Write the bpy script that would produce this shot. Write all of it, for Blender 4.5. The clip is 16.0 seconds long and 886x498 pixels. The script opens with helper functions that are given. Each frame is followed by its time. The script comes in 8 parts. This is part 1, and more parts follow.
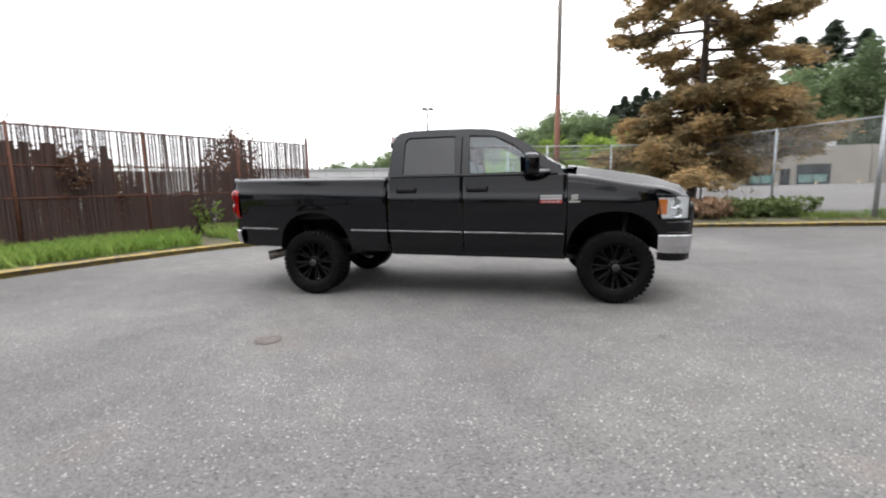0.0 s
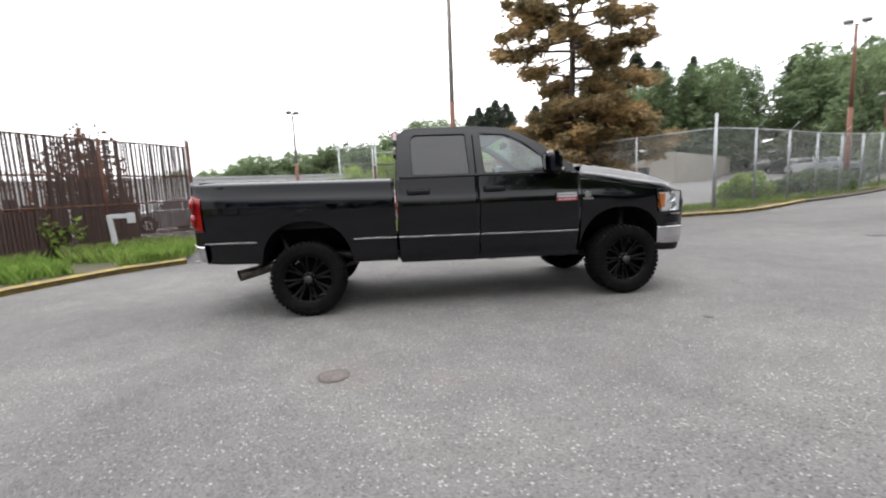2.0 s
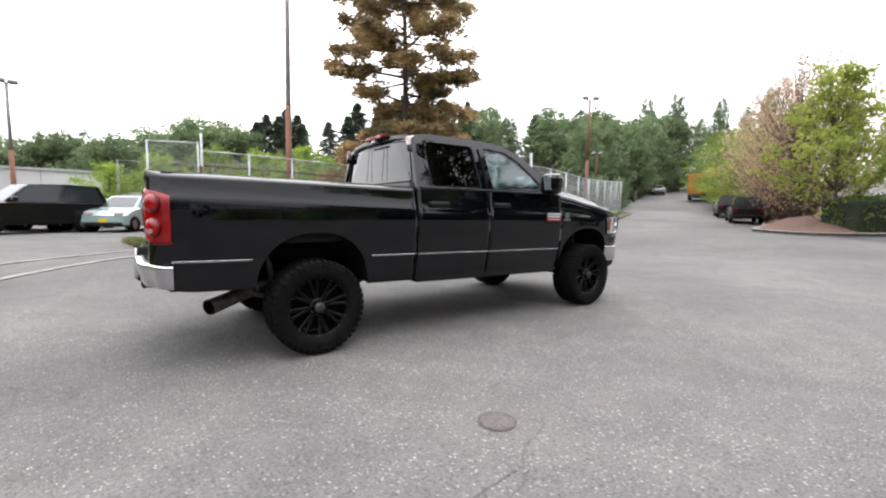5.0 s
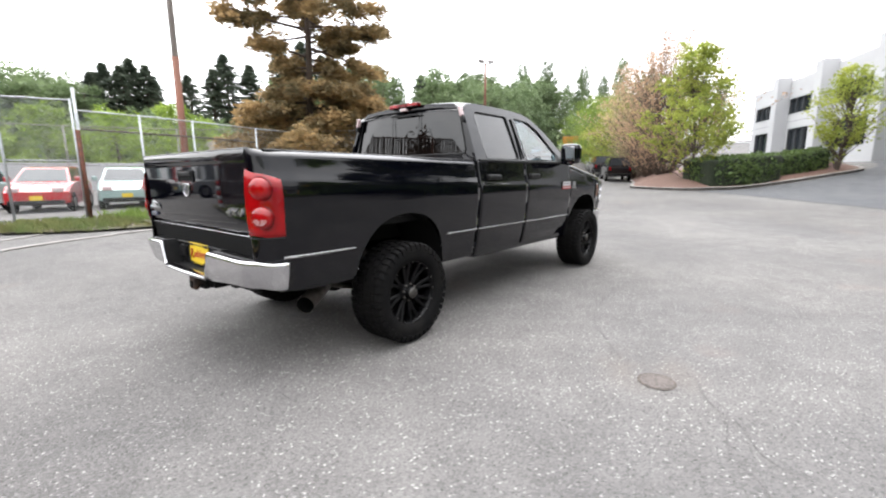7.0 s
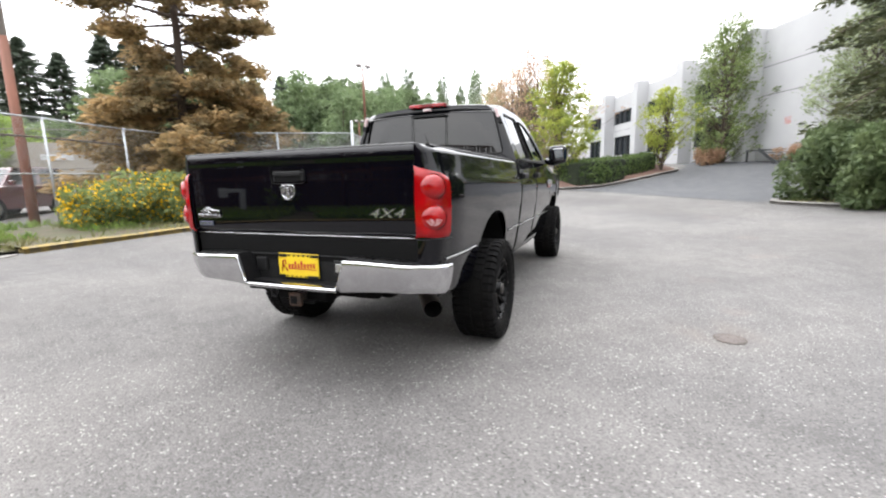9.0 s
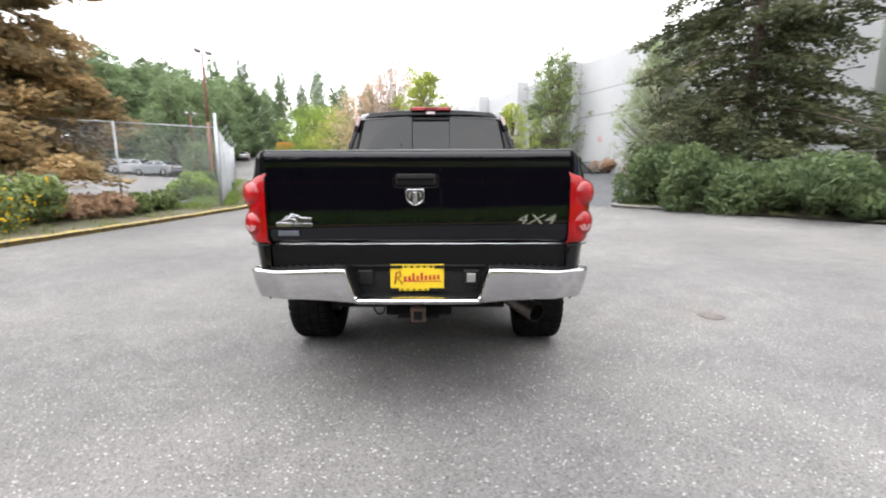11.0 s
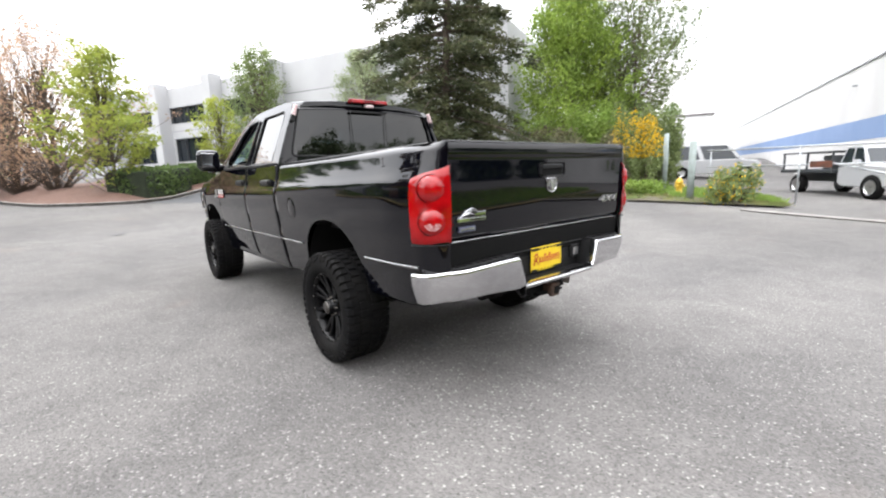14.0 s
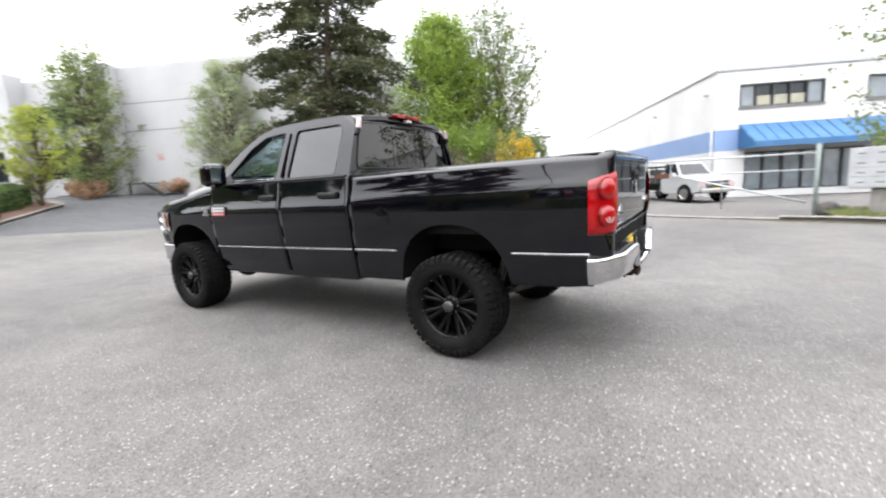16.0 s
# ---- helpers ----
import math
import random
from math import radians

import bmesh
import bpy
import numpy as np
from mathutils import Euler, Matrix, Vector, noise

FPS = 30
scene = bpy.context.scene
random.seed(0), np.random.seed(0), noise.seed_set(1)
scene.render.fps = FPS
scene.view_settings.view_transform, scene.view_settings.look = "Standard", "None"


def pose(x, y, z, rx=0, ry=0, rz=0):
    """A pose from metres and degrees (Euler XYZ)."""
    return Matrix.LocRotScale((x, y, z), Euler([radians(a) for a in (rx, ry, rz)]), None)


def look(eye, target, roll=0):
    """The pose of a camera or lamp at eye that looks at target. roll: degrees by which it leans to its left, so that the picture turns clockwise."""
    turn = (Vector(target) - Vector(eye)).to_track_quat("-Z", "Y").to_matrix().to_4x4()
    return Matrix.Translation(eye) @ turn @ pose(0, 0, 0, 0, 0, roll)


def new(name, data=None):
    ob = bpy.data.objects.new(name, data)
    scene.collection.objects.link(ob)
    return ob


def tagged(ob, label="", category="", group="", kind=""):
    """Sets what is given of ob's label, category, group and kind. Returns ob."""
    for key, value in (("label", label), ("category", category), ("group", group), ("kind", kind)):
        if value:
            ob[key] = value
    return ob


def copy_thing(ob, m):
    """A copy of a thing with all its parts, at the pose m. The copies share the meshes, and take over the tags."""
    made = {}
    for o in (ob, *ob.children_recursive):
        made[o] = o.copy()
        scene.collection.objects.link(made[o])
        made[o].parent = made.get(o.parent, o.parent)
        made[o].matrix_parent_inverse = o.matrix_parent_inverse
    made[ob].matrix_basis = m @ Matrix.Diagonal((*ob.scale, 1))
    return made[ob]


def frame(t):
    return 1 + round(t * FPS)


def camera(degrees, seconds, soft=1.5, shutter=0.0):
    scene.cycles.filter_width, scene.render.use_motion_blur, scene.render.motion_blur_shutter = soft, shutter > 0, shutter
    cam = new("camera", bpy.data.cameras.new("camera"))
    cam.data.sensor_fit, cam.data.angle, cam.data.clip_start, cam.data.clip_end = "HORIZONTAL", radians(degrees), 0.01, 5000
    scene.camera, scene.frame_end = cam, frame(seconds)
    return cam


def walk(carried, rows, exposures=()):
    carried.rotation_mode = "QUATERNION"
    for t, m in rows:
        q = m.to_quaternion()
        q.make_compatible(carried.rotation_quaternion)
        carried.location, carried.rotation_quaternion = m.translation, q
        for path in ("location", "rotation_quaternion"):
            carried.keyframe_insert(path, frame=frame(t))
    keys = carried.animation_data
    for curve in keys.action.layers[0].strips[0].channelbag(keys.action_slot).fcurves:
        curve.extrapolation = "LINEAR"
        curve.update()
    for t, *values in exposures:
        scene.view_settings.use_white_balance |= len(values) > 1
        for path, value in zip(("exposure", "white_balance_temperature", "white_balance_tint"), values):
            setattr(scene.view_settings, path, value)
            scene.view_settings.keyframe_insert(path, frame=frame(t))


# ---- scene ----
cam = camera(91.8, 16.0, soft=2.1, shutter=0.5)
PATH = [
    (0, (2.683, -5.878, 1.234), (2.276, -3.937, 0.974), -1.0),
    (0.5, (2.247, -5.887, 1.238), (1.999, -3.923, 0.956), -2.1),
    (1, (1.801, -5.788, 1.235), (1.609, -3.817, 0.957), -2.0),
    (1.5, (1.363, -5.743, 1.225), (1.377, -3.759, 0.968), -2.7),
    (2, (0.942, -5.641, 1.217), (1.16, -3.668, 0.97), -2.6),
    (2.5, (0.553, -5.486, 1.218), (0.942, -3.536, 1.001), -1.1),
    (3, (0.144, -5.373, 1.223), (0.747, -3.483, 0.968), -1.6),
    (3.5, (-0.219, -5.156, 1.208), (0.487, -3.298, 0.983), -2.4),
    (4, (-0.579, -4.933, 1.211), (0.307, -3.153, 0.993), -1.3),
    (6.5, (-2.04, -3.59, 1.281), (-0.622, -2.204, 1.021), -0.1),
    (7, (-2.352, -3.254, 1.316), (-0.83, -2.005, 0.965), -0.5),
    (7.5, (-2.568, -2.89, 1.305), (-0.967, -1.743, 0.958), 0.6),
    (8, (-2.868, -2.546, 1.288), (-1.17, -1.548, 0.941), -1.0),
    (10.5, (-3.449, -0.573, 1.309), (-1.487, -0.333, 0.999), 0.5),
    (11, (-3.509, -0.162, 1.32), (-1.537, -0.144, 0.99), -0.2),
    (11.5, (-3.451, 0.24, 1.322), (-1.485, 0.074, 0.996), -0.6),
    (12, (-3.442, 0.657, 1.32), (-1.528, 0.171, 1.006), -2.1),
    (12.5, (-3.354, 1.055, 1.311), (-1.502, 0.369, 0.996), -1.2),
    (13, (-3.175, 1.437, 1.323), (-1.396, 0.576, 1.02), -0.9),
    (13.5, (-3.04, 1.856, 1.334), (-1.396, 0.764, 1.008), -2.1),
    (14, (-2.793, 2.211, 1.312), (-1.265, 0.97, 0.959), -1.9),
    (14.5, (-2.56, 2.585, 1.311), (-1.129, 1.221, 1.009), 0.1),
    (15, (-2.293, 2.971, 1.312), (-0.988, 1.491, 0.982), -1.8),
    (15.5, (-1.955, 3.314, 1.319), (-0.711, 1.776, 1.028), -2.2),
    (16, (-1.645, 3.694, 1.312), (-0.601, 2.014, 1.014), -3.0),
]
walk(cam, [(t, look(eye, target, roll)) for t, eye, target, roll in PATH], [(0, 0.68), (4, 0.68), (6.5, 1.19), (8, 1.24), (11, 1.30), (16, 1.28)])

# ---- world and sun: a bright overcast sky ----
world = bpy.data.worlds.new("overcast_sky")
scene.world = world
world.use_nodes = True
wn, wl = world.node_tree.nodes, world.node_tree.links
sky = wn.new("ShaderNodeTexSky")
sky.sky_type, sky.sun_disc = "NISHITA", False
sky.sun_elevation, sky.sun_rotation = radians(69), radians(52)
sky_gain = wn.new("ShaderNodeMix")
sky_gain.data_type, sky_gain.blend_type = "RGBA", "MULTIPLY"
sky_gain.inputs["Factor"].default_value = 1.0
wl.new(sky.outputs[0], sky_gain.inputs["A"])
sky_gain.inputs["B"].default_value = (0.11, 0.11, 0.11, 1)
where = wn.new("ShaderNodeTexCoord")
stretch = wn.new("ShaderNodeMapping")
stretch.inputs["Scale"].default_value = (1.0, 1.0, 2.6)
wl.new(where.outputs["Generated"], stretch.inputs["Vector"])
cloud = wn.new("ShaderNodeTexNoise")
cloud.inputs["Scale"].default_value, cloud.inputs["Detail"].default_value = 2.2, 6.0
wl.new(stretch.outputs[0], cloud.inputs["Vector"])
cover = wn.new("ShaderNodeMapRange")
cover.inputs["From Min"].default_value, cover.inputs["From Max"].default_value = 0.30, 0.62
cover.inputs["To Min"].default_value, cover.inputs["To Max"].default_value = 0.70, 1.0
wl.new(cloud.outputs["Fac"], cover.inputs["Value"])
veil = wn.new("ShaderNodeMix")
veil.data_type = "RGBA"
wl.new(cover.outputs[0], veil.inputs["Factor"])
wl.new(sky_gain.outputs["Result"], veil.inputs["A"])
# An overcast sky is brighter overhead than at the horizon.
height = wn.new("ShaderNodeSeparateXYZ")
wl.new(where.outputs["Generated"], height.inputs[0])
lift = wn.new("ShaderNodeMix")
lift.data_type = "RGBA"
steep = wn.new("ShaderNodeMath")
steep.operation, steep.inputs[1].default_value = "POWER", 1.8
up = wn.new("ShaderNodeMath")
up.operation, up.inputs[1].default_value = "MAXIMUM", 0.0
wl.new(height.outputs["Z"], up.inputs[0])
wl.new(up.outputs[0], steep.inputs[0])
wl.new(steep.outputs[0], lift.inputs["Factor"])
lift.inputs["A"].default_value, lift.inputs["B"].default_value = (1.003, 1.0, 1.012, 1), (3.05, 3.06, 3.16, 1)
# The cloud is thicker on the warehouse side.
thick = wn.new("ShaderNodeMapRange")
thick.inputs["From Min"].default_value = -1.0
thick.inputs["To Min"].default_value, thick.inputs["To Max"].default_value = 0.72, 1.62
wl.new(height.outputs["Y"], thick.inputs["Value"])
shade = wn.new("ShaderNodeVectorMath")
shade.operation = "SCALE"
wl.new(lift.outputs["Result"], shade.inputs[0])
wl.new(thick.outputs[0], shade.inputs["Scale"])
wl.new(shade.outputs[0], veil.inputs["B"])
wl.new(veil.outputs["Result"], wn["Background"].inputs["Color"])
wn["Background"].inputs["Strength"].default_value = 1.0

sun = new("sun", bpy.data.lights.new("sun", "SUN"))
sun.data.energy, sun.data.angle, sun.data.color = 0.55, radians(60), (1.0, 0.97, 0.92)
sun.matrix_world = look((9, 7, 30), (0, 0, 0))

# ---- materials ----


def mat(name, color, rough=0.6, metal=0.0, color2=None, scale=6.0, bump=0.0, bump_scale=60.0, coat=0.0, spec=0.5, stretch_z=1.0, detail=6.0, vary=0.0):
    """A surface of one or two colours broken up at two scales, with fine relief."""
    m = bpy.data.materials.new(name)
    m.use_nodes = True
    n, l = m.node_tree.nodes, m.node_tree.links
    b = n["Principled BSDF"]
    b.inputs["Roughness"].default_value, b.inputs["Metallic"].default_value = rough, metal
    b.inputs["Coat Weight"].default_value, b.inputs["Coat Roughness"].default_value = coat, 0.03
    b.inputs["Specular IOR Level"].default_value = spec
    b.inputs["Base Color"].default_value = (*color, 1)
    tc = n.new("ShaderNodeTexCoord")
    mp = n.new("ShaderNodeMapping")
    mp.inputs["Scale"].default_value = (1, 1, stretch_z)
    l.new(tc.outputs["Object"], mp.inputs["Vector"])
    if color2:
        tex = n.new("ShaderNodeTexNoise")
        tex.inputs["Scale"].default_value, tex.inputs["Detail"].default_value = scale, detail
        l.new(mp.outputs[0], tex.inputs["Vector"])
        ramp = n.new("ShaderNodeMapRange")
        ramp.inputs["From Min"].default_value, ramp.inputs["From Max"].default_value = 0.35, 0.65
        l.new(tex.outputs["Fac"], ramp.inputs["Value"])
        mix = n.new("ShaderNodeMix")
        mix.data_type = "RGBA"
        mix.inputs["A"].default_value, mix.inputs["B"].default_value = (*color, 1), (*color2, 1)
        l.new(ramp.outputs[0], mix.inputs["Factor"])
        out = mix.outputs["Result"]
        if vary:
            info = n.new("ShaderNodeObjectInfo")
            geo = n.new("ShaderNodeNewGeometry")
            add = n.new("ShaderNodeMath")
            l.new(info.outputs["Random"], add.inputs[0])
            l.new(geo.outputs["Random Per Island"], add.inputs[1])
            span = n.new("ShaderNodeMapRange")
            span.inputs["From Max"].default_value = 2.0
            span.inputs["To Min"].default_value, span.inputs["To Max"].default_value = 1 - vary, 1 + vary
            l.new(add.outputs[0], span.inputs["Value"])
            hsv = n.new("ShaderNodeHueSaturation")
            l.new(span.outputs[0], hsv.inputs["Value"])
            l.new(out, hsv.inputs["Color"])
            out = hsv.outputs[0]
        l.new(out, b.inputs["Base Color"])
    if bump:
        fine = n.new("ShaderNodeTexNoise")
        fine.inputs["Scale"].default_value, fine.inputs["Detail"].default_value = bump_scale, 3.0
        l.new(mp.outputs[0], fine.inputs["Vector"])
        bp = n.new("ShaderNodeBump")
        bp.inputs["Strength"].default_value, bp.inputs["Distance"].default_value = bump, 0.01
        l.new(fine.outputs["Fac"], bp.inputs["Height"])
        l.new(bp.outputs[0], b.inputs["Normal"])
    return m


def glass(name, color, rough=0.0, base_gloss=0.06):
    m = bpy.data.materials.new(name)
    m.use_nodes = True
    n, l = m.node_tree.nodes, m.node_tree.links
    out = n["Material Output"]
    clear, shine, mix, tilt = n.new("ShaderNodeBsdfTransparent"), n.new("ShaderNodeBsdfGlossy"), n.new("ShaderNodeMixShader"), n.new("ShaderNodeLayerWeight")
    clear.inputs["Color"].default_value = (*color, 1)
    shine.inputs["Roughness"].default_value = rough
    tilt.inputs["Blend"].default_value = 0.5
    steep, gloss = n.new("ShaderNodeMath"), n.new("ShaderNodeMapRange")
    steep.operation, steep.inputs[1].default_value = "POWER", 3.5
    l.new(tilt.outputs["Facing"], steep.inputs[0])
    gloss.inputs["To Min"].default_value = base_gloss
    l.new(steep.outputs[0], gloss.inputs["Value"])
    l.new(gloss.outputs[0], mix.inputs["Fac"])
    l.new(clear.outputs[0], mix.inputs[1])
    l.new(shine.outputs[0], mix.inputs[2])
    l.new(mix.outputs[0], out.inputs["Surface"])
    return m


def asphalt_material():
    """Worn grey asphalt: pale aggregate chips in dark binder, patches, stains and hairline cracks."""
    m = bpy.data.materials.new("worn_asphalt")
    m.use_nodes = True
    n, l = m.node_tree.nodes, m.node_tree.links
    b = n["Principled BSDF"]
    b.inputs["Roughness"].default_value = 0.9
    b.inputs["Specular IOR Level"].default_value = 0.25
    tc = n.new("ShaderNodeTexCoord")

    def noise_tex(scale, detail=4.0):
        t = n.new("ShaderNodeTexNoise")
        t.inputs["Scale"].default_value, t.inputs["Detail"].default_value = scale, detail
        l.new(tc.outputs["Object"], t.inputs["Vector"])
        return t

    def ranged(src, a, b_, c=0.0, d=1.0):
        r = n.new("ShaderNodeMapRange")
        for key, v in (("From Min", a), ("From Max", b_), ("To Min", c), ("To Max", d)):
            r.inputs[key].default_value = v
        l.new(src, r.inputs["Value"])
        return r.outputs[0]

    def blend(fac, a, b_, kind="MIX"):
        x = n.new("ShaderNodeMix")
        x.data_type, x.blend_type = "RGBA", kind
        if hasattr(fac, "links"):
            l.new(fac, x.inputs["Factor"])
        else:
            x.inputs["Factor"].default_value = fac
        for key, v in (("A", a), ("B", b_)):
            if hasattr(v, "links"):
                l.new(v, x.inputs[key])
            else:
                x.inputs[key].default_value = (*v, 1)
        return x.outputs["Result"]

    chips = n.new("ShaderNodeTexVoronoi")
    chips.inputs["Scale"].default_value = 104.0
    l.new(tc.outputs["Object"], chips.inputs["Vector"])
    tone = n.new("ShaderNodeSeparateColor")
    l.new(chips.outputs["Color"], tone.inputs[0])
    base = blend(ranged(tone.outputs[0], 0.0, 1.0), (0.081, 0.0785, 0.0765), (0.129, 0.1245, 0.1205))
    base = blend(ranged(tone.outputs[1], 0.955, 0.985), base, (0.258, 0.25, 0.243))
    base = blend(ranged(tone.outputs[2], 0.0, 0.15, 1.0, 0.0), base, (0.046, 0.0445, 0.044))
    wide = noise_tex(0.35, 5.0)
    base = blend(1.0, base, blend(ranged(wide.outputs["Fac"], 0.35, 0.68), (0.82, 0.82, 0.83), (1.12, 1.105, 1.09)), "MULTIPLY")
    mid = noise_tex(3.0, 6.0)
    base = blend(1.0, base, blend(ranged(mid.outputs["Fac"], 0.3, 0.7), (0.88, 0.88, 0.88), (1.1, 1.1, 1.1)), "MULTIPLY")
    worn = noise_tex(0.16, 4.0)
    base = blend(1.0, base, blend(ranged(worn.outputs["Fac"], 0.4, 0.62), (0.90, 0.895, 0.89), (1.06, 1.06, 1.065)), "MULTIPLY")
    rusty = noise_tex(0.9, 3.0)
    base = blend(ranged(rusty.outputs["Fac"], 0.64, 0.76, 0.0, 0.35), base, (0.143, 0.11, 0.098))
    # Rust washed out of the manhole's frame.
    far = n.new("ShaderNodeVectorMath")
    far.operation, far.inputs[1].default_value = "DISTANCE", (0.60, -2.60, 0.0)
    l.new(tc.outputs["Object"], far.inputs[0])
    spot = n.new("ShaderNodeMath")
    spot.operation = "MULTIPLY"
    l.new(ranged(far.outputs["Value"], 0.1, 0.42, 0.5, 0.0), spot.inputs[0])
    l.new(ranged(mid.outputs["Fac"], 0.38, 0.62), spot.inputs[1])
    base = blend(spot.outputs[0], base, (0.10, 0.083, 0.071))
    l.new(base, b.inputs["Base Color"])
    bp = n.new("ShaderNodeBump")
    bp.inputs["Strength"].default_value, bp.inputs["Distance"].default_value = 0.55, 0.006
    l.new(ranged(chips.outputs["Distance"], 0.0, 0.7, 1.0, 0.0), bp.inputs["Height"])
    l.new(bp.outputs[0], b.inputs["Normal"])
    return m


ASPHALT = asphalt_material()
ASPHALT_DARK = mat("newer_dark_asphalt", (0.05525, 0.0572, 0.06175), 0.9, color2=(0.0715, 0.0728, 0.0767), scale=2.0, bump=0.5, bump_scale=160, spec=0.25)
PAINT = mat("black_car_paint", (0.0007, 0.0009, 0.0022), 0.035, spec=0.5)
PAINT.node_tree.nodes["Principled BSDF"].inputs["IOR"].default_value = 1.46
CHROME = mat("polished_chrome", (0.60, 0.60, 0.615), 0.1, 1.0, color2=(0.54, 0.54, 0.555), scale=9)
CHROME_WORN = mat("satin_chrome", (0.62, 0.62, 0.63), 0.28, 1.0, color2=(0.5, 0.5, 0.5), scale=14)
PLASTIC = mat("black_textured_plastic", (0.00455, 0.00455, 0.004875), 0.45, spec=0.22, color2=(0.0078, 0.0078, 0.008125), scale=20, bump=0.2, bump_scale=400)
RUBBER = mat("black_tyre_rubber", (0.0039, 0.0039, 0.004225), 0.75, spec=0.07, color2=(0.00715, 0.006825, 0.0065), scale=9, bump=0.25, bump_scale=180)
RIM_BLACK = mat("gloss_black_rim", (0.0024, 0.0024, 0.0027), 0.24, spec=0.13)
LINER = mat("black_wheel_well_liner", (0.0039, 0.0039, 0.0039), 0.9, spec=0.12)
STEEL = mat("dirty_steel", (0.078, 0.07475, 0.0715), 0.5, 0.8, color2=(0.0455, 0.039, 0.0325), scale=15, bump=0.2)
PIPE = mat("dull_brown_exhaust_steel", (0.30, 0.27, 0.245), 0.38, 0.8, color2=(0.18, 0.155, 0.14), scale=12, bump=0.1)
MOULDING = mat("dulled_chrome_trim", (0.46, 0.46, 0.47), 0.24, 1.0, color2=(0.36, 0.36, 0.37), scale=14)
RUST = mat("rusty_hitch_steel", (0.065, 0.0325, 0.0195), 0.85, 0.2, color2=(0.0195, 0.01625, 0.0143), scale=20, bump=0.4)
RED_LENS = mat("red_lamp_lens", (0.26, 0.0016, 0.003), 0.06, spec=0.45, color2=(0.16, 0.001, 0.002), scale=9)
RED_DOME = mat("deep_red_lamp_dome", (0.27, 0.002, 0.004), 0.05, spec=0.55, color2=(0.17, 0.001, 0.002), scale=11)
CLEAR_LENS = mat("frosted_clear_lens", (0.47, 0.40, 0.40), 0.12, coat=0.5, color2=(0.33, 0.20, 0.20), scale=90)
PINK_LENS = mat("pinkish_reversing_lens", (0.46, 0.27, 0.27), 0.1, coat=0.4, color2=(0.25, 0.05, 0.05), scale=70)
RED_DARK = mat("dark_red_lens_rim", (0.10, 0.001, 0.002), 0.12, spec=0.3)
BADGE = mat("silver_badge_plating", (0.62, 0.62, 0.63), 0.22, 0.9, color2=(0.4, 0.4, 0.41), scale=60)
HEADLAMP = mat("headlamp_bowl", (0.55, 0.56, 0.58), 0.08, 0.9, color2=(0.5, 0.51, 0.53), scale=12)
REFLECTOR = mat("bright_lamp_reflector", (0.80, 0.81, 0.83), 0.25, 0.15, color2=(0.68, 0.69, 0.71), scale=25)
AMBER = mat("amber_lens", (0.4875, 0.13, 0.013), 0.1, coat=1.0)
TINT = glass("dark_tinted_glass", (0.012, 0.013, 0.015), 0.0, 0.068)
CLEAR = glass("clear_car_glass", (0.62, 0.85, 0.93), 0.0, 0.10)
LENS_GLASS = glass("clear_lamp_glass", (0.95, 0.96, 0.96), 0.0, 0.08)
HEADLINER = mat("pale_headliner_cloth", (0.37, 0.42, 0.43), 0.95, color2=(0.33, 0.38, 0.39), scale=30)
SEAT = mat("grey_seat_cloth", (0.13, 0.13, 0.1333), 0.9, color2=(0.169, 0.169, 0.1723), scale=30)
DASH = mat("dark_dashboard_plastic", (0.078, 0.078, 0.08125), 0.6)
YELLOW_PLATE = mat("yellow_plate_card", (0.559, 0.403, 0.0065), 0.5, color2=(0.52, 0.364, 0.0065), scale=30)
RED_INK = mat("red_ink", (0.2925, 0.0065, 0.013), 0.5)
SLATE = mat("slate_blue_badge_field", (0.045, 0.05, 0.085), 0.35)
GALV = mat("galvanised_steel", (0.273, 0.286, 0.299), 0.45, 0.55, color2=(0.3575, 0.3705, 0.377), scale=12, bump=0.1)
RUST_POST = mat("rusted_post", (0.104, 0.0325, 0.01625), 0.85, 0.1, color2=(0.052, 0.02275, 0.013), scale=9, bump=0.4)
POLE_WOOD = mat("red_brown_pole", (0.1755, 0.0715, 0.0455), 0.85, color2=(0.13, 0.0585, 0.039), scale=4, bump=0.4, stretch_z=0.2)
POLE_DARK = mat("dark_brown_pipe_paint", (0.045, 0.028, 0.02), 0.7, color2=(0.065, 0.042, 0.03), scale=6)
POLE_TOP = mat("grey_pole_top", (0.38, 0.34, 0.315), 0.8, color2=(0.29, 0.255, 0.235), scale=4, bump=0.3, stretch_z=0.2)
POST_GREEN = mat("weathered_grey_green_post", (0.20, 0.235, 0.225), 0.75, color2=(0.15, 0.175, 0.165), scale=6, bump=0.3)
POLE_GREY = mat("grey_pole", (0.195, 0.182, 0.1755), 0.7, color2=(0.143, 0.13, 0.1235), scale=4)
SLAT = mat("weathered_brown_slat", (0.043, 0.0245, 0.020), 0.85, color2=(0.023, 0.0145, 0.0125), scale=5, bump=0.5, bump_scale=40, stretch_z=0.15, vary=0.45)
KERB_YELLOW = mat("worn_yellow_kerb_paint", (0.273, 0.195, 0.0455), 0.85, color2=(0.143, 0.117, 0.0715), scale=7, bump=0.6, bump_scale=60)
KERB_BROWN = mat("soil_stained_kerb", (0.13, 0.105, 0.082), 0.95, color2=(0.075, 0.06, 0.045), scale=5, bump=0.7, bump_scale=50)
CONCRETE = mat("weathered_concrete", (0.195, 0.1852, 0.1723), 0.9, color2=(0.13, 0.1235, 0.1137), scale=4, bump=0.5, bump_scale=80)
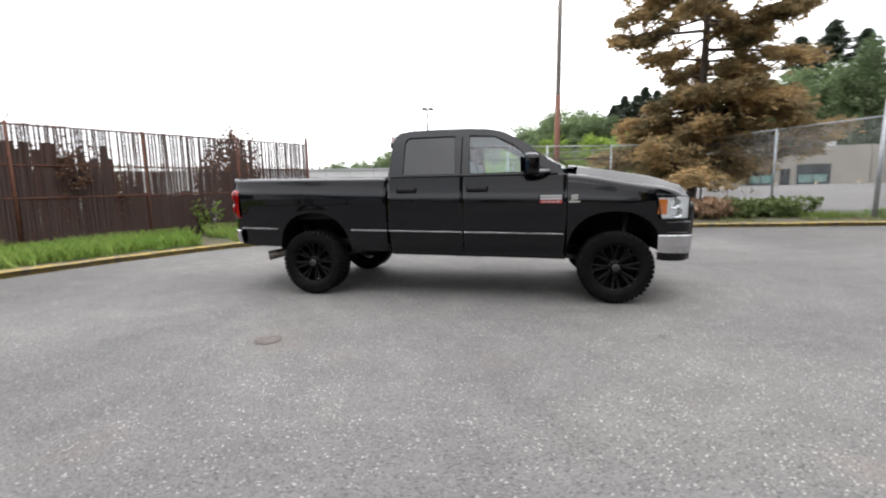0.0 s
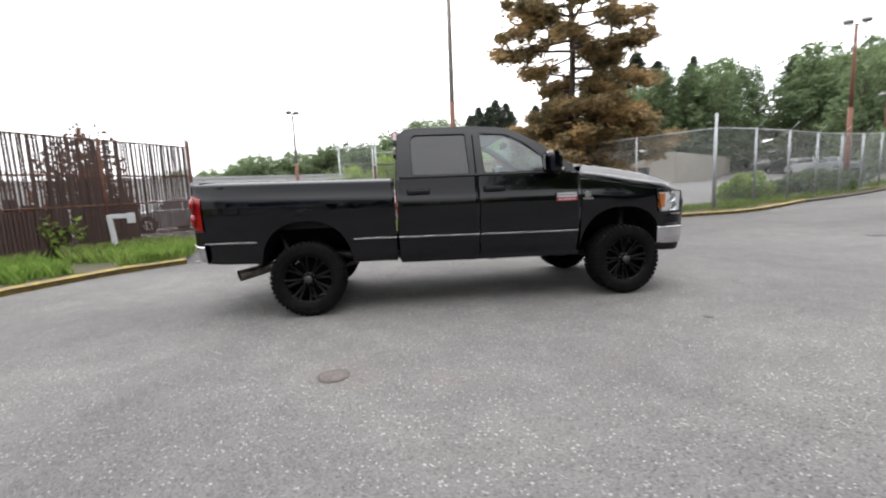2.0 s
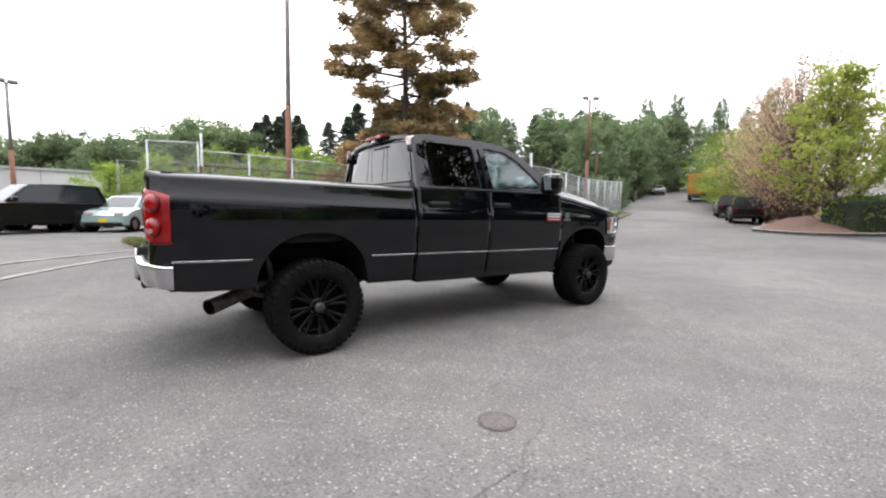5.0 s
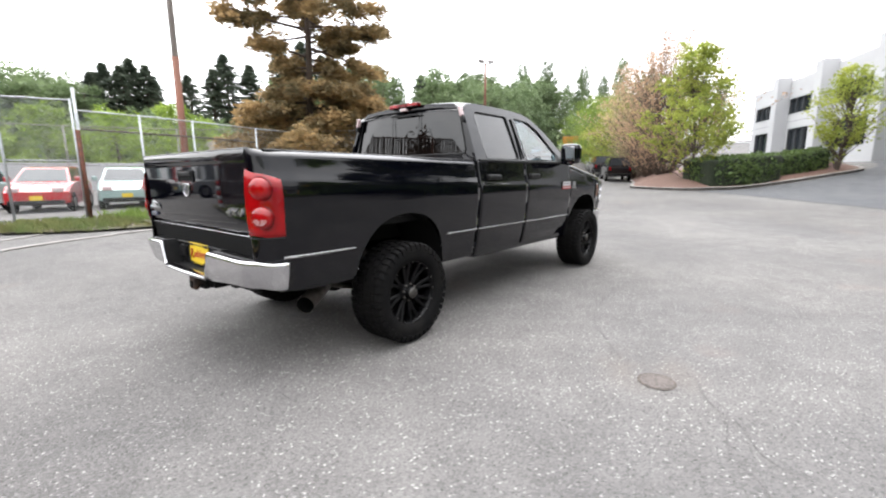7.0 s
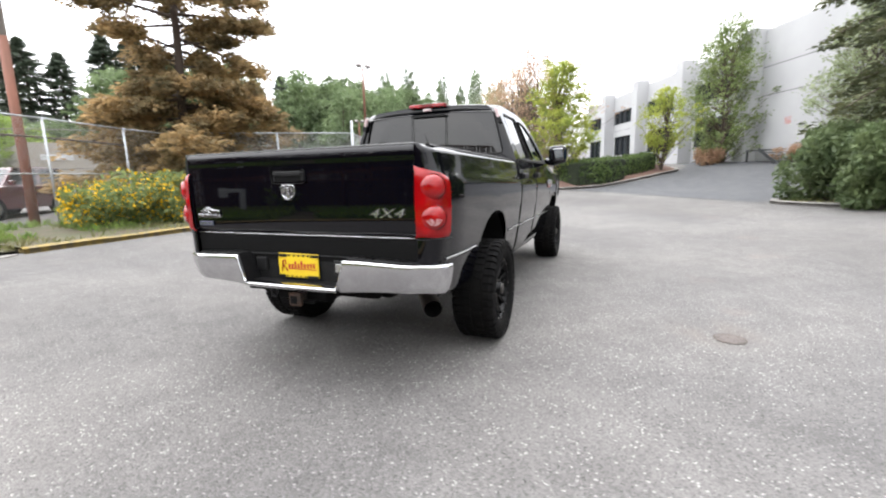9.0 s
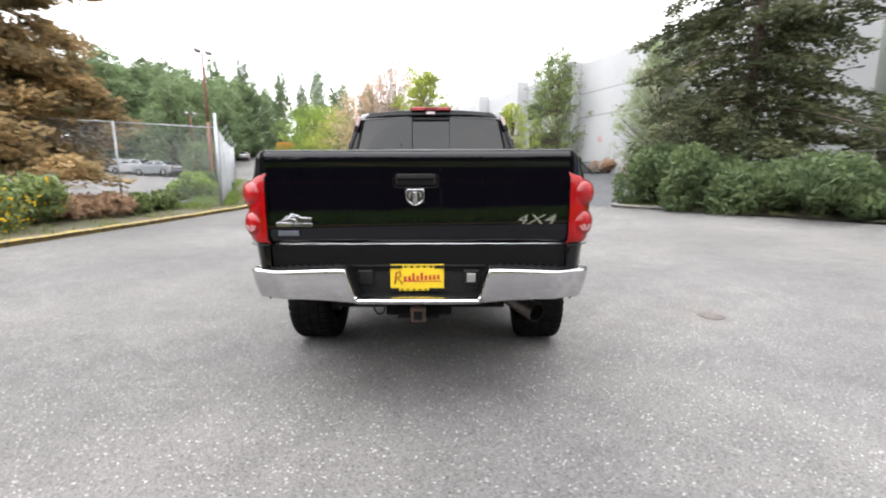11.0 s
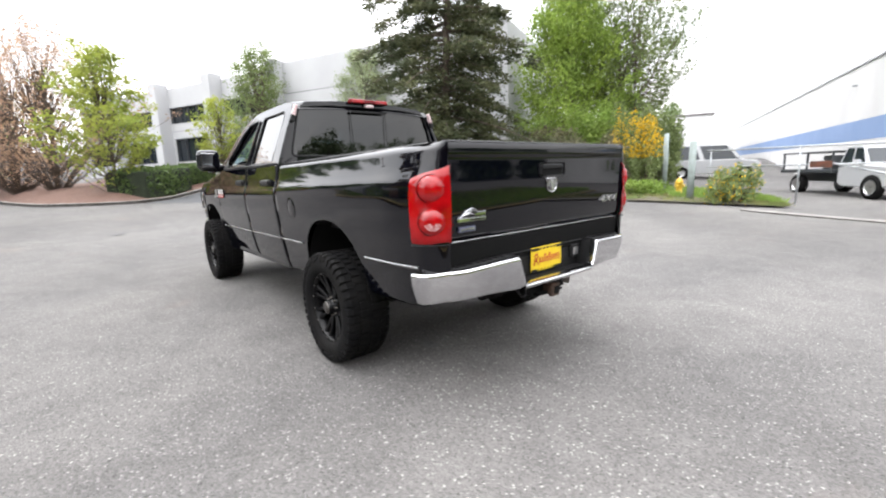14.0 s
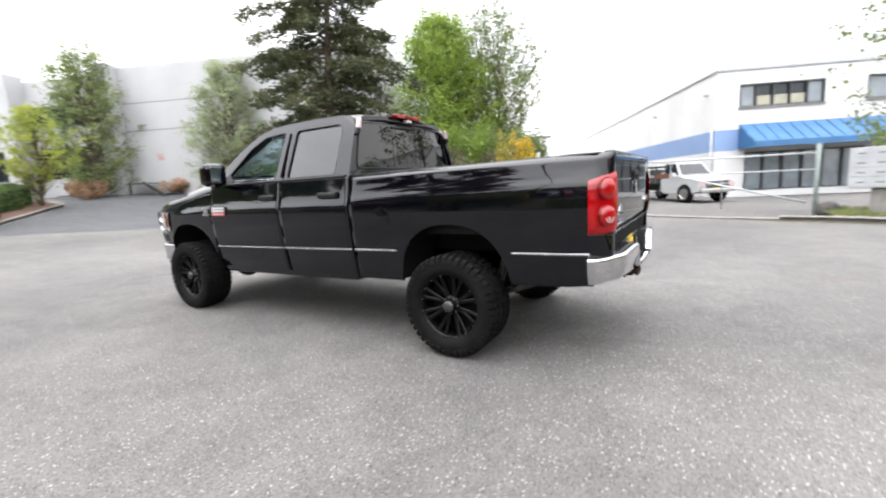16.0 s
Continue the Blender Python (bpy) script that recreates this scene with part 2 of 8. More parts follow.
DIRT = mat("brown_verge_soil", (0.065, 0.04875, 0.0325), 0.95, color2=(0.039, 0.0455, 0.01625), scale=3, bump=0.8, bump_scale=30)
MULCH = mat("red_brown_bark_mulch", (0.0845, 0.0455, 0.0325), 0.95, color2=(0.1235, 0.0715, 0.05525), scale=9, bump=1.0, bump_scale=40)
TURF = mat("far_grass", (0.0455, 0.078, 0.01625), 0.95, color2=(0.0715, 0.0845, 0.026), scale=0.6, bump=0.6, bump_scale=20)
GRASS = mat("spring_grass_blades", (0.11, 0.20, 0.022), 0.7, color2=(0.175, 0.245, 0.045), scale=1.2, vary=0.35)
GRASS_DRY = mat("dry_grass_blades", (0.156, 0.143, 0.052), 0.8, color2=(0.0845, 0.1235, 0.02925), scale=1.2, vary=0.35)
BARK = mat("rough_brown_bark", (0.05525, 0.039, 0.02925), 0.95, color2=(0.091, 0.06825, 0.05525), scale=8, bump=0.9, bump_scale=25, stretch_z=0.2)


def leaf(name, a, b, vary=0.4, scale=0.8, through_light=0.4):
    m = mat(name, a, 0.6, color2=b, scale=scale, vary=vary, spec=0.25)
    # Light passes through thin leaves.
    n, l = m.node_tree.nodes, m.node_tree.links
    body, out = n["Principled BSDF"], n["Material Output"]
    thin, both = n.new("ShaderNodeBsdfTranslucent"), n.new("ShaderNodeMixShader")
    both.inputs["Fac"].default_value = through_light
    l.new(body.inputs["Base Color"].links[0].from_socket, thin.inputs["Color"])
    l.new(body.outputs[0], both.inputs[1])
    l.new(thin.outputs[0], both.inputs[2])
    l.new(both.outputs[0], out.inputs["Surface"])
    return m


LEAF_BROWN = leaf("browned_conifer_needles", (0.36, 0.245, 0.115), (0.12, 0.10, 0.055), 0.5, 0.9, 0.45)
LEAF_DRY = leaf("dead_climber_leaves", (0.13, 0.07, 0.042), (0.08, 0.045, 0.03), 0.4, 0.8, 0.3)
LEAF_SPRUCE = leaf("dark_spruce_needles", (0.058, 0.072, 0.036), (0.115, 0.122, 0.055), 0.55, 0.8, 0.3)
LEAF_YELLOW = leaf("yellow_green_maple_leaves", (0.30, 0.325, 0.062), (0.20, 0.25, 0.05), 0.35, 0.8, 0.5)
LEAF_FRESH = leaf("bright_spring_leaves", (0.235, 0.32, 0.055), (0.16, 0.235, 0.045), 0.4, 0.8, 0.5)
LEAF_GREEN = leaf("fresh_green_leaves", (0.143, 0.221, 0.039), (0.195, 0.26, 0.0585), 0.35)
LEAF_OLIVE = leaf("olive_birch_leaves", (0.165, 0.205, 0.075), (0.105, 0.14, 0.05), 0.4)
LEAF_PALE = leaf("grey_green_birch_leaves", (0.25, 0.285, 0.165), (0.175, 0.21, 0.115), 0.35)
LEAF_RED = leaf("pinkish_brown_leaves", (0.46, 0.30, 0.20), (0.34, 0.225, 0.145), 0.35, 0.8, 0.5)
LEAF_BUFF = leaf("olive_pink_leaves", (0.36, 0.32, 0.19), (0.27, 0.26, 0.13), 0.35, 0.8, 0.5)
LEAF_BRAMBLE = leaf("brown_green_undergrowth", (0.15, 0.125, 0.075), (0.085, 0.10, 0.045), 0.45, 1.5)
LEAF_FOREST = leaf("far_wood_leaves", (0.15, 0.20, 0.095), (0.085, 0.125, 0.06), 0.4, 0.15)
LEAF_FIR = leaf("far_fir_needles", (0.05, 0.068, 0.05), (0.075, 0.095, 0.062), 0.4, 0.2, 0.25)
LEAF_HEDGE = leaf("clipped_hedge_leaves", (0.058, 0.092, 0.030), (0.09, 0.128, 0.042), 0.45, 1.5)
LEAF_JUNIPER = leaf("bluish_juniper_sprays", (0.055, 0.082, 0.036), (0.10, 0.13, 0.055), 0.45, 1.5)
FLOWER = leaf("yellow_broom_flowers", (0.68, 0.42, 0.015), (0.55, 0.36, 0.02), 0.25)
WALL_WHITE = mat("painted_white_wall", (0.52, 0.518, 0.515), 0.8, color2=(0.46, 0.458, 0.455), scale=0.5, bump=0.15)
WALL_GREY = mat("pale_grey_concrete_wall", (0.364, 0.3672, 0.3737), 0.85, color2=(0.325, 0.3283, 0.3348), scale=0.35, bump=0.2)
WALL_TAN = mat("tan_block_wall", (0.29, 0.265, 0.23), 0.9, color2=(0.25, 0.23, 0.20), scale=0.5, bump=0.3)
BLUE_PAINT = mat("blue_wall_stripe", (0.14, 0.215, 0.37), 0.7, color2=(0.165, 0.24, 0.40), scale=0.6)
BLUE_METAL = mat("blue_metal_awning", (0.022, 0.088, 0.20), 0.5, color2=(0.03, 0.108, 0.23), scale=2)
ROOF_DARK = mat("dark_roof_edge", (0.104, 0.0975, 0.0975), 0.8, color2=(0.143, 0.13, 0.13), scale=2)
WINDOW_DARK = mat("dark_building_glass", (0.013, 0.0169, 0.0208), 0.08, spec=0.4)
JOINT = mat("dark_joint", (0.13, 0.13, 0.1333), 0.9)
FRAME_DARK = mat("dark_window_frame", (0.02925, 0.0325, 0.03575), 0.5)
# Pale base colour stands in for the sky mirrored in the panes.
PANE_PALE = mat("sky_lit_shop_glass", (0.16, 0.185, 0.205), 0.12, color2=(0.11, 0.125, 0.14), scale=1.5, spec=0.8)
CURTAIN = mat("pale_blinds", (0.325, 0.312, 0.247), 0.9, color2=(0.273, 0.26, 0.208), scale=3)
GREY_METAL = mat("pale_grey_cabinet_paint", (0.33, 0.34, 0.35), 0.5, color2=(0.29, 0.3, 0.31), scale=5)
WHITE_METAL = mat("white_painted_metal", (0.455, 0.4615, 0.468), 0.4, color2=(0.403, 0.4095, 0.416), scale=5)
SIGN_RED = mat("red_sign_paint", (0.325, 0.01625, 0.013), 0.5)
CAR_WHITE = mat("white_car_paint", (0.30, 0.305, 0.31), 0.3, coat=0.5)
CAR_RED = mat("red_car_paint", (0.2925, 0.00975, 0.013), 0.25, coat=0.8)
CAR_MINT = mat("mint_car_paint", (0.195, 0.273, 0.26), 0.25, coat=0.8)
CAR_MAROON = mat("maroon_car_paint", (0.065, 0.0078, 0.0117), 0.25, coat=0.8)
CAR_GREY = mat("silver_car_paint", (0.208, 0.221, 0.234), 0.3, 0.3, coat=0.8)
CAR_BLACK = mat("dark_car_paint", (0.004, 0.004, 0.005), 0.1, spec=0.4)
ORANGE = mat("orange_box_paint", (0.403, 0.1755, 0.013), 0.5, color2=(0.3575, 0.143, 0.013), scale=2)
HYDRANT = mat("yellow_hydrant_paint", (0.403, 0.26, 0.013), 0.5)
IRON = mat("worn_cast_iron", (0.074, 0.066, 0.062), 0.8, 0.0, color2=(0.115, 0.100, 0.092), spec=0.15, scale=20, bump=0.4, bump_scale=80)
IRON_DARK = mat("dark_iron_collar", (0.058, 0.052, 0.048), 0.85, color2=(0.09, 0.075, 0.066), spec=0.15, scale=20, bump=0.4, bump_scale=80)
CRACK = mat("dirt_filled_crack", (0.045, 0.043, 0.042), 0.95, color2=(0.085, 0.082, 0.08), scale=9)
STAIN = mat("oil_stained_asphalt", (0.05, 0.049, 0.049), 0.85, color2=(0.085, 0.084, 0.083), scale=14, bump=0.5, bump_scale=160)

# ---- shared builders ----


def part(name, bm, material, parent=None, label="", smooth=False, m=None):
    """Links a bmesh as one mesh object, under a thing or a part where a parent is given."""
    me = bpy.data.meshes.new(name)
    if smooth:
        for face in bm.faces:
            face.smooth = True
    bm.to_mesh(me)
    bm.free()
    for one in (material if isinstance(material, (list, tuple)) else [material]):
        me.materials.append(one)
    ob = new(name, me)
    if parent:
        ob.parent = parent
    if m is not None:
        ob.matrix_basis = m
    if label:
        ob["label"] = label
    return ob


def thing(name, m, label, category, group="", kind=""):
    ob = new(name)
    ob.empty_display_size = 0.1
    ob.matrix_basis = m
    return tagged(ob, label, category, group, kind)


def box(bm, x0, x1, y0, y1, z0, z1, bevel=0.0, m=None, mi=0):
    vs = [bm.verts.new((x, y, z)) for x in (x0, x1) for y in (y0, y1) for z in (z0, z1)]
    quads = ((0, 1, 3, 2), (4, 6, 7, 5), (0, 4, 5, 1), (2, 3, 7, 6), (0, 2, 6, 4), (1, 5, 7, 3))
    fs = [bm.faces.new([vs[i] for i in q]) for q in quads]
    for one in fs:
        one.material_index = mi
    if bevel:
        es = list({e for one in fs for e in one.edges})
        bmesh.ops.bevel(bm, geom=es, offset=bevel, segments=2, affect="EDGES", profile=0.5)
    if m is not None:
        bmesh.ops.transform(bm, matrix=m, verts=[v for v in vs if v.is_valid])
    return bm


def boxed(*a, **k):
    return box(bmesh.new(), *a, **k)


def tube(bm, points, radius, sides=8, cap=True, mi=0):
    """A round bar along points; radius is one number or one a point."""
    rings, radii = [], radius if isinstance(radius, (list, tuple)) else [radius] * len(points)
    pts = [Vector(p) for p in points]
    for i, p in enumerate(pts):
        d = (pts[min(i + 1, len(pts) - 1)] - pts[max(i - 1, 0)]).normalized()
        a = d.cross(Vector((0, 0, 1)) if abs(d.z) < 0.9 else Vector((1, 0, 0))).normalized()
        b = d.cross(a)
        rings.append([bm.verts.new(p + radii[i] * (math.cos(k) * a + math.sin(k) * b)) for k in [2 * math.pi * s / sides for s in range(sides)]])
    for r0, r1 in zip(rings, rings[1:]):
        for s in range(sides):
            q = bm.faces.new((r0[s], r0[(s + 1) % sides], r1[(s + 1) % sides], r1[s]))
            q.material_index = mi
            q.smooth = True
    if cap:
        for r in (rings[0][::-1], rings[-1]):
            bm.faces.new(r).material_index = mi
    return bm


def tubed(*a, **k):
    return tube(bmesh.new(), *a, **k)


def lathe(profile, sides=48, axis="y", bm=None, mi=0):
    """Turns (radius, along) pairs about an axis; the along values run on that axis."""
    bm = bm or bmesh.new()
    rings = []
    for r, t in profile:
        ring = []
        for s in range(sides):
            a = 2 * math.pi * s / sides
            c, d = r * math.cos(a), r * math.sin(a)
            ring.append(bm.verts.new({"y": (c, t, d), "z": (c, d, t), "x": (t, c, d)}[axis]))
        rings.append(ring)
    for r0, r1 in zip(rings, rings[1:]):
        for s in range(sides):
            q = bm.faces.new((r0[s], r0[(s + 1) % sides], r1[(s + 1) % sides], r1[s]))
            q.smooth, q.material_index = True, mi
    return bm


def sheet(rows, bm=None, smooth=True, mi=0):
    """A surface through rows of points."""
    bm = bm or bmesh.new()
    grid = [[bm.verts.new(p) for p in row] for row in rows]
    for a, b in zip(grid, grid[1:]):
        for i in range(len(a) - 1):
            q = bm.faces.new((a[i], a[i + 1], b[i + 1], b[i]))
            q.smooth, q.material_index = smooth, mi
    return bm


def plate_with_holes(outline, holes, place, bm=None):
    """A panel cut out of a plane: outline and holes are 2D loops, place maps (u, v) into space."""
    bm = bm or bmesh.new()
    edges = []
    for loop in [outline, *holes]:
        vs = [bm.verts.new(place(*p)) for p in loop]
        edges += [bm.edges.new((vs[i], vs[(i + 1) % len(vs)])) for i in range(len(vs))]
    bmesh.ops.triangle_fill(bm, use_beauty=True, use_dissolve=False, edges=edges)
    return bm


def rounded(points, r=0.04, steps=4):
    """A 2D loop with its corners rounded."""
    out, n = [], len(points)
    for i in range(n):
        p, a, b = Vector(points[i]), Vector(points[i - 1]), Vector(points[(i + 1) % n])
        da, db = (a - p), (b - p)
        k = min(r, da.length * 0.45, db.length * 0.45)
        s, e = p + da.normalized() * k, p + db.normalized() * k
        for j in range(steps + 1):
            u = j / steps
            out.append(tuple((1 - u) ** 2 * s + 2 * u * (1 - u) * p + u * u * e))
    return out


def flip_to(bm, way):
    """Turns all faces whose normal runs against a direction."""
    bm.normal_update()
    for q in bm.faces:
        if q.normal.dot(Vector(way)) < 0:
            q.normal_flip()
    return bm


def spline(points, steps=8):
    """A smooth line through points."""
    pts = [Vector(p) for p in points]
    out = []
    for i in range(len(pts) - 1):
        p0, p1, p2, p3 = pts[max(i - 1, 0)], pts[i], pts[i + 1], pts[min(i + 2, len(pts) - 1)]
        for s in range(steps):
            u = s / steps
            out.append(0.5 * (2 * p1 + (p2 - p0) * u + (2 * p0 - 5 * p1 + 4 * p2 - p3) * u * u + (3 * p1 - p0 - 3 * p2 + p3) * u ** 3))
    return out + [pts[-1]]


def ease(a, b, v):
    u = min(max((v - a) / (b - a), 0), 1)
    return u * u * (3 - 2 * u)


def rise(x, y):
    """Height of the ground: a shallow hollow round the truck, a sloping drive and a climbing road."""
    d = math.hypot(max(-1 - x, 0, x - 4.4), abs(y))
    ux, uy = x - 1.8, y
    c = (ux * 0.8 + uy * 0.6) / (math.hypot(ux, uy) + 1e-6)
    z = 0.36 * ease(3, 16, d) * ease(-0.85, -0.2, c)
    z *= 1 - 0.6 * ease(9, 16, y) * ease(10, 4, x)
    z += 1.4 * ease(19, 34, x * 0.85 - y * 0.5) * ease(4, -3, y)
    z += 0.09 * max(min(x * 0.87 + y * 0.49, 150) - 47, 0) * ease(-20, 10, y)
    z += 1.05 * ease(18, 42, x * 0.5 + y * 0.87) * ease(6, 14, x)
    return z

# ---- ground, verges, kerbs ----


def spread(lo, hi, step, far):
    a = list(np.arange(lo, hi + 1e-6, step))
    up, down, s = a[-1], a[0], step
    tail, nose = [], []
    while up < far:
        s *= 1.18
        up, down = up + s, down - s
        tail.append(up)
        nose.append(down)
    return nose[::-1] + a + tail


gx, gy = spread(-14, 40, 0.75, 1600), spread(-28, 28, 0.75, 1600)
bm = bmesh.new()
sheet([[(x, y, rise(x, y) - 0.004) for x in gx] for y in gy], bm)
flip_to(bm, (0, 0, 1))
ground = tagged(part("ground", bm, ASPHALT), "worn grey asphalt yard with pale stone chips", "ground", kind="structure")


def kerb(points, material, label, width=0.16, height=0.115):
    line = spline(points, 6)
    rows = []
    for i, p in enumerate(line):
        d = (line[min(i + 1, len(line) - 1)] - line[max(i - 1, 0)]).normalized()
        side = Vector((-d.y, d.x, 0))
        z = rise(p.x, p.y)
        wob = 0.012 * noise.noise(p * 1.7)
        rows.append([(p + side * s).to_tuple()[:2] + (z + k,) for s, k in ((0, -0.05), (0.0, height * 0.75 + wob), (0.02, height + wob), (width - 0.02, height + wob), (width, height * 0.8), (width, -0.05))])
    return tagged(part("kerb", flip_to(sheet(rows), (0, 0, 1)), material), label, "kerb", kind="structure")


def verge(name, inner, outer, material, label, lift=0.12, hump=0.05, steps=10):
    a, b = spline(inner, 6), spline(outer, 6)
    rows = []
    for p, q in zip(a, b):
        row = []
        for k in range(steps + 1):
            v = p.lerp(q, k / steps)
            row.append((v.x, v.y, rise(v.x, v.y) + lift + hump * noise.noise(Vector((v.x, v.y, 0)) * 0.9) * min(1, k)))
        rows.append(row)
    return tagged(part(name, flip_to(sheet(rows), (0, 0, 1)), material), label, "verge", kind="structure"), a, b


KERB_L = [(-9.0, -14, 0), (-6.7, -6, 0), (-5.75, -2, 0), (-5.4, 0, 0), (-4.95, 1.6, 0), (-4.35, 3.0, 0), (-3.5, 4.0, 0)]
OUT_L = [(-19.0, -14, 0), (-15, -6, 0), (-12.5, -2, 0), (-11.5, 0.5, 0), (-10, 3.5, 0), (-8, 7, 0), (-5.0, 8.8, 0)]
kerb(KERB_L, KERB_YELLOW, "low kerb with worn yellow paint along the grass")
VERGE_L = verge("verge", [(x - 0.1, y + 0.05, 0) for x, y, z in KERB_L], OUT_L, DIRT, "rough soil verge under tall grass")
KERB_R = [(1.0, 7.8, 0), (3.6, 7.75, 0), (6.5, 7.65, 0), (10.0, 7.35, 0), (12.8, 7.2, 0), (16.3, 8.9, 0), (21.0, 11.2, 0), (27.2, 13.9, 0), (34.5, 17.2, 0)]
OUT_R = [(0.6, 10.2, 0), (3.0, 11.8, 0), (6.0, 13.4, 0), (9.2, 12.6, 0), (11.6, 9.2, 0), (15.0, 10.8, 0), (20.0, 13.2, 0), (26.2, 15.8, 0), (33.6, 19.0, 0)]
kerb(KERB_R[:6], KERB_YELLOW, "low kerb with worn yellow paint beside the road")
kerb(KERB_R[5:], KERB_BROWN, "low broken soil-stained kerb up the road", 0.16, 0.09)
VERGE_R = verge("verge", [(x, y + 0.1, 0) for x, y, z in KERB_R], OUT_R, DIRT, "soil verge with grass and weeds", 0.11)
kerb([(-3.3, 4.1, 0), (-2.6, 5.6, 0), (-1.4, 7.0, 0), (0.9, 7.75, 0)], CONCRETE, "low cracked concrete gate kerb", 0.16, 0.016)
GATE_IN, GATE_OUT = [(-1.35, 8.9, 0), (-0.4, 8.35, 0), (1.1, 7.95, 0)], [(-1.6, 10.3, 0), (-0.5, 10.3, 0), (0.8, 10.3, 0)]
VERGE_G = verge("verge", GATE_IN, GATE_OUT, DIRT, "strip of soil and weeds under the wire gate", 0.05, 0.03)
kerb([(-4.2, 5.6, 0), (-2.8, 7.2, 0), (-0.2, 8.9, 0)], CONCRETE, "low cracked concrete strip at the gateway", 0.14, 0.014)
# Planted island between the road and the drive.
ISLE = [(46, 12.8, 0), (38, 8.6, 0), (31, 6.0, 0), (26.5, 4.8, 0), (23.2, 3.8, 0), (21.6, 2.4, 0), (21.0, 1.0, 0), (22.4, -0.2, 0), (25.0, -2.0, 0), (27.6, -4.3, 0), (29.0, -5.6, 0), (30.6, -5.4, 0), (31.8, -4.0, 0)]
ISLE_IN = [(48, 10.5, 0), (40, 6.6, 0), (33, 4.4, 0), (29.6, 3.4, 0), (28.0, 2.6, 0), (27.2, 2.0, 0), (27, 1.4, 0), (27.5, 0.8, 0), (28.4, -0.2, 0), (29.5, -1.6, 0), (30.2, -2.4, 0), (31.0, -2.4, 0), (31.6, -2.0, 0)]
kerb(ISLE[::-1], CONCRETE, "pale concrete kerb round the planted island", 0.18, 0.15)


def mound(name, edge, middle, material, label, high):
    a, b = spline(edge, 6), spline(middle, 6)
    rows = [[(lambda v, u: (v.x, v.y, rise(v.x, v.y) + 0.12 + high * math.sin(u * math.pi / 2) + 0.04 * noise.noise(v * 1.3)))(p.lerp(q, k / 8), k / 8) for k in range(9)] for p, q in zip(a, b)]
    return tagged(part(name, flip_to(sheet(rows), (0, 0, 1)), material), label, "planting bed", kind="structure")


mound("planting_bed", ISLE, ISLE_IN, MULCH, "mounded bed of red-brown bark mulch", 0.7)
mound("planting_bed", [(48, 10.5, 0), (40, 6.6, 0), (33, 4.4, 0), (28.0, 2.6, 0), (27, 1.4, 0), (28.4, -0.2, 0), (30.2, -2.4, 0), (31.6, -2, 0)][::-1], [(52, 9, 0), (44, 5.5, 0), (38, 3.5, 0), (34, 2.4, 0), (33.5, 1.6, 0), (33.8, 0.8, 0), (34.2, 0, 0), (35, -0.4, 0)][::-1], MULCH, "mounded bed of red-brown bark mulch", 0.75)
EDGE_S = [(14.6, -9.0, 0), (13.2, -7.0, 0), (12.4, -6.3, 0), (10.8, -7.5, 0), (7.9, -9.4, 0), (5.6, -10.4, 0), (3.4, -11.4, 0), (1.2, -12.0, 0), (0.2, -12.3, 0)]
OUT_S = [(20, -15, 0), (18, -16, 0), (16.5, -17, 0), (14.5, -18, 0), (11, -18.5, 0), (8, -18.5, 0), (6, -18, 0), (3.2, -16.5, 0), (1.2, -13.4, 0)]
VERGE_S = verge("verge", EDGE_S, OUT_S, DIRT, "rough verge of soil, grass and fallen needles", 0.06, 0.06)
kerb(EDGE_S[:4], CONCRETE, "pale concrete kerb at the drive", 0.16, 0.12)
VERGE_B = verge("verge", [(-4.2, -9.6, 0), (-5.5, -8.9, 0), (-8, -7.4, 0), (-12, -5, 0)], [(-4.4, -12.6, 0), (-6, -11.8, 0), (-9.5, -10.2, 0), (-14, -7.6, 0)], DIRT, "strip of soil and grass beside the gate", 0.1)
kerb([(-3.2, -9.75, 0), (-4.2, -9.5, 0), (-5.5, -8.8, 0), (-8, -7.3, 0), (-12, -4.9, 0)][::-1], CONCRETE, "stained concrete kerb by the gate", 0.18, 0.12)
verge("verge", [(-2.6, -9.75, 0), (-3.2, -9.4, 0), (-4.1, -9.15, 0), (-5.4, -8.45, 0), (-8, -6.95, 0)], [(-2.5, -10.05, 0), (-3.2, -9.82, 0), (-4.2, -9.52, 0), (-5.5, -8.82, 0), (-8, -7.32, 0)], DIRT, "thin drift of soil and dead leaves along the kerb", 0.006, 0.014)
kerb([(1.0, -11.0, 0), (-1.0, -10.4, 0), (-3.2, -9.75, 0)], CONCRETE, "shallow concrete sill across the gateway", 0.3, 0.035)
# Newer, darker asphalt of the drive to the grey building.
bm = bmesh.new()
left, right = spline([(20.6, 0.4, 0), (24.6, -2.2, 0), (28.0, -5.1, 0), (32, -6.6, 0), (38, -5.4, 0)], 6), spline([(12.9, -6.1, 0), (14.9, -9.3, 0), (18, -13, 0), (24, -15.4, 0), (33, -12.2, 0)], 6)
sheet([[(lambda v: (v.x, v.y, rise(v.x, v.y) + 0.006))(p.lerp(q, k / 16)) for k in range(17)] for p, q in zip(left, right)], bm)
tagged(part("road", flip_to(bm, (0, 0, 1)), ASPHALT_DARK), "newer dark grey asphalt drive", "drive", kind="structure")


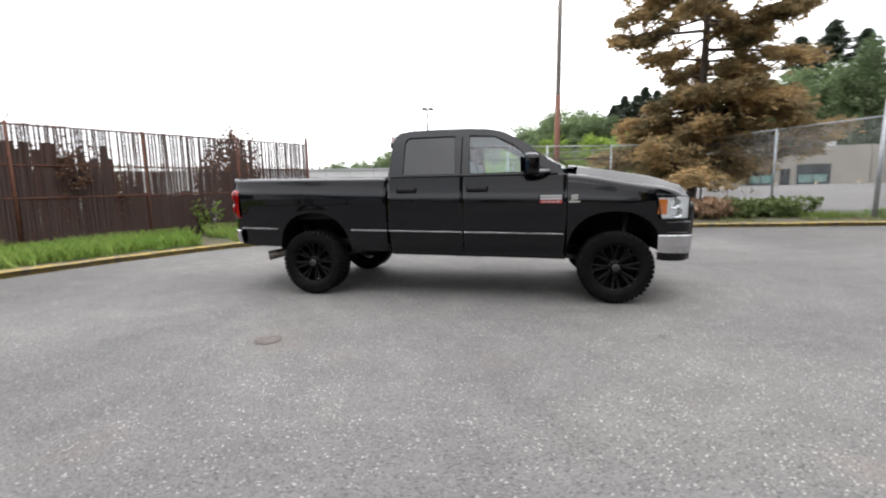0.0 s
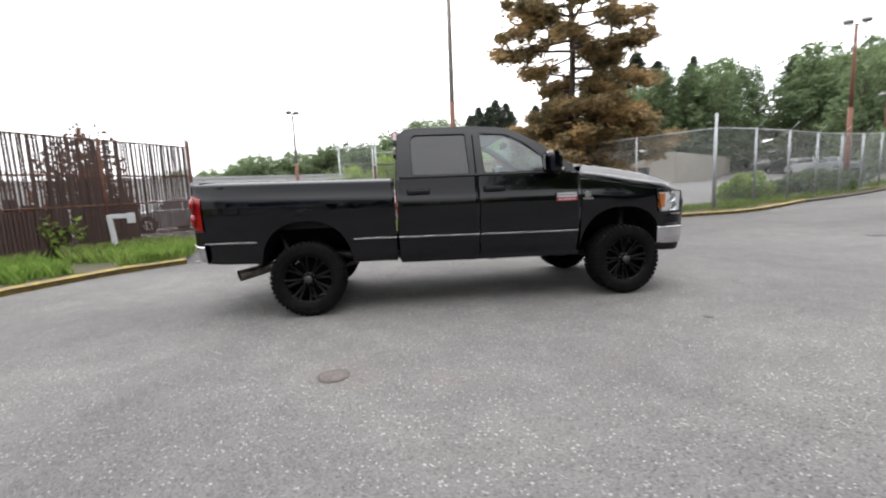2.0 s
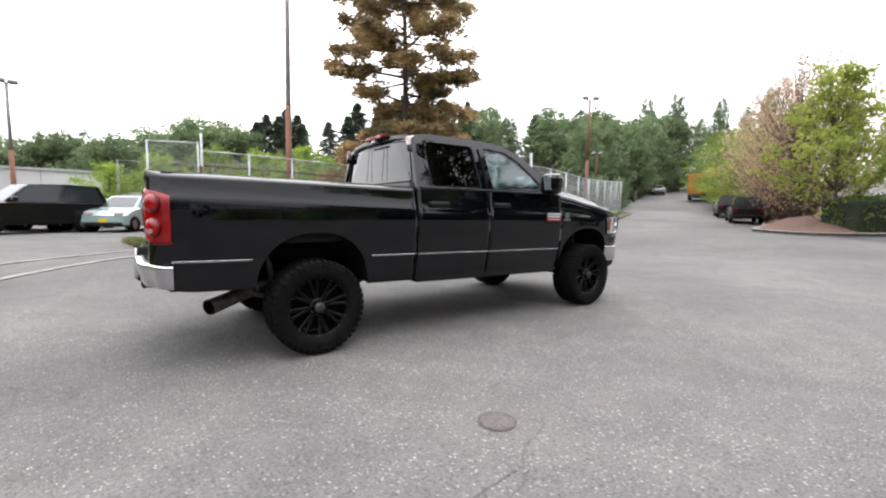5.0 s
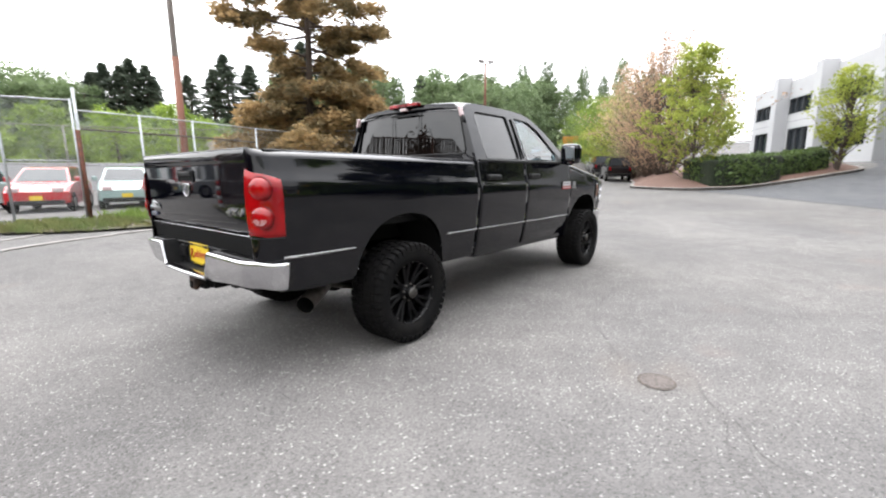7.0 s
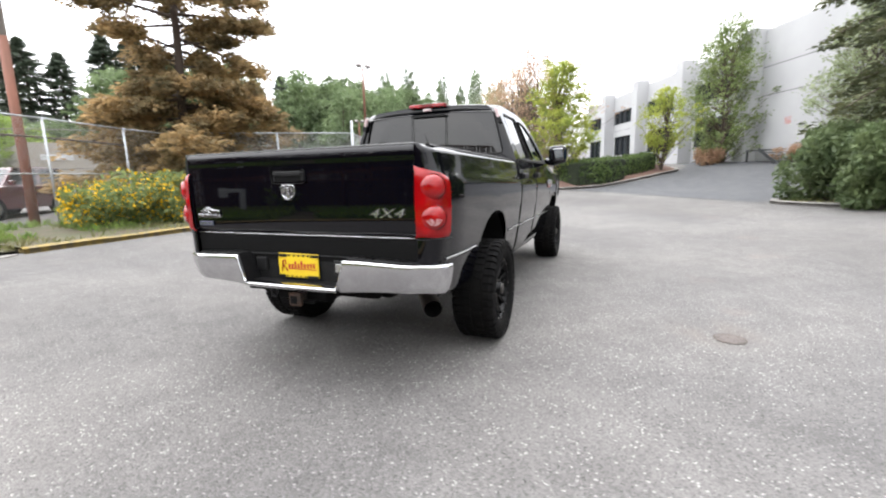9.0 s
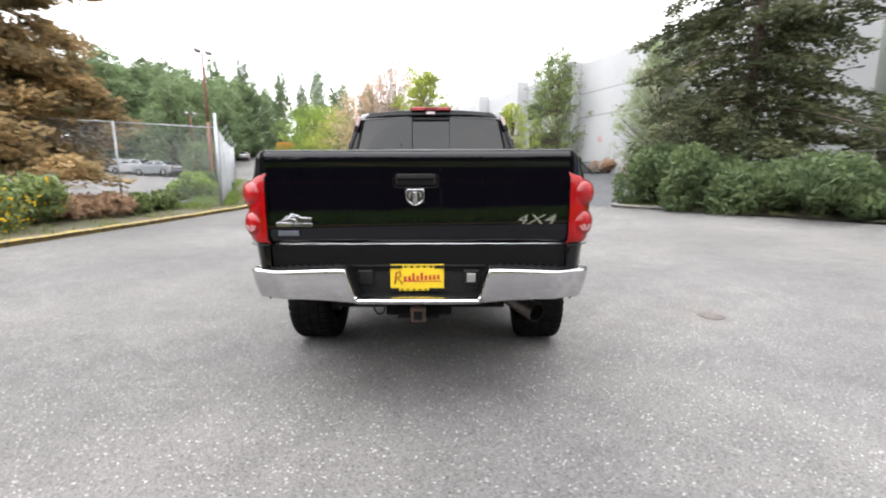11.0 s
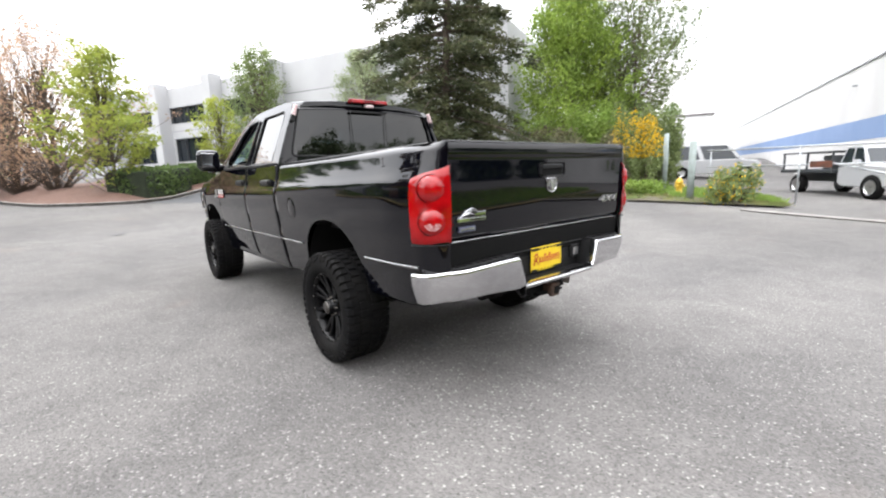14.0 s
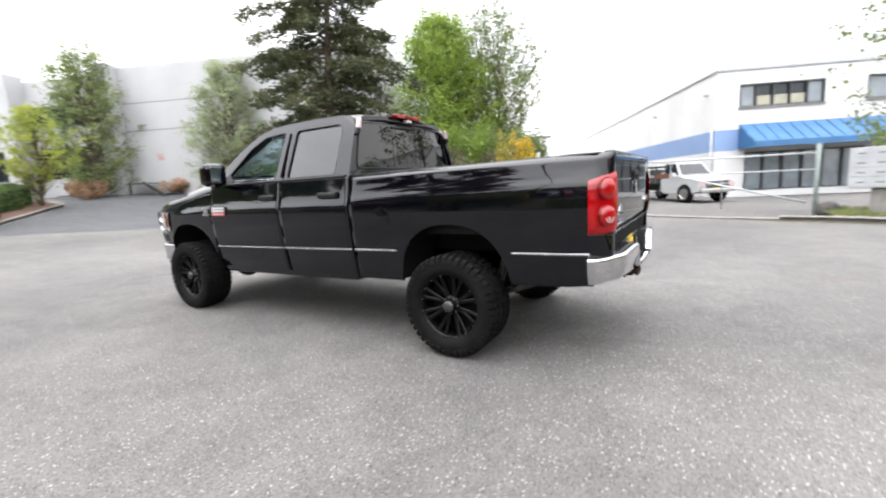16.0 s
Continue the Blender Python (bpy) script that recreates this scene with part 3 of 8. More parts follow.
def blades(name, between, count, height, material, label, lo=0.02, hi=0.95, lift=0.1, lean=0.5, cat="grass"):
    """Tufts of grass blades between two lines."""
    rng = np.random.default_rng(len(name) + count)
    a, b = between
    verts, faces = [], []
    for _ in range(count):
        u = rng.random() * (len(a) - 1.001)
        i, k = int(u), rng.uniform(lo, hi)
        v = a[i].lerp(a[i + 1], u - i).lerp(b[i].lerp(b[i + 1], u - i), k)
        if noise.noise(Vector((v.x, v.y, 3)) * 0.7) < -0.25:
            continue
        z = rise(v.x, v.y) + lift
        for _ in range(7):
            x, y = v.x + rng.normal(0, 0.06), v.y + rng.normal(0, 0.06)
            h, az, w = height * rng.uniform(0.5, 1.25), rng.uniform(0, 6.28), rng.uniform(0.006, 0.014)
            tip = (x + lean * h * math.cos(az), y + lean * h * math.sin(az), z + h)
            n = len(verts)
            verts += [(x - w * math.sin(az), y + w * math.cos(az), z), (x + w * math.sin(az), y - w * math.cos(az), z), (x + 0.3 * lean * h * math.cos(az), y + 0.3 * lean * h * math.sin(az), z + 0.6 * h), tip]
            faces += [(n, n + 1, n + 2), (n, n + 2, n + 3)]
    me = bpy.data.meshes.new(name)
    me.from_pydata(verts, [], faces)
    me.materials.append(material)
    return tagged(new(name, me), label, cat, kind="stuff")


blades("grass", VERGE_L[1:], 4600, 0.27, GRASS, "tall fresh green grass along the fence", 0.02, 0.55)
blades("grass", VERGE_L[1:], 1200, 0.3, GRASS_DRY, "yellowing grass against the slat fence", 0.3, 0.62)
blades("grass", VERGE_G[1:], 450, 0.13, GRASS_DRY, "rough green and yellow grass under the wire gate", 0.0, 1.0, 0.04)
blades("grass", VERGE_R[1:], 1100, 0.17, GRASS, "green tufts of grass against the wire fence", 0.25, 1.0)
blades("grass", VERGE_R[1:], 1800, 0.10, GRASS_DRY, "short yellowish grass and weeds behind the kerb", 0.0, 0.8)
blades("grass", VERGE_B[1:], 800, 0.11, GRASS_DRY, "short yellowish grass round the mailbox post", 0.05, 0.8)
blades("grass", VERGE_S[1:], 1800, 0.20, GRASS, "fresh grass and weeds along the road edge", 0.2, 0.8, 0.05)
blades("grass", VERGE_S[1:], 1500, 0.10, GRASS_DRY, "short dry grass at the road edge", 0.03, 0.35, 0.05)

# ---- plants ----


def leaves_mesh(name, centres, size, long=1.6, flat=0.0, ways=None, material=None, parent=None, label="", kind="", single=False):
    """One mesh of small leaf blades at the given centres: kites, or single triangles for far trees."""
    rng = np.random.default_rng(len(centres))
    c = np.asarray(centres, float)
    n = len(c)
    a = rng.normal(size=(n, 3)) if ways is None else np.asarray(ways, float) + 0.45 * rng.normal(size=(n, 3))
    a[:, 2] *= 1 - flat
    a /= np.linalg.norm(a, axis=1)[:, None] + 1e-9
    b = np.cross(a, rng.normal(size=(n, 3)))
    b /= np.linalg.norm(b, axis=1)[:, None] + 1e-9
    s = (size * rng.uniform(0.6, 1.35, n))[:, None]
    a, b = a * s * long * 0.5, b * s * 0.5
    corners = [c - a + b * 0.5, c + b, c + a - b] if single else [c - a, c + b - 0.1 * a, c + a, c - b - 0.1 * a]
    k = len(corners)
    me = bpy.data.meshes.new(name)
    me.from_pydata(np.stack(corners, 1).reshape(-1, 3).tolist(), [], np.arange(k * n).reshape(-1, k).tolist())
    me.materials.append(material)
    ob = new(name, me)
    if parent:
        ob.parent = parent
    if label:
        ob["label"] = label
    if kind:
        ob["kind"] = kind
    return ob


def conifer(name, place, label, height, reach, material, seed, bare=1.5, branches=90, per=150, leaf_size=0.16, gaps=0.0, droop=0.25, top=0.35, trunk_r=0.24, skirt=None, tufts=4, tiers=None, inner=0.5, puff=0.10, single=False):
    """A conifer: tapered trunk, whorled limbs, flat sprays of needles on the limbs."""
    rng = np.random.default_rng(seed)
    tree = thing(name, pose(*place), label, "tree")
    tb = bmesh.new()
    bend = [(0.12 * math.sin(z * 0.5 + seed), 0.1 * math.cos(z * 0.43 + seed), z) for z in np.linspace(-0.1, height, 14)]
    tube(tb, bend, [trunk_r * (1 - 0.9 * i / 13) + 0.02 for i in range(14)], 9)
    limbs = bmesh.new()
    cs, ws = [], []
    for i in range(branches):
        u = (i + rng.random()) / branches
        z = bare + (height - bare) * u ** 0.95
        if gaps and noise.noise(Vector((z * 0.55, seed, 0))) < gaps - 0.45 and z > (skirt or 0):
            continue
        az = i * 2.4 + rng.normal(0, 0.35)
        full = reach * (1 - (1 - top) * u) * rng.uniform(0.62, 1.12)
        if u > 0.85:
            full *= (1 - u) / 0.15 + 0.1
        if tiers:
            hit = [q for q in tiers if q[0] <= z < q[1]] or [tiers[-1]]
            if rng.random() > hit[0][3]:
                continue
            full = reach * hit[0][2] * rng.uniform(0.55, 1.12)
        rise_by = rng.uniform(-0.15, 0.22)
        pts = []
        for k in range(6):
            f = k / 5
            pts.append((bend[min(int(z / height * 13), 13)][0] + full * f * math.cos(az + 0.12 * f), bend[min(int(z / height * 13), 13)][1] + full * f * math.sin(az + 0.12 * f), z + full * (rise_by * f - droop * f * f)))
        tube(limbs, pts, [0.05 * (1 - 0.85 * k / 5) * (0.5 + full / reach) for k in range(6)], 4, cap=False)
        m = max(int(per * full / reach), 12)
        f = rng.uniform(0.22 if not tiers else (inner if z > 5 else inner * 0.6), 1.02, m)
        side = rng.normal(0, 0.16, m) * full * (1.15 - f * 0.6)
        p0 = np.array(pts)
        on = np.stack([np.interp(f, np.linspace(0, 1, 6), p0[:, j]) for j in range(3)], 1)
        across = np.array([-math.sin(az), math.cos(az), 0])
        c = on + across * side[:, None]
        c[:, 2] += rng.normal(0, puff, m) - np.abs(side) * 0.35
        cs.append(c)
        ahead = np.array([math.cos(az), math.sin(az), -0.25])
        ws.append(ahead[None] + across[None] * (np.sign(side) * 0.8)[:, None])
    part("trunk", tb, BARK, tree)
    part("branch_wood", limbs, BARK, tree)["kind"] = "stuff"
    c, w = np.concatenate(cs), np.concatenate(ws)
    # Every spray point carries a few needle tufts.
    c = np.repeat(c, tufts, 0) + rng.normal(0, 0.12, (tufts * len(c), 3)) * [1, 1, 0.55]
    leaves_mesh("crown", c, leaf_size, 2.6, 0.35, np.repeat(w, tufts, 0), material, tree, single=single)
    return tree


def broadleaf(name, place, label, height, spread_r, material, seed, stems=1, first=0.25, clumps=60, per=70, leaf_size=0.13, clump_r=0.5, trunk_r=0.11, slim=1.0, loose=1.0, flat=1.0, cone=0.0, lift=0.0, single=False):
    """A broad-leaved tree: forked tapered trunk and limbs, leaves along the outer limbs and in loose clumps."""
    rng = np.random.default_rng(seed)
    tree = thing(name, pose(*place), label, "tree")
    wood = bmesh.new()
    tips, limbs = [], []
    lobes = rng.uniform(0.72, 1.2, 9)
    for s in range(stems):
        lean = rng.normal(0, 0.03 + 0.05 * (stems > 1), 2)
        tr = [(lean[0] * z + 0.06 * math.sin(z + s), lean[1] * z + 0.06 * math.cos(z * 1.2 + s), z) for z in np.linspace(-0.1, height * 0.92, 9)]
        tube(wood, tr, [trunk_r * (1 - 0.9 * i / 8) for i in range(9)], 7)
        for i in range(clumps // stems):
            u = rng.uniform(first, 1.0)
            z0 = height * 0.88 * max(u - 0.14 - lift, 0.12)
            az = rng.uniform(0, 6.28)
            v = min(max((u - first) / (1.06 - first), 0.05), 1)
            round_one = math.sin(math.pi * v ** 0.75) * 0.9 + 0.12
            tall_one = min(1.0, v / 0.14 + 0.3) * (1.0 - v) ** 0.75 + 0.07
            shape = round_one + (tall_one - round_one) * cone
            # The outline swells and dips round the crown and up it.
            shape *= lobes[int(az / 6.2832 * 9) % 9] * (1.3 + 0.45 * noise.noise(Vector((u * 7, az, seed))))
            d = spread_r * slim * shape * rng.uniform(0.25, 1.0) ** 0.6
            k = min(int(z0 / (height * 0.88) * 8), 8)
            a = Vector(tr[k])
            b = Vector((a.x + d * math.cos(az), a.y + d * math.sin(az), height * u * rng.uniform(0.94, 1.03)))
            mid = a.lerp(b, 0.5) + Vector((0, 0, (0.10 * lift - 0.06) * d))
            if not single or i % 3 == 0:
                tube(wood, [a, mid, b], [trunk_r * 0.26, trunk_r * 0.13, 0.006], 3 if single else 4, cap=False)
            tips.append(b)
            limbs.append((a, mid, b))
    part("trunk", wood, BARK, tree)
    cs = []
    for (a, mid, b) in limbs:
        m = int(per * rng.uniform(0.5, 1.4))
        q = rng.normal(size=(m, 3))
        q *= (rng.uniform(0.0, 1.0, m) ** 0.75 / (np.linalg.norm(q, axis=1) + 1e-9))[:, None]
        # Some leaves sit back along the limb, the rest round its tip.
        f = np.where(rng.random(m) < 0.4, rng.uniform(0.35, 1.0, m), rng.uniform(0.92, 1.05, m))[:, None]
        on_limb = np.where(f < 0.5, np.array(a) + (np.array(mid) - np.array(a)) * f * 2, np.array(mid) + (np.array(b) - np.array(mid)) * (f - 0.5) * 2)
        cs.append(on_limb + q * clump_r * rng.uniform(0.6, 1.3) * [1.15 * loose, 1.15 * loose, 0.7 * flat])
    leaves_mesh("crown", np.concatenate(cs), leaf_size, 1.5, 0.2, None, material, tree, single=single)
    return tree


def shrub(name, place, label, rx, ry, rz, material, seed, count=2200, leaf_size=0.07, flowers=None, share=0.4, long=1.6, base=0.0, lowest=0.0):
    """A bush of many small leaves on short stems, uneven in outline."""
    rng = np.random.default_rng(seed)
    bush = thing(name, pose(*place), label, "shrub")
    stems = bmesh.new()
    lumps = [(rng.normal(0, 0.45), rng.normal(0, 0.45), rng.uniform(0.25, 0.9), rng.uniform(0.3, 0.55)) for _ in range(14)]
    for x, y, z, r in lumps:
        tube(stems, [(x * rx * 0.2, y * ry * 0.2, -0.05), (x * rx * 0.7, y * ry * 0.7, z * rz * 0.55), (x * rx, y * ry, z * rz)], [0.025, 0.015, 0.006], 4, cap=False)
    tagged(part("stem_wood", stems, BARK, bush), kind="stuff")
    cs = []
    for x, y, z, r in lumps:
        q = rng.normal(size=(count // 14, 3))
        q *= (rng.uniform(0.3, 1.0, len(q)) ** 0.6 / np.linalg.norm(q, axis=1))[:, None]
        cs.append((np.array([x, y, z]) + q * r) * [rx, ry, rz])
    c = np.concatenate(cs)
    c[:, 2] = np.abs(c[:, 2]) + base
    pick = (rng.random(len(c)) < (share if flowers else 0)) & (c[:, 2] > lowest * rz)
    leaves_mesh("foliage", c[~pick], leaf_size, long, 0.0, None, material, bush)
    if flowers:
        leaves_mesh("blossom", c[pick] * [1.03, 1.03, 1.03], leaf_size * 0.9, 1.3, 0.0, None, flowers, bush)
    return bush


def on(x, y, dz=0.0):
    return (x, y, rise(x, y) + dz)


conifer("conifer_tree", on(9.2, 13.7), "tall conifer with browned orange-tipped foliage and bare gaps", 15.5, 3.5, LEAF_BROWN, 11, bare=1.2, branches=165, per=140, leaf_size=0.085, droop=0.06, top=0.5, trunk_r=0.18, tufts=9, inner=0.5, puff=0.12, tiers=((1.2, 2.6, 1.28, 1.0), (2.6, 3.9, 1.15, 1.0), (3.9, 5.0, 0.82, 1.0), (4.9, 5.8, 0.4, 0.4), (5.8, 7.2, 0.95, 0.62), (7.2, 9.2, 1.0, 0.62), (9.2, 10.2, 0.65, 0.5), (10.2, 12.2, 0.88, 0.68), (12.2, 14.2, 0.6, 0.72), (14.2, 15.6, 0.35, 0.9)))
conifer("spruce_tree", on(14.0, -12.1), "tall dark green spruce with broken uneven outline", 18.5, 4.6, LEAF_SPRUCE, 5, bare=1.0, branches=190, per=120, leaf_size=0.075, droop=0.26, top=0.42, trunk_r=0.22, tufts=8, inner=0.22, puff=0.10, tiers=((1.0, 5.0, 0.98, 1.0), (5.0, 8.0, 0.92, 0.85), (8.0, 12.0, 0.80, 0.78), (12.0, 15.5, 0.55, 0.8), (15.5, 19.0, 0.32, 1.0)))
broadleaf("broadleaf_tree", on(12.5, -20.9), "dense fresh green broad-leaved tree behind the verge", 11.2, 2.9, LEAF_FRESH, 21, stems=2, first=0.06, clumps=700, per=95, leaf_size=0.10, clump_r=0.7, trunk_r=0.07, cone=0.25, lift=0.1)
broadleaf("broadleaf_tree", on(10.2, -22.6), "tall loose olive-green broad-leaved tree", 11.8, 2.5, LEAF_OLIVE, 22, stems=2, first=0.28, clumps=240, per=75, leaf_size=0.09, clump_r=0.5, trunk_r=0.1, lift=0.1)
broadleaf("maple_tree", on(23.3, 1.0, 0.3), "young yellow-green maple on the planted island", 6.9, 2.3, LEAF_YELLOW, 31, first=0.27, clumps=170, per=60, leaf_size=0.095, clump_r=0.38, trunk_r=0.08, loose=1.2, flat=0.5, cone=0.85, lift=0.05)
broadleaf("ornamental_tree", on(27.6, 3.4, 0.5), "ornamental tree with thin pinkish-brown spring leaves", 8.4, 3.2, LEAF_RED, 32, stems=3, first=0.2, clumps=270, per=32, leaf_size=0.075, clump_r=0.55, trunk_r=0.09, lift=0.2)
broadleaf("ornamental_tree", on(31.6, 5.2, 0.4), "ornamental tree with thin pinkish-brown spring leaves", 8.6, 3.3, LEAF_RED, 33, stems=3, first=0.2, clumps=270, per=32, leaf_size=0.075, clump_r=0.55, trunk_r=0.09, lift=0.2)
broadleaf("ornamental_tree", on(35.0, 7.2), "ornamental tree with thin olive-pink spring leaves", 8.0, 3.0, LEAF_BUFF, 40, stems=3, first=0.2, clumps=250, per=34, leaf_size=0.08, clump_r=0.55, trunk_r=0.08, lift=0.2)
broadleaf("broadleaf_tree", on(44, 11.2), "fresh yellow-green tree beside the road", 7.2, 3.2, LEAF_YELLOW, 34, stems=2, first=0.08, clumps=190, per=70, leaf_size=0.12, clump_r=0.65)
broadleaf("broadleaf_tree", on(49.5, 14.2), "fresh green tree beside the road", 8.0, 3.8, LEAF_FRESH, 35, stems=2, first=0.06, clumps=200, per=70, leaf_size=0.13, clump_r=0.75)
broadleaf("broadleaf_tree", on(56, 18.0), "fresh green tree beside the road", 8.5, 4.2, LEAF_GREEN, 36, stems=2, first=0.06, clumps=200, per=70, leaf_size=0.14, clump_r=0.8)
broadleaf("maple_tree", on(28.5, -4.8, 0.15), "slender yellow-green maple at the end of the hedge", 5.2, 1.6, LEAF_YELLOW, 37, first=0.32, clumps=90, per=50, leaf_size=0.09, clump_r=0.36, cone=0.2, lift=0.1)
broadleaf("birch_tree", on(32.4, -8.8), "tall loose olive birch before the grey building", 9.4, 2.4, LEAF_OLIVE, 38, stems=2, first=0.1, clumps=260, per=60, leaf_size=0.095, clump_r=0.5, loose=1.1, cone=0.5)
broadleaf("birch_tree", on(24.5, -13.4), "soft grey-green birch before the grey building", 8.4, 2.5, LEAF_PALE, 39, stems=2, first=0.08, clumps=300, per=65, leaf_size=0.085, clump_r=0.5, cone=0.55)
broadleaf("birch_tree", on(-5.75, -10.6), "slim birch with thin green leaves beyond the mailboxes", 6.2, 1.35, LEAF_OLIVE, 41, stems=1, first=0.22, clumps=80, per=40, leaf_size=0.07, clump_r=0.34, trunk_r=0.05)
for x, y, r, s in ((31, -8.0, 0.8, 1), (29, -12.2, 1.0, 2), (26.8, -13.2, 1.0, 3), (34.5, -8.3, 0.7, 4), (22.5, -15, 1.1, 5)):
    shrub("low_shrub", on(x, y), "low brownish shrub at the foot of the grey wall", r, r, 0.9, LEAF_RED, 50 + s, 900, 0.13)


def hedge(name, a, b, wide, high, label, seed, n=9000):
    """A clipped hedge: small leaves packed in a rounded block over a core coloured as inner shade."""
    rng = np.random.default_rng(seed)
    a, b = Vector(a), Vector(b)
    mid, long = (a + b) / 2, (b - a).length
    turn = math.degrees(math.atan2(b.y - a.y, b.x - a.x))
    h = thing(name, pose(mid.x, mid.y, rise(mid.x, mid.y) + 0.1, 0, 0, turn), label, "hedge")
    slope = (rise(b.x, b.y) - rise(a.x, a.y)) / long
    # Solid block in near-black, painting the shade between the leaves.
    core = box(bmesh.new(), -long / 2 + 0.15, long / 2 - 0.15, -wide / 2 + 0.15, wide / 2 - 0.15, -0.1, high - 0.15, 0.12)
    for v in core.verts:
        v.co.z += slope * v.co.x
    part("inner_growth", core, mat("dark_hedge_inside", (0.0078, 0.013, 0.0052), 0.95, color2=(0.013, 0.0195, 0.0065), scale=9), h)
    q = rng.uniform(-1, 1, (n * 2, 3))
    edge = np.abs(q).max(1) > 0.82
    q = q[edge][:n]
    soft = 1 - 0.10 * (np.abs(q[:, :1] * q[:, 1:2]) + np.abs(q[:, 1:2] * q[:, 2:3]))
    c = q * soft * [long / 2, wide / 2, high / 2] + [0, 0, high / 2] + rng.normal(0, 0.05, q.shape)
    c[:, 2] += slope * c[:, 0]
    leaves_mesh("foliage", c, 0.10, 1.5, 0, None, LEAF_HEDGE, h)
    return h


hedge("clipped_hedge", (22.7, 0.9, 0), (26.6, -1.9, 0), 2.1, 1.55, "dense clipped dark green hedge on the island", 61)
hedge("clipped_hedge", (26.8, -1.7, 0), (29.2, -4.0, 0), 1.8, 1.3, "lower clipped dark green hedge on the island", 62, 6000)
hedge("clipped_hedge", (38, 7.2, 0), (44, 9.8, 0), 1.2, 1.0, "low clipped hedge behind the parked cars", 63, 3000)
for k, (x, y, rx, ry, rz) in enumerate(((10.6, -8.6, 1.6, 1.5, 1.7), (12.6, -8.0, 1.5, 1.4, 1.9), (8.6, -10.0, 1.6, 1.4, 1.3), (14.6, -10.0, 1.5, 1.5, 1.9), (6.9, -11.2, 1.3, 1.1, 0.8))):
    shrub("juniper_shrub", on(x, y), "spreading bluish-green juniper under the spruce", rx, ry, rz, LEAF_JUNIPER, 70 + k, 12000, 0.075, long=2.8)
shrub("broom_shrub", on(4.6, 9.2, 0.1), "broom bush with yellow flowers on the verge", 1.1, 0.9, 1.0, LEAF_OLIVE, 81, 5200, 0.06, FLOWER, 0.3, 2.4)
shrub("broom_shrub", on(3.4, 9.6, 0.1), "broom bush with yellow flowers on the verge", 0.9, 0.8, 1.0, LEAF_OLIVE, 82, 4600, 0.06, FLOWER, 0.34, 2.4)
shrub("broom_shrub", on(5.9, 9.6, 0.1), "tall green broom bush with few flowers", 1.0, 0.9, 1.1, LEAF_OLIVE, 83, 4200, 0.08, FLOWER, 0.08, 2.4)
shrub("bramble_shrub", on(7.6, 9.3, 0.1), "low brownish-green bramble beside the kerb", 1.1, 0.7, 0.55, LEAF_RED, 84, 2400, 0.09)
shrub("bramble_shrub", on(9.4, 9.0, 0.1), "low dark green bramble beside the kerb", 1.1, 0.6, 0.5, LEAF_OLIVE, 85, 2400, 0.09)
shrub("broom_shrub", on(5.2, -14.2), "tall broom bush in golden flower by the fence", 0.62, 0.55, 2.35, LEAF_OLIVE, 86, 6200, 0.055, FLOWER, 0.72, 2.0, lowest=0.55)
for k, (x, y, rx, ry, rz) in enumerate(((8.6, -14.4, 1.5, 1.1, 2.0), (7.0, -14.6, 1.1, 0.9, 1.9), (10.6, -15.6, 1.6, 1.2, 2.4))):
    shrub("bramble_shrub", on(x, y), "tangled brown and green undergrowth by the fence", rx, ry, rz, LEAF_BRAMBLE, 140 + k, 6500, 0.07, long=2.2)
for k, (x, y, rx, ry, rz) in enumerate(((9.3, -17.2, 1.8, 1.5, 3.4), (7.6, -17.6, 1.6, 1.4, 3.2), (12.4, -17.0, 1.8, 1.6, 3.0), (6.2, -17.4, 1.3, 1.2, 2.6))):
    shrub("leafy_shrub", on(x, y), "tall leafy green thicket behind the fence", rx, ry, rz, LEAF_OLIVE if k % 2 else LEAF_GREEN, 150 + k, 7500, 0.085)
shrub("bramble_shrub", on(4.9, -13.2), "low green undergrowth at the fence foot", 1.3, 0.8, 0.5, LEAF_GREEN, 88, 2600, 0.06)
shrub("bramble_shrub", on(6.6, -12.3), "low green undergrowth at the fence foot", 1.5, 0.8, 0.5, LEAF_OLIVE, 89, 2600, 0.06)
shrub("broom_shrub", on(1.6, -12.3), "small yellowish-green broom bush at the gate", 0.6, 0.55, 1.0, LEAF_OLIVE, 90, 2200, 0.055, FLOWER, 0.22, 2.2)
for k, (x, y, r, z) in enumerate(((16.1, 11.1, 0.9, 1.08), (19.6, 12.7, 0.75, 0.85), (22.4, 14.1, 1.0, 0.95), (25.6, 15.6, 0.9, 0.85))):
    shrub("rounded_bush", on(x, y), "rounded green bush inside the wire fence", r, r, z, LEAF_HEDGE if k else LEAF_GREEN, 95 + k, 7000, 0.085)
for k, (u, back, along, low, high, count) in enumerate(((0.44, 0.4, 1.2, 0.9, 1.45, 2400), (0.52, 0.35, 1.1, 0.8, 1.4, 2600), (0.585, 0.3, 0.9, 0.7, 1.3, 2200), (0.63, 0.25, 0.6, 0.8, 0.9, 1000))):
    x, y = -10.9 + 5.92 * u - 0.916 * back, -5.6 + 13.55 * u + 0.4 * back
    shrub("dry_climber", (*on(x, y), 0, 0, 66.4), "dead brown climber rambling behind the fence", along, 0.3, high, LEAF_DRY, 111 + k, count, 0.06, base=low)
shrub("weed_clump", on(-6.6, 4.6, 0.1), "leggy green weeds in the tall grass", 0.5, 0.5, 0.8, LEAF_GREEN, 109, 500, 0.07)
shrub("dry_climber", on(-7.6, 7.6), "dark brown bush behind the slatted fence", 0.9, 0.8, 2.7, LEAF_DRY, 110, 2600, 0.09)

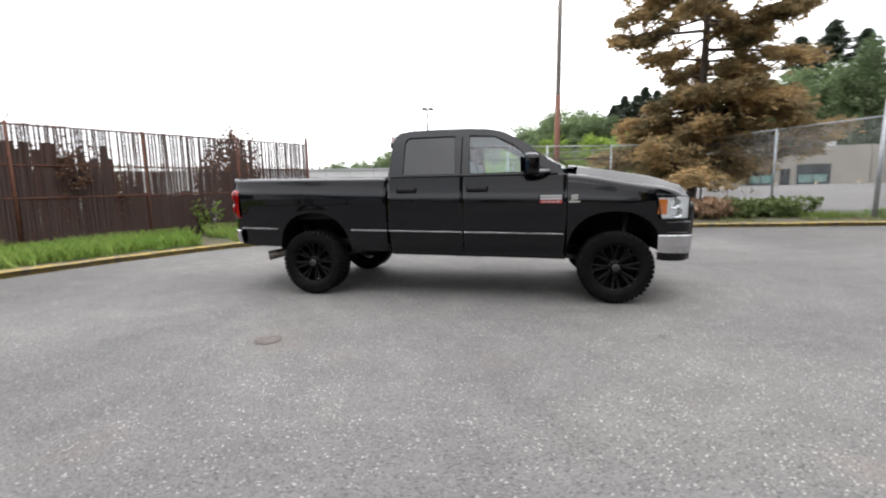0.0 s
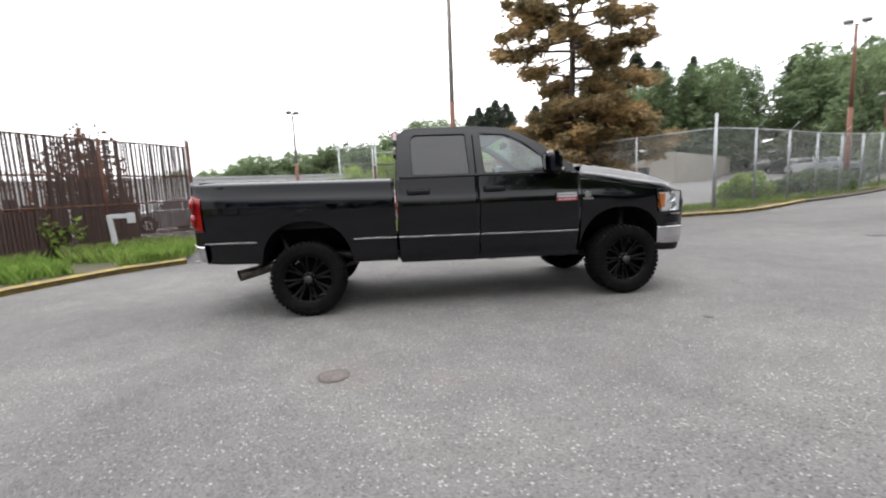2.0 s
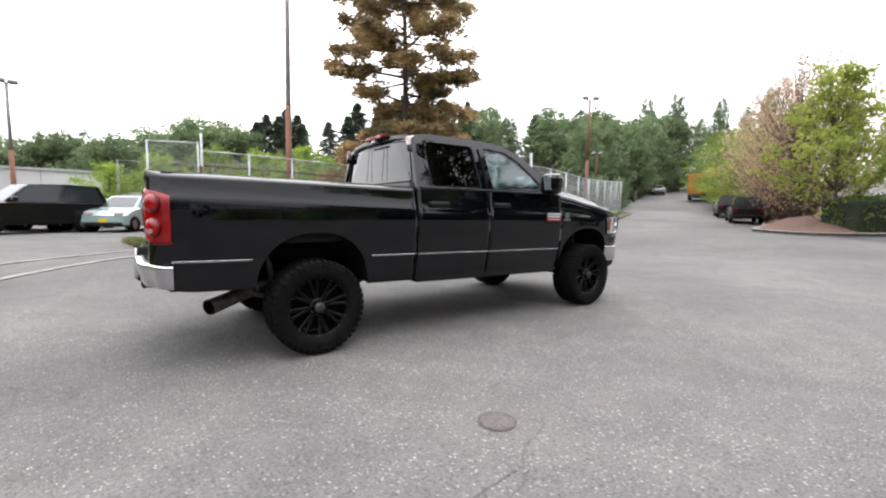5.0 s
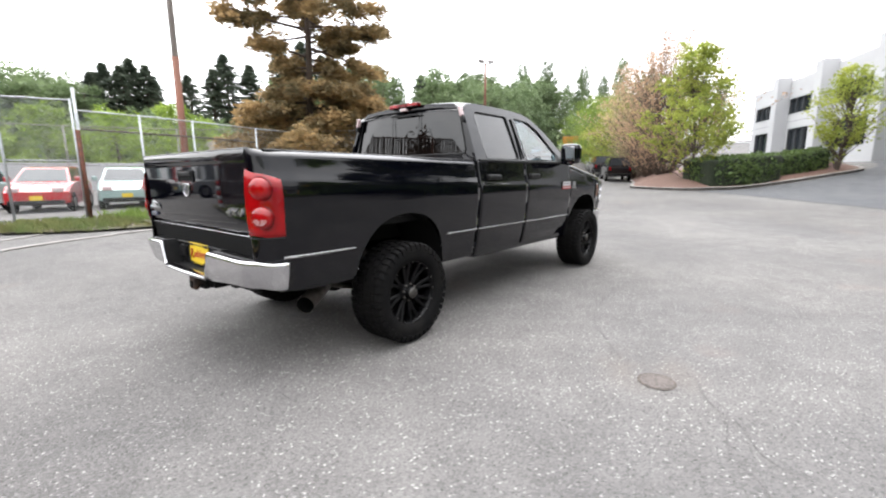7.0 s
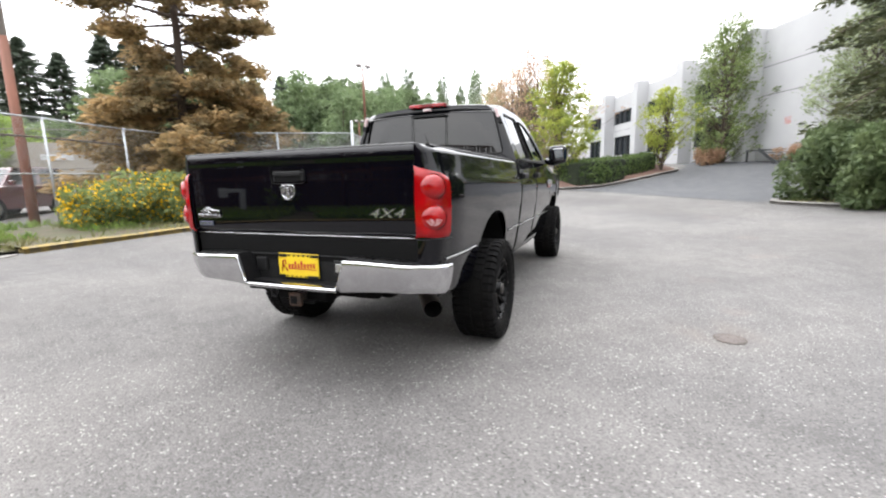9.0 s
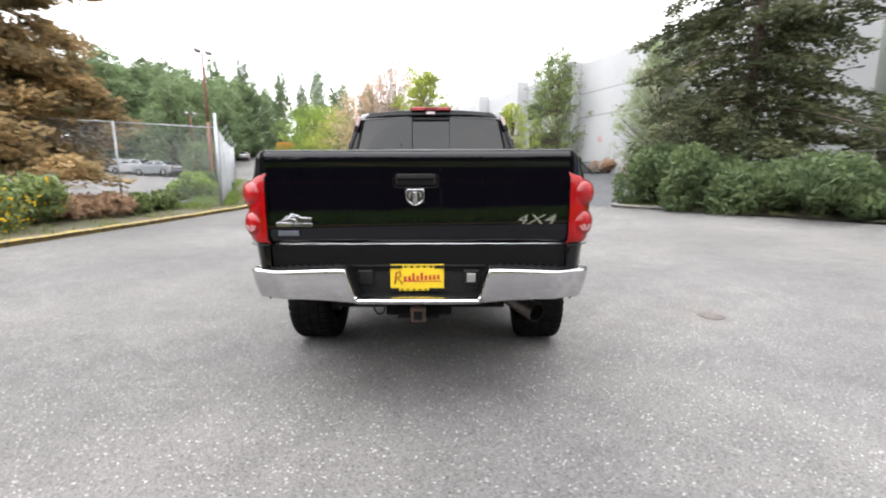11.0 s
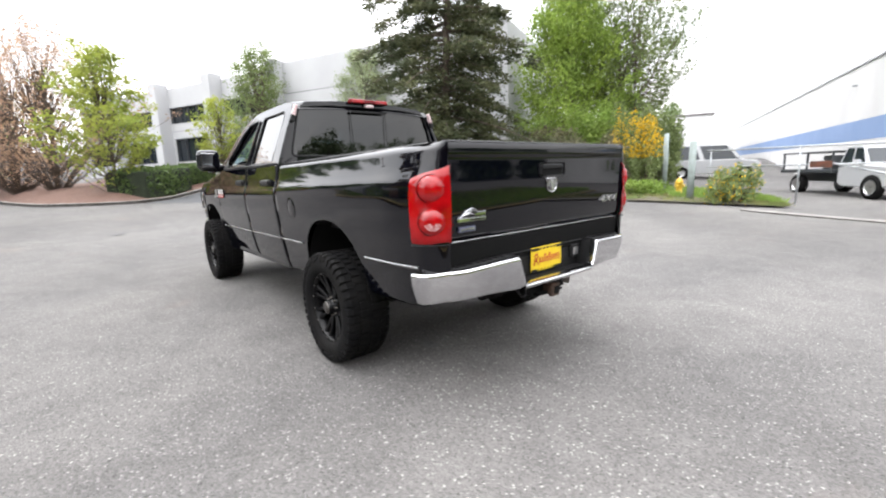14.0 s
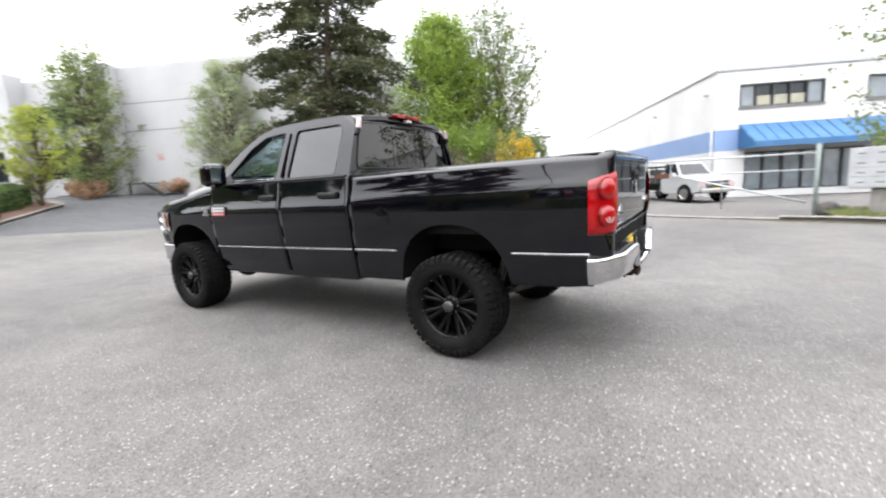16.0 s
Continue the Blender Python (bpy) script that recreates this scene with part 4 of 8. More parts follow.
# Far trees: a few kinds, each built once and repeated.
rng = np.random.default_rng(77)
KINDS = [
    broadleaf("far_tree", (60, 60, 0), "tall green broad-leaved tree of the far wood", 13, 3.6, LEAF_FOREST, 201, stems=2, first=0.06, clumps=170, per=38, leaf_size=0.325, clump_r=0.85, trunk_r=0.2, cone=0.4, single=True),
    broadleaf("far_tree", (66, 66, 0), "rounded green broad-leaved tree of the far wood", 11, 4.4, LEAF_FOREST, 202, stems=3, first=0.04, clumps=170, per=38, leaf_size=0.325, clump_r=0.9, trunk_r=0.2, single=True),
    conifer("far_fir", (72, 72, 0), "dark fir of the far wood", 17, 3.8, LEAF_FIR, 203, bare=1.2, branches=150, per=22, leaf_size=0.205, droop=0.3, top=0.2, tufts=5, single=True),
    broadleaf("far_poplar", (80, 60, 0), "slim tall poplar of the far wood", 16, 2.5, LEAF_FOREST, 204, stems=1, first=0.12, clumps=200, per=36, leaf_size=0.26, clump_r=0.6, trunk_r=0.14, cone=0.6, lift=0.12, single=True),
]
TALL = (13, 11, 17, 16)


def wood(kind, x, y, high, wide=1.0):
    """One far tree of the given height."""
    k = high / TALL[kind]
    ob = copy_thing(KINDS[kind], pose(x, y, rise(x, y) - 0.2, 0, 0, float(rng.uniform(0, 360))) @ Matrix.Diagonal((k * wide, k * wide, k, 1)))
    ob["group"] = "far wood"
    return ob


# Along the far side of the fenced lot and the rising road.
for i in range(30):
    u = i / 29
    wood(int(rng.choice([0, 0, 1, 3])), 33 + 50 * u + rng.normal(0, 1.5), (49 if u < 0.34 else 44 - 3 * u) + rng.normal(0, 1.6), rng.uniform(11.5, 15.0), 1.15)
for i in range(20):
    u = i / 19
    wood(int(rng.choice([0, 3, 0])), 42 + 36 * u + rng.normal(0, 1.2), 28 + 13 * u + rng.normal(0, 1.2), rng.uniform(7.5, 12.0))
for i in range(10):
    wood(1, 38 + 3.0 * i, 22.5 + 1.7 * i + rng.normal(0, 0.6), rng.uniform(3.0, 4.4))
for x, y, h in ((88, 47, 19), (91, 44, 16), (95, 44.5, 20), (99, 41, 15), (103, 39.5, 19), (107, 36, 17), (111, 33, 21), (116, 30, 18), (94, 37, 13), (120, 28, 19), (126, 23, 20), (132, 18, 15), (136, 15, 17)):
    wood(3, x, y, h, 0.95)
for i in range(12):
    wood(int(rng.choice([0, 1])), 66 + 6 * i + rng.normal(0, 2), 21 + 1.6 * i + rng.normal(0, 1.5), rng.uniform(4.5, 7.0))
# Fresh green trees over the low wall of the car lot.
young = broadleaf("lot_tree", on(9.0, 41.5), "fresh yellow-green tree over the low lot wall", 6.0, 2.7, LEAF_FRESH, 211, stems=2, first=0.08, clumps=110, per=46, leaf_size=0.2, clump_r=0.6, trunk_r=0.12, single=True)
young["group"] = "trees over the lot wall"
for x, y, k, a in ((0.6, 44, 0.95, 70), (4.8, 43, 1.1, 140), (13.5, 42.5, 1.05, 220), (-3.4, 45, 0.8, 300), (17.0, 43.5, 0.9, 20)):
    copy_thing(young, pose(*on(x, y), 0, 0, a) @ Matrix.Diagonal((k, k, k, 1)))
# Dark firs standing above the wood.
for x, y, h in ((18.5, 88, 15.6), (20.6, 90, 17.4), (22.4, 87, 16.8), (24.2, 89, 18.4), (26, 87, 17.2), (28, 90, 15.8), (31, 82, 15.5), (29.5, 69, 15), (32, 70, 17.5), (35, 68, 16), (37, 62, 18), (39.5, 60, 19), (42, 58, 17), (45, 55, 15), (50, 53, 14), (57, 50, 14.5)):
    wood(2, x, y, h, 1.55)
# The low tree line beyond the white store, and scrub beside it.
for i in range(44):
    x = -95 + 114 * i / 43
    wood(int(rng.choice([0, 1, 1, 2])) if x < -30 else int(rng.choice([0, 1, 1])), x + rng.normal(0, 1.5), 112 - 22 * i / 43 + rng.normal(0, 4), float(np.interp(x, [-95, -50, -30, -12, 4, 19], [7.8, 9.2, 12.0, 13.5, 15.5, 15.5])) * rng.uniform(0.82, 1.08), 1.2)
for i in range(13):
    wood(int(rng.choice([0, 1])), 9 + 2.2 * i + rng.normal(0, 0.8), 58 + rng.normal(0, 3), rng.uniform(6.2, 8.0), 1.2)
wood(0, 22.4, -56, 7.4, 0.9)
# Trees behind the yard, mirrored in the paint and the glass.
for i in range(9):
    wood(int(rng.choice([0, 1])), -44 + rng.normal(0, 3), -10 + 7.4 * i, rng.uniform(4.2, 6.0))
for i in range(11):
    wood(int(rng.choice([0, 1])), -50 + rng.normal(0, 2), -14 - 4.6 * i, rng.uniform(9.5, 12.5), 1.15)
for i in range(4):
    wood(int(rng.choice([0, 1])), -38 + 6.5 * i, -62 + rng.normal(0, 3), rng.uniform(8, 11))
for ob, (x, y) in zip(KINDS, ((36, 51), (44, 50), (47, 57), (140, 40))):
    ob.matrix_basis = pose(x, y, rise(x, y) - 0.2)
    ob["group"] = "far wood"

# ---- fences ----


def chain_panel(bm, a, b, za, zb, high, step=0.07, r=0.0035):
    """Diagonal wires of a chain-link panel between two posts."""
    a, b = Vector(a), Vector(b)
    L = (b - a).length
    d = (b - a) / L

    def at(s, z):
        base = za + (zb - za) * s / L
        return Vector((a.x + d.x * s, a.y + d.y * s, base + z))

    side = Vector((-d.y, d.x, 0))
    k = -high
    while k < L:
        for sign in (1, -1):
            s0, s1 = max(k, 0.0), min(k + high, L)
            if s1 - s0 > 0.05:
                z0, z1 = (s0 - k, s1 - k) if sign > 0 else (high - (s0 - k), high - (s1 - k))
                p, q = at(s0, z0), at(s1, z1)
                w = Vector((-d.x * sign, -d.y * sign, 1)).normalized() * r
                vs = [bm.verts.new(v) for v in (p - w, p + side * r, p + w, q - w, q + side * r, q + w)]
                for f in ((0, 1, 4, 3), (1, 2, 5, 4), (2, 0, 3, 5)):
                    bm.faces.new([vs[j] for j in f])
        k += step
    return bm


def wire_fence(points, high, label, post_r=0.03, step=0.075, arms=False, material=None, mesh=True, mid=False, corner_extra=0.0, wire=0.0032):
    """A chain-link fence: a post at each point, rails and wire between."""
    f = thing("chain_link_fence", pose(0, 0, 0), label, "fence")
    zs = [rise(x, y) + 0.05 for x, y in points]
    material = material or GALV
    for i, (x, y) in enumerate(points):
        extra = corner_extra if i == 0 else 0
        part("post", tubed([(x, y, zs[i] - 0.1), (x, y, zs[i] + high + 0.03 + extra)], post_r * (1.2 if i == 0 else 1), 10), material, f)
        if arms and i:
            part("barb_arm", tubed([(x, y, zs[i] + high), (x + 0.16, y - 0.24, zs[i] + high + 0.3)], 0.012, 6), material, f)
    for i in range(len(points) - 1):
        a, b = points[i], points[i + 1]
        part("top_rail", tubed([(*a, zs[i] + high), (*b, zs[i + 1] + high)], 0.02, 8), material, f)
        if mid:
            part("mid_rail", tubed([(*a, zs[i] + high * 0.5), (*b, zs[i + 1] + high * 0.5)], 0.016, 8), material, f)
        if mesh:
            part("wire_mesh", chain_panel(bmesh.new(), (*a, 0), (*b, 0), zs[i], zs[i + 1], high - 0.02, step, wire), material, f)
    return f


row = [(11.7 + 2.53 * i, 7.8 + 1.17 * i) for i in range(10)]
wire_fence(row, 2.75, "galvanised chain-link fence with barb arms along the road", 0.04, 0.09, True, corner_extra=0.45)
wire_fence([(11.69, 7.82), (10.45, 10.4), (9.2, 13.0), (8.0, 15.5)], 2.75, "galvanised chain-link fence running to the conifer", 0.035, 0.09)
lot_fence = wire_fence([(0.4, 10.5), (1.75, 10.62), (3.2, 10.95), (5.6, 11.8), (8.0, 12.8)], 2.62, "chain-link fence of the car lot with a dark pipe rail", 0.028, 0.085, mid=True, wire=0.0021, corner_extra=0.5)
part("pipe_rail", tubed([on(0.4, 10.56, 2.24), on(3.2, 11.0, 2.22), on(5.6, 11.86, 2.2)], 0.026, 8), POLE_DARK, lot_fence, "dark brown pipe rail")
wire_fence([(-0.95, 10.9), (0.3, 10.42)], 2.84, "folded-back chain-link gate leaf", 0.024, 0.075, mid=True, wire=0.0024)
wire_fence([(-2.0, 22.0), (2.0, 21.0), (6.0, 20.0), (10.0, 19.0)], 3.2, "higher chain-link fence behind the car lot", 0.03, 0.14, mid=True, wire=0.0026, material=POLE_GREY)
tagged(part("fence_post", tubed([on(0.36, 10.38, -0.1), on(0.36, 10.38, 2.2)], 0.05, 10), RUST_POST), "rust-red steel post beside the fence", "post")
# The slatted fence beside the grass.
slat_fence = thing("slatted_fence", pose(0, 0, 0), "brown weathered slat fence on rusted posts with gaps", "fence")
FA, FB = Vector((-10.9, -5.6, 0)), Vector((-4.98, 7.95, 0))
flen = (FB - FA).length
fdir = (FB - FA) / flen
fturn = math.degrees(math.atan2(fdir.y, fdir.x))
SLATS = []
for hgt, wid in ((2.62, 0.042), (2.60, 0.040), (2.64, 0.043), (1.75, 0.05), (1.95, 0.05)):
    bm = boxed(-wid / 2, wid / 2, -0.006, 0.006, 0.02, hgt)
    me = bpy.data.meshes.new("slat")
    bm.to_mesh(me)
    bm.free()
    me.materials.append(SLAT)
    SLATS.append(me)
BOARDS = []
for hgt in (1.22, 1.30, 1.18, 2.25, 2.4, 2.1):
    bm = boxed(-0.07, 0.07, -0.012, 0.012, 0.0, hgt)
    me = bpy.data.meshes.new("board")
    bm.to_mesh(me)
    bm.free()
    me.materials.append(SLAT)
    BOARDS.append(me)


def upright(me, s, back, lift, wobble):
    p = FA + fdir * s + Vector((-fdir.y, fdir.x, 0)) * back
    ob = new(me.name.split(".")[0], me)
    ob.parent = slat_fence
    ob.matrix_basis = pose(p.x, p.y, rise(p.x, p.y) + lift, float(rng.normal(0, 0.4)), float(rng.normal(0, wobble)), fturn)


s = 0.0
while s < flen:
    if rng.random() > 0.015:
        upright(SLATS[int(rng.integers(3))], s, 0.0, 0.2, 0.35)
    s += 0.074
s = 0.03
while s < flen * 0.88:
    if rng.random() > 0.1:
        upright(SLATS[3 + int(rng.integers(2))], s, 0.025, 0.1, 0.8)
    s += 0.08
s = 0.0
while s < flen:
    if s < flen * 0.755 or flen * 0.79 < s < flen * 0.89:
        tall = s < flen * 0.565 or (s < flen * 0.64 and rng.random() < 0.45)
        upright(BOARDS[int(rng.integers(3)) + 3 * tall], s, 0.05, 0.05, 0.6)
    s += 0.145
for i in range(7):
    p = FA + fdir * (flen * i / 6)
    part("post", tubed([(p.x, p.y, rise(p.x, p.y)), (p.x, p.y, rise(p.x, p.y) + (2.85 if i < 6 else 3.15))], 0.035, 8), RUST_POST if i < 6 else GALV, slat_fence)
    part("barb_arm", tubed([(p.x, p.y, rise(p.x, p.y) + 2.8), (p.x + 0.05, p.y + 0.1, rise(p.x, p.y) + 3.12)], 0.012, 6), GALV, slat_fence)
for z in (1.25, 1.95, 2.79):
    part("rail", tubed([FA + Vector((0, 0, rise(FA.x, FA.y) + z)), FA.lerp(FB, 0.5) + Vector((0, 0, rise(*FA.lerp(FB, 0.5).to_2d()) + z)), FB + Vector((0, 0, rise(FB.x, FB.y) + z))], 0.02, 8), RUST_POST, slat_fence)
part("wire_mesh", chain_panel(bmesh.new(), FA + fdir * 4, FB, rise(FA.x, FA.y) + 0.15, rise(FB.x, FB.y) + 0.15, 2.6, 0.09), RUST_POST, slat_fence)
# Marked gate post and the white bracket post.
gate_post = thing("gate_post", pose(*on(-4.85, 7.75)), "red and white banded steel gate post", "post")
part("shaft", tubed([(0, 0, -0.1), (0, 0, 2.95)], 0.045, 10), RUST_POST, gate_post)
for k in range(9):
    part("band", lathe([(0.05, 0), (0.052, 0), (0.052, 0.15), (0.05, 0.15)], 14, "z"), SIGN_RED if k % 2 else WHITE_METAL, gate_post, m=pose(0, 0, 0.12 + 0.155 * k))
bracket = thing("bracket_post", pose(*on(-5.5, 5.1, 0.1), 0, 0, 20), "white painted post with a side arm in the grass", "post")
part("shaft", boxed(-0.05, 0.05, -0.05, 0.05, -0.1, 0.95, 0.008), WHITE_METAL, bracket, m=pose(0, 0, 0, 0, -4, 0))
part("arm", boxed(-0.05, 0.38, -0.045, 0.045, 0.86, 0.96, 0.008), WHITE_METAL, bracket)
part("cap", boxed(0.27, 0.42, -0.055, 0.055, 0.74, 0.98, 0.008), WHITE_METAL, bracket)

# ---- poles and lamps ----
pole = thing("utility_pole", pose(*on(3.62, 12.9), 0, 0.4, 0), "tall slim grey pole with a red-brown foot behind the fence", "pole")
part("lower_shaft", tubed([(0, 0, -0.2), (0, 0, 4.9)], [0.12, 0.105], 14), POLE_WOOD, pole)
part("upper_shaft", tubed([(0, 0, 4.9), (0, 0, 16)], [0.10, 0.06], 12), POLE_TOP, pole)


def flood_pole(place, high, label, turn=0.0, wooden=True, k=1.0):
    p = thing("floodlight_pole", pose(*place, 0, 0, turn), label, "lamp")
    part("shaft", tubed([(0, 0, -0.2), (0, 0, high * 0.5)], [0.14 * k, 0.105 * k], 10), POLE_WOOD, p)
    part("upper_shaft", tubed([(0, 0, high * 0.5), (0, 0, high)], [0.10 * k, 0.07 * k], 10), POLE_WOOD if wooden else POLE_GREY, p)
    part("crossbar", tubed([(-0.45, 0, high - 0.05), (0.45, 0, high - 0.05)], 0.03, 6), POLE_GREY, p)
    for s in (-0.38, 0.38):
        part("lamp_head", boxed(-0.2 * k, 0.2 * k, -0.14 * k, 0.14 * k, -0.1 * k, 0.1 * k, 0.03), POLE_GREY, p, m=pose(s, -0.1, high + 0.12, 35, 0, 0))
    return p


flood_pole(on(-9.7, 45.6), 10.9, "floodlight pole above the far car lot", 20, False, 1.5)
flood_pole(on(25.9, 15.7), 8.6, "floodlight pole with a red-brown shaft", -30)
flood_pole(on(40, 25), 6.0, "lower lamp pole before the wood", -30)
flood_pole(on(23, 40), 7.0, "lamp pole by the tan building", 10, False)

# ---- buildings ----


def frame_of(ax, ay, bx, by, z=0.0):
    """A pose whose x runs from a to b, with z up and y to the left of that line."""
    return pose(ax, ay, z, 0, 0, math.degrees(math.atan2(by - ay, bx - ax)))


def window_unit(parent, x0, x1, z0, z1, y, panes=3, depth=0.12, glass_mat=None, sill=True, name="window"):
    """A window set into a wall that faces +y: frame, panes, mullions, sill."""
    w = new(name)
    w.parent = parent
    bm = bmesh.new()
    t = 0.06
    for a, b, c, d in ((x0, x1, z1 - t, z1), (x0, x1, z0, z0 + t), (x0, x0 + t, z0 + t, z1 - t), (x1 - t, x1, z0 + t, z1 - t)):
        box(bm, a, b, y - depth, y + 0.02, c, d)
    for k in range(1, panes):
        x = x0 + (x1 - x0) * k / panes
        box(bm, x - 0.025, x + 0.025, y - depth, y + 0.01, z0 + t, z1 - t)
    part("frame", bm, FRAME_DARK, w)
    for k in range(panes):
        a, b = x0 + (x1 - x0) * k / panes + 0.03, x0 + (x1 - x0) * (k + 1) / panes - 0.03
        part("pane", boxed(a, b, y - depth * 0.7, y - depth * 0.7 + 0.012, z0 + t, z1 - t), glass_mat or WINDOW_DARK, w)
    if sill:
        part("sill", boxed(x0 - 0.05, x1 + 0.05, y - depth, y + 0.08, z0 - 0.06, z0 - 0.002), CONCRETE, w)
    return w


def pierced(x0, x1, z0, z1, y, thick, holes):
    """A wall slab along x with rectangular openings through it."""
    xs = sorted({x0, x1, *(v for h in holes for v in h[:2])})
    zs = sorted({z0, z1, *(v for h in holes for v in h[2:])})
    bm = bmesh.new()
    for a, b in zip(xs, xs[1:]):
        for c, d in zip(zs, zs[1:]):
            if not any(h[0] <= a and b <= h[1] and h[2] <= c and d <= h[3] for h in holes):
                box(bm, a, b, y - thick, y, c, d)
    bmesh.ops.remove_doubles(bm, verts=bm.verts, dist=1e-4)
    seen = {}
    for f in bm.faces:
        seen.setdefault(tuple(round(v, 3) for v in f.calc_center_median()), []).append(f)
    bmesh.ops.delete(bm, geom=[f for fs in seen.values() if len(fs) > 1 for f in fs], context="FACES")
    return bm


# Pale grey concrete building with pilasters: x runs along the facade away from the yard, +y towards the yard.
grey = thing("office_building", frame_of(16, -18.2, 60, 1.0, 1.0), "pale grey concrete office building with pilasters and dark windows", "building")
GL, TOP = 48.2, 9.2
FIRST = 18.4
stations = [FIRST + 7.75 * k for k in range(4)]
holes = []
for s in stations:
    holes += [(s + 0.6, s + 7.1, 5.65, 7.1), (s + 0.9, s + 6.8, 2.1, 4.25)]
part("wall", pierced(FIRST, GL + 1.2, -1.5, TOP - 0.35, 0, 0.35, holes), WALL_GREY, grey)
part("wall", pierced(0, FIRST, -2.5, TOP - 0.15, 0.3, 0.4, []), WALL_GREY, grey)
part("wall", boxed(0, GL + 1.2, -14, -13.6, -1.5, TOP - 0.4), WALL_GREY, grey)
part("wall", boxed(-0.4, 0, -14, 0.3, -2.5, TOP - 0.15), WALL_GREY, grey)
part("wall", boxed(GL + 1.2, GL + 1.5, -14, 0.0, -2, TOP - 0.35), WALL_GREY, grey)
part("roof", boxed(0, GL + 1.2, -13.6, -0.4, TOP - 1.0, TOP - 0.8), ROOF_DARK, grey)
for s in stations:
    part("pilaster", boxed(s - 0.55, s + 0.55, -0.1, 1.15, -2.5, TOP, 0.03), WALL_GREY, grey)
    window_unit(grey, s + 0.6, s + 7.1, 5.65, 7.1, 0, 5, 0.3, sill=False)
    window_unit(grey, s + 0.9, s + 6.8, 2.1, 4.25, 0, 4, 0.3, sill=False)
    part("joint", boxed(s + 0.6, s + 7.1, 0.002, 0.006, 4.9, 4.94), JOINT, grey)
for z in (4.9, 6.7):
    part("joint", boxed(0, FIRST - 0.6, 0.302, 0.307, z, z + 0.05), JOINT, grey)
part("joint", boxed(FIRST - 7.3, FIRST - 7.25, 0.308, 0.312, -1, TOP - 0.2), JOINT, grey)
part("wall_mark", boxed(FIRST - 3.2, FIRST - 2.7, 0.302, 0.31, 2.9, 3.35), mat("faded_pink_mark", (0.39, 0.195, 0.1755), 0.7, color2=(0.3575, 0.325, 0.325), scale=4), grey)
# Outside stair along the plain wall.
stair = thing("outside_stair", grey.matrix_basis @ pose(FIRST - 2.6, 0.35, 0.3, 0, 0, 180) @ pose(0, -1.3, 0), "dark metal stair along the grey wall", "stair")
for k in range(8):
    part("tread", boxed(0.28 * k, 0.28 * k + 0.26, 0.05, 1.1, 1.05 - 0.18 * k, 1.09 - 0.18 * k), FRAME_DARK, stair)
part("landing", boxed(-1.3, 0.0, 0.05, 1.1, 1.06, 1.12), FRAME_DARK, stair)
part("stringer", boxed(-0.1, 2.4, -0.02, 0.04, -0.09, 0.09), FRAME_DARK, stair, m=pose(0, 0, 1.1, 0, 32.5, 0))
part("leg", boxed(-1.25, -1.17, 0.1, 0.2, -0.6, 1.06), FRAME_DARK, stair)
stair2 = thing("outside_stair", grey.matrix_basis @ pose(FIRST + 3.6, 0.9, -0.1, 0, 0, 180) @ pose(0, -1.2, 0), "short dark stair to the entrance", "stair")
for k in range(6):
    part("tread", boxed(0.3 * k, 0.3 * k + 0.28, 0.0, 1.2, 0.9 - 0.18 * k, 0.96 - 0.18 * k), FRAME_DARK, stair2)
part("side_wall", boxed(-1.6, 1.8, 1.25, 1.35, -0.8, 0.9), WALL_GREY, stair2)

# White warehouse with a blue stripe and a blue awning: x along the front, away from the corner, +y to the yard.
CX, CY = -1.75, -20.3
white = thing("warehouse", frame_of(CX - 24 * 0.92, CY - 24 * 0.4, CX, CY, 0.0), "white warehouse with a blue stripe and blue metal awning", "building")
W0, W1, H = 0.0, 24.0, 5.68
wholes = [(W1 - 4.45, W1 - 0.98, 4.05, 5.06), (W1 - 14, W1 - 6.1, 4.05, 5.06), (W1 - 6.2, W1 - 1.3, 0.3, 2.05), (W1 - 12.4, W1 - 7.6, 0.3, 2.05)]
part("wall", pierced(W0, W1, -0.5, H, 0, 0.3, wholes), WALL_WHITE, white)
part("wall", boxed(W1 - 0.3, W1, -58, -0.3, -0.5, H), WALL_WHITE, white)
part("wall", boxed(W0, W0 + 0.3, -58, -0.3, -0.5, H), WALL_WHITE, white)
part("roof", boxed(W0 + 0.3, W1 - 0.3, -58, -0.3, H - 0.5, H - 0.3), ROOF_DARK, white)
part("coping", boxed(W0 - 0.05, W1 + 0.06, -0.36, 0.06, H, H + 0.1), GREY_METAL, white)
part("coping", boxed(W1 - 0.36, W1 + 0.06, -58, -0.36, H, H + 0.1), GREY_METAL, white)
part("stripe", boxed(W1, W1 + 0.006, -58, -0.02, 2.15, 3.1), BLUE_PAINT, white, "blue painted stripe")
part("stripe", boxed(W1 - 1.0, W1, 0.001, 0.006, 2.15, 3.1), BLUE_PAINT, white, "blue painted stripe")
for k, (a, b, c, d) in enumerate(wholes):
    w = window_unit(white, a, b, c, d, 0, 5 if k < 2 else 6, 0.2, PANE_PALE if k > 1 else None, k < 2)
    if k < 2:
        for j in (1, 2, 3):
            part("blind", boxed(a + (b - a) * j / 5 + 0.06, a + (b - a) * (j + 1) / 5 - 0.06, -0.12, -0.10, c + 0.07, c + 0.48), CURTAIN, w, "pale cream blind")
        # Outer panes, not blinds: pale sheets with the mirrored sky painted in.
        for j in (0, 4):
            part("blind", boxed(a + (b - a) * j / 5 + 0.06, a + (b - a) * (j + 1) / 5 - 0.06, -0.12, -0.10, c + 0.07, d - 0.07), PANE_PALE, w, "grey-blue side pane with mirrored sky in its colour")
awn = new("awning")
awn.parent = white
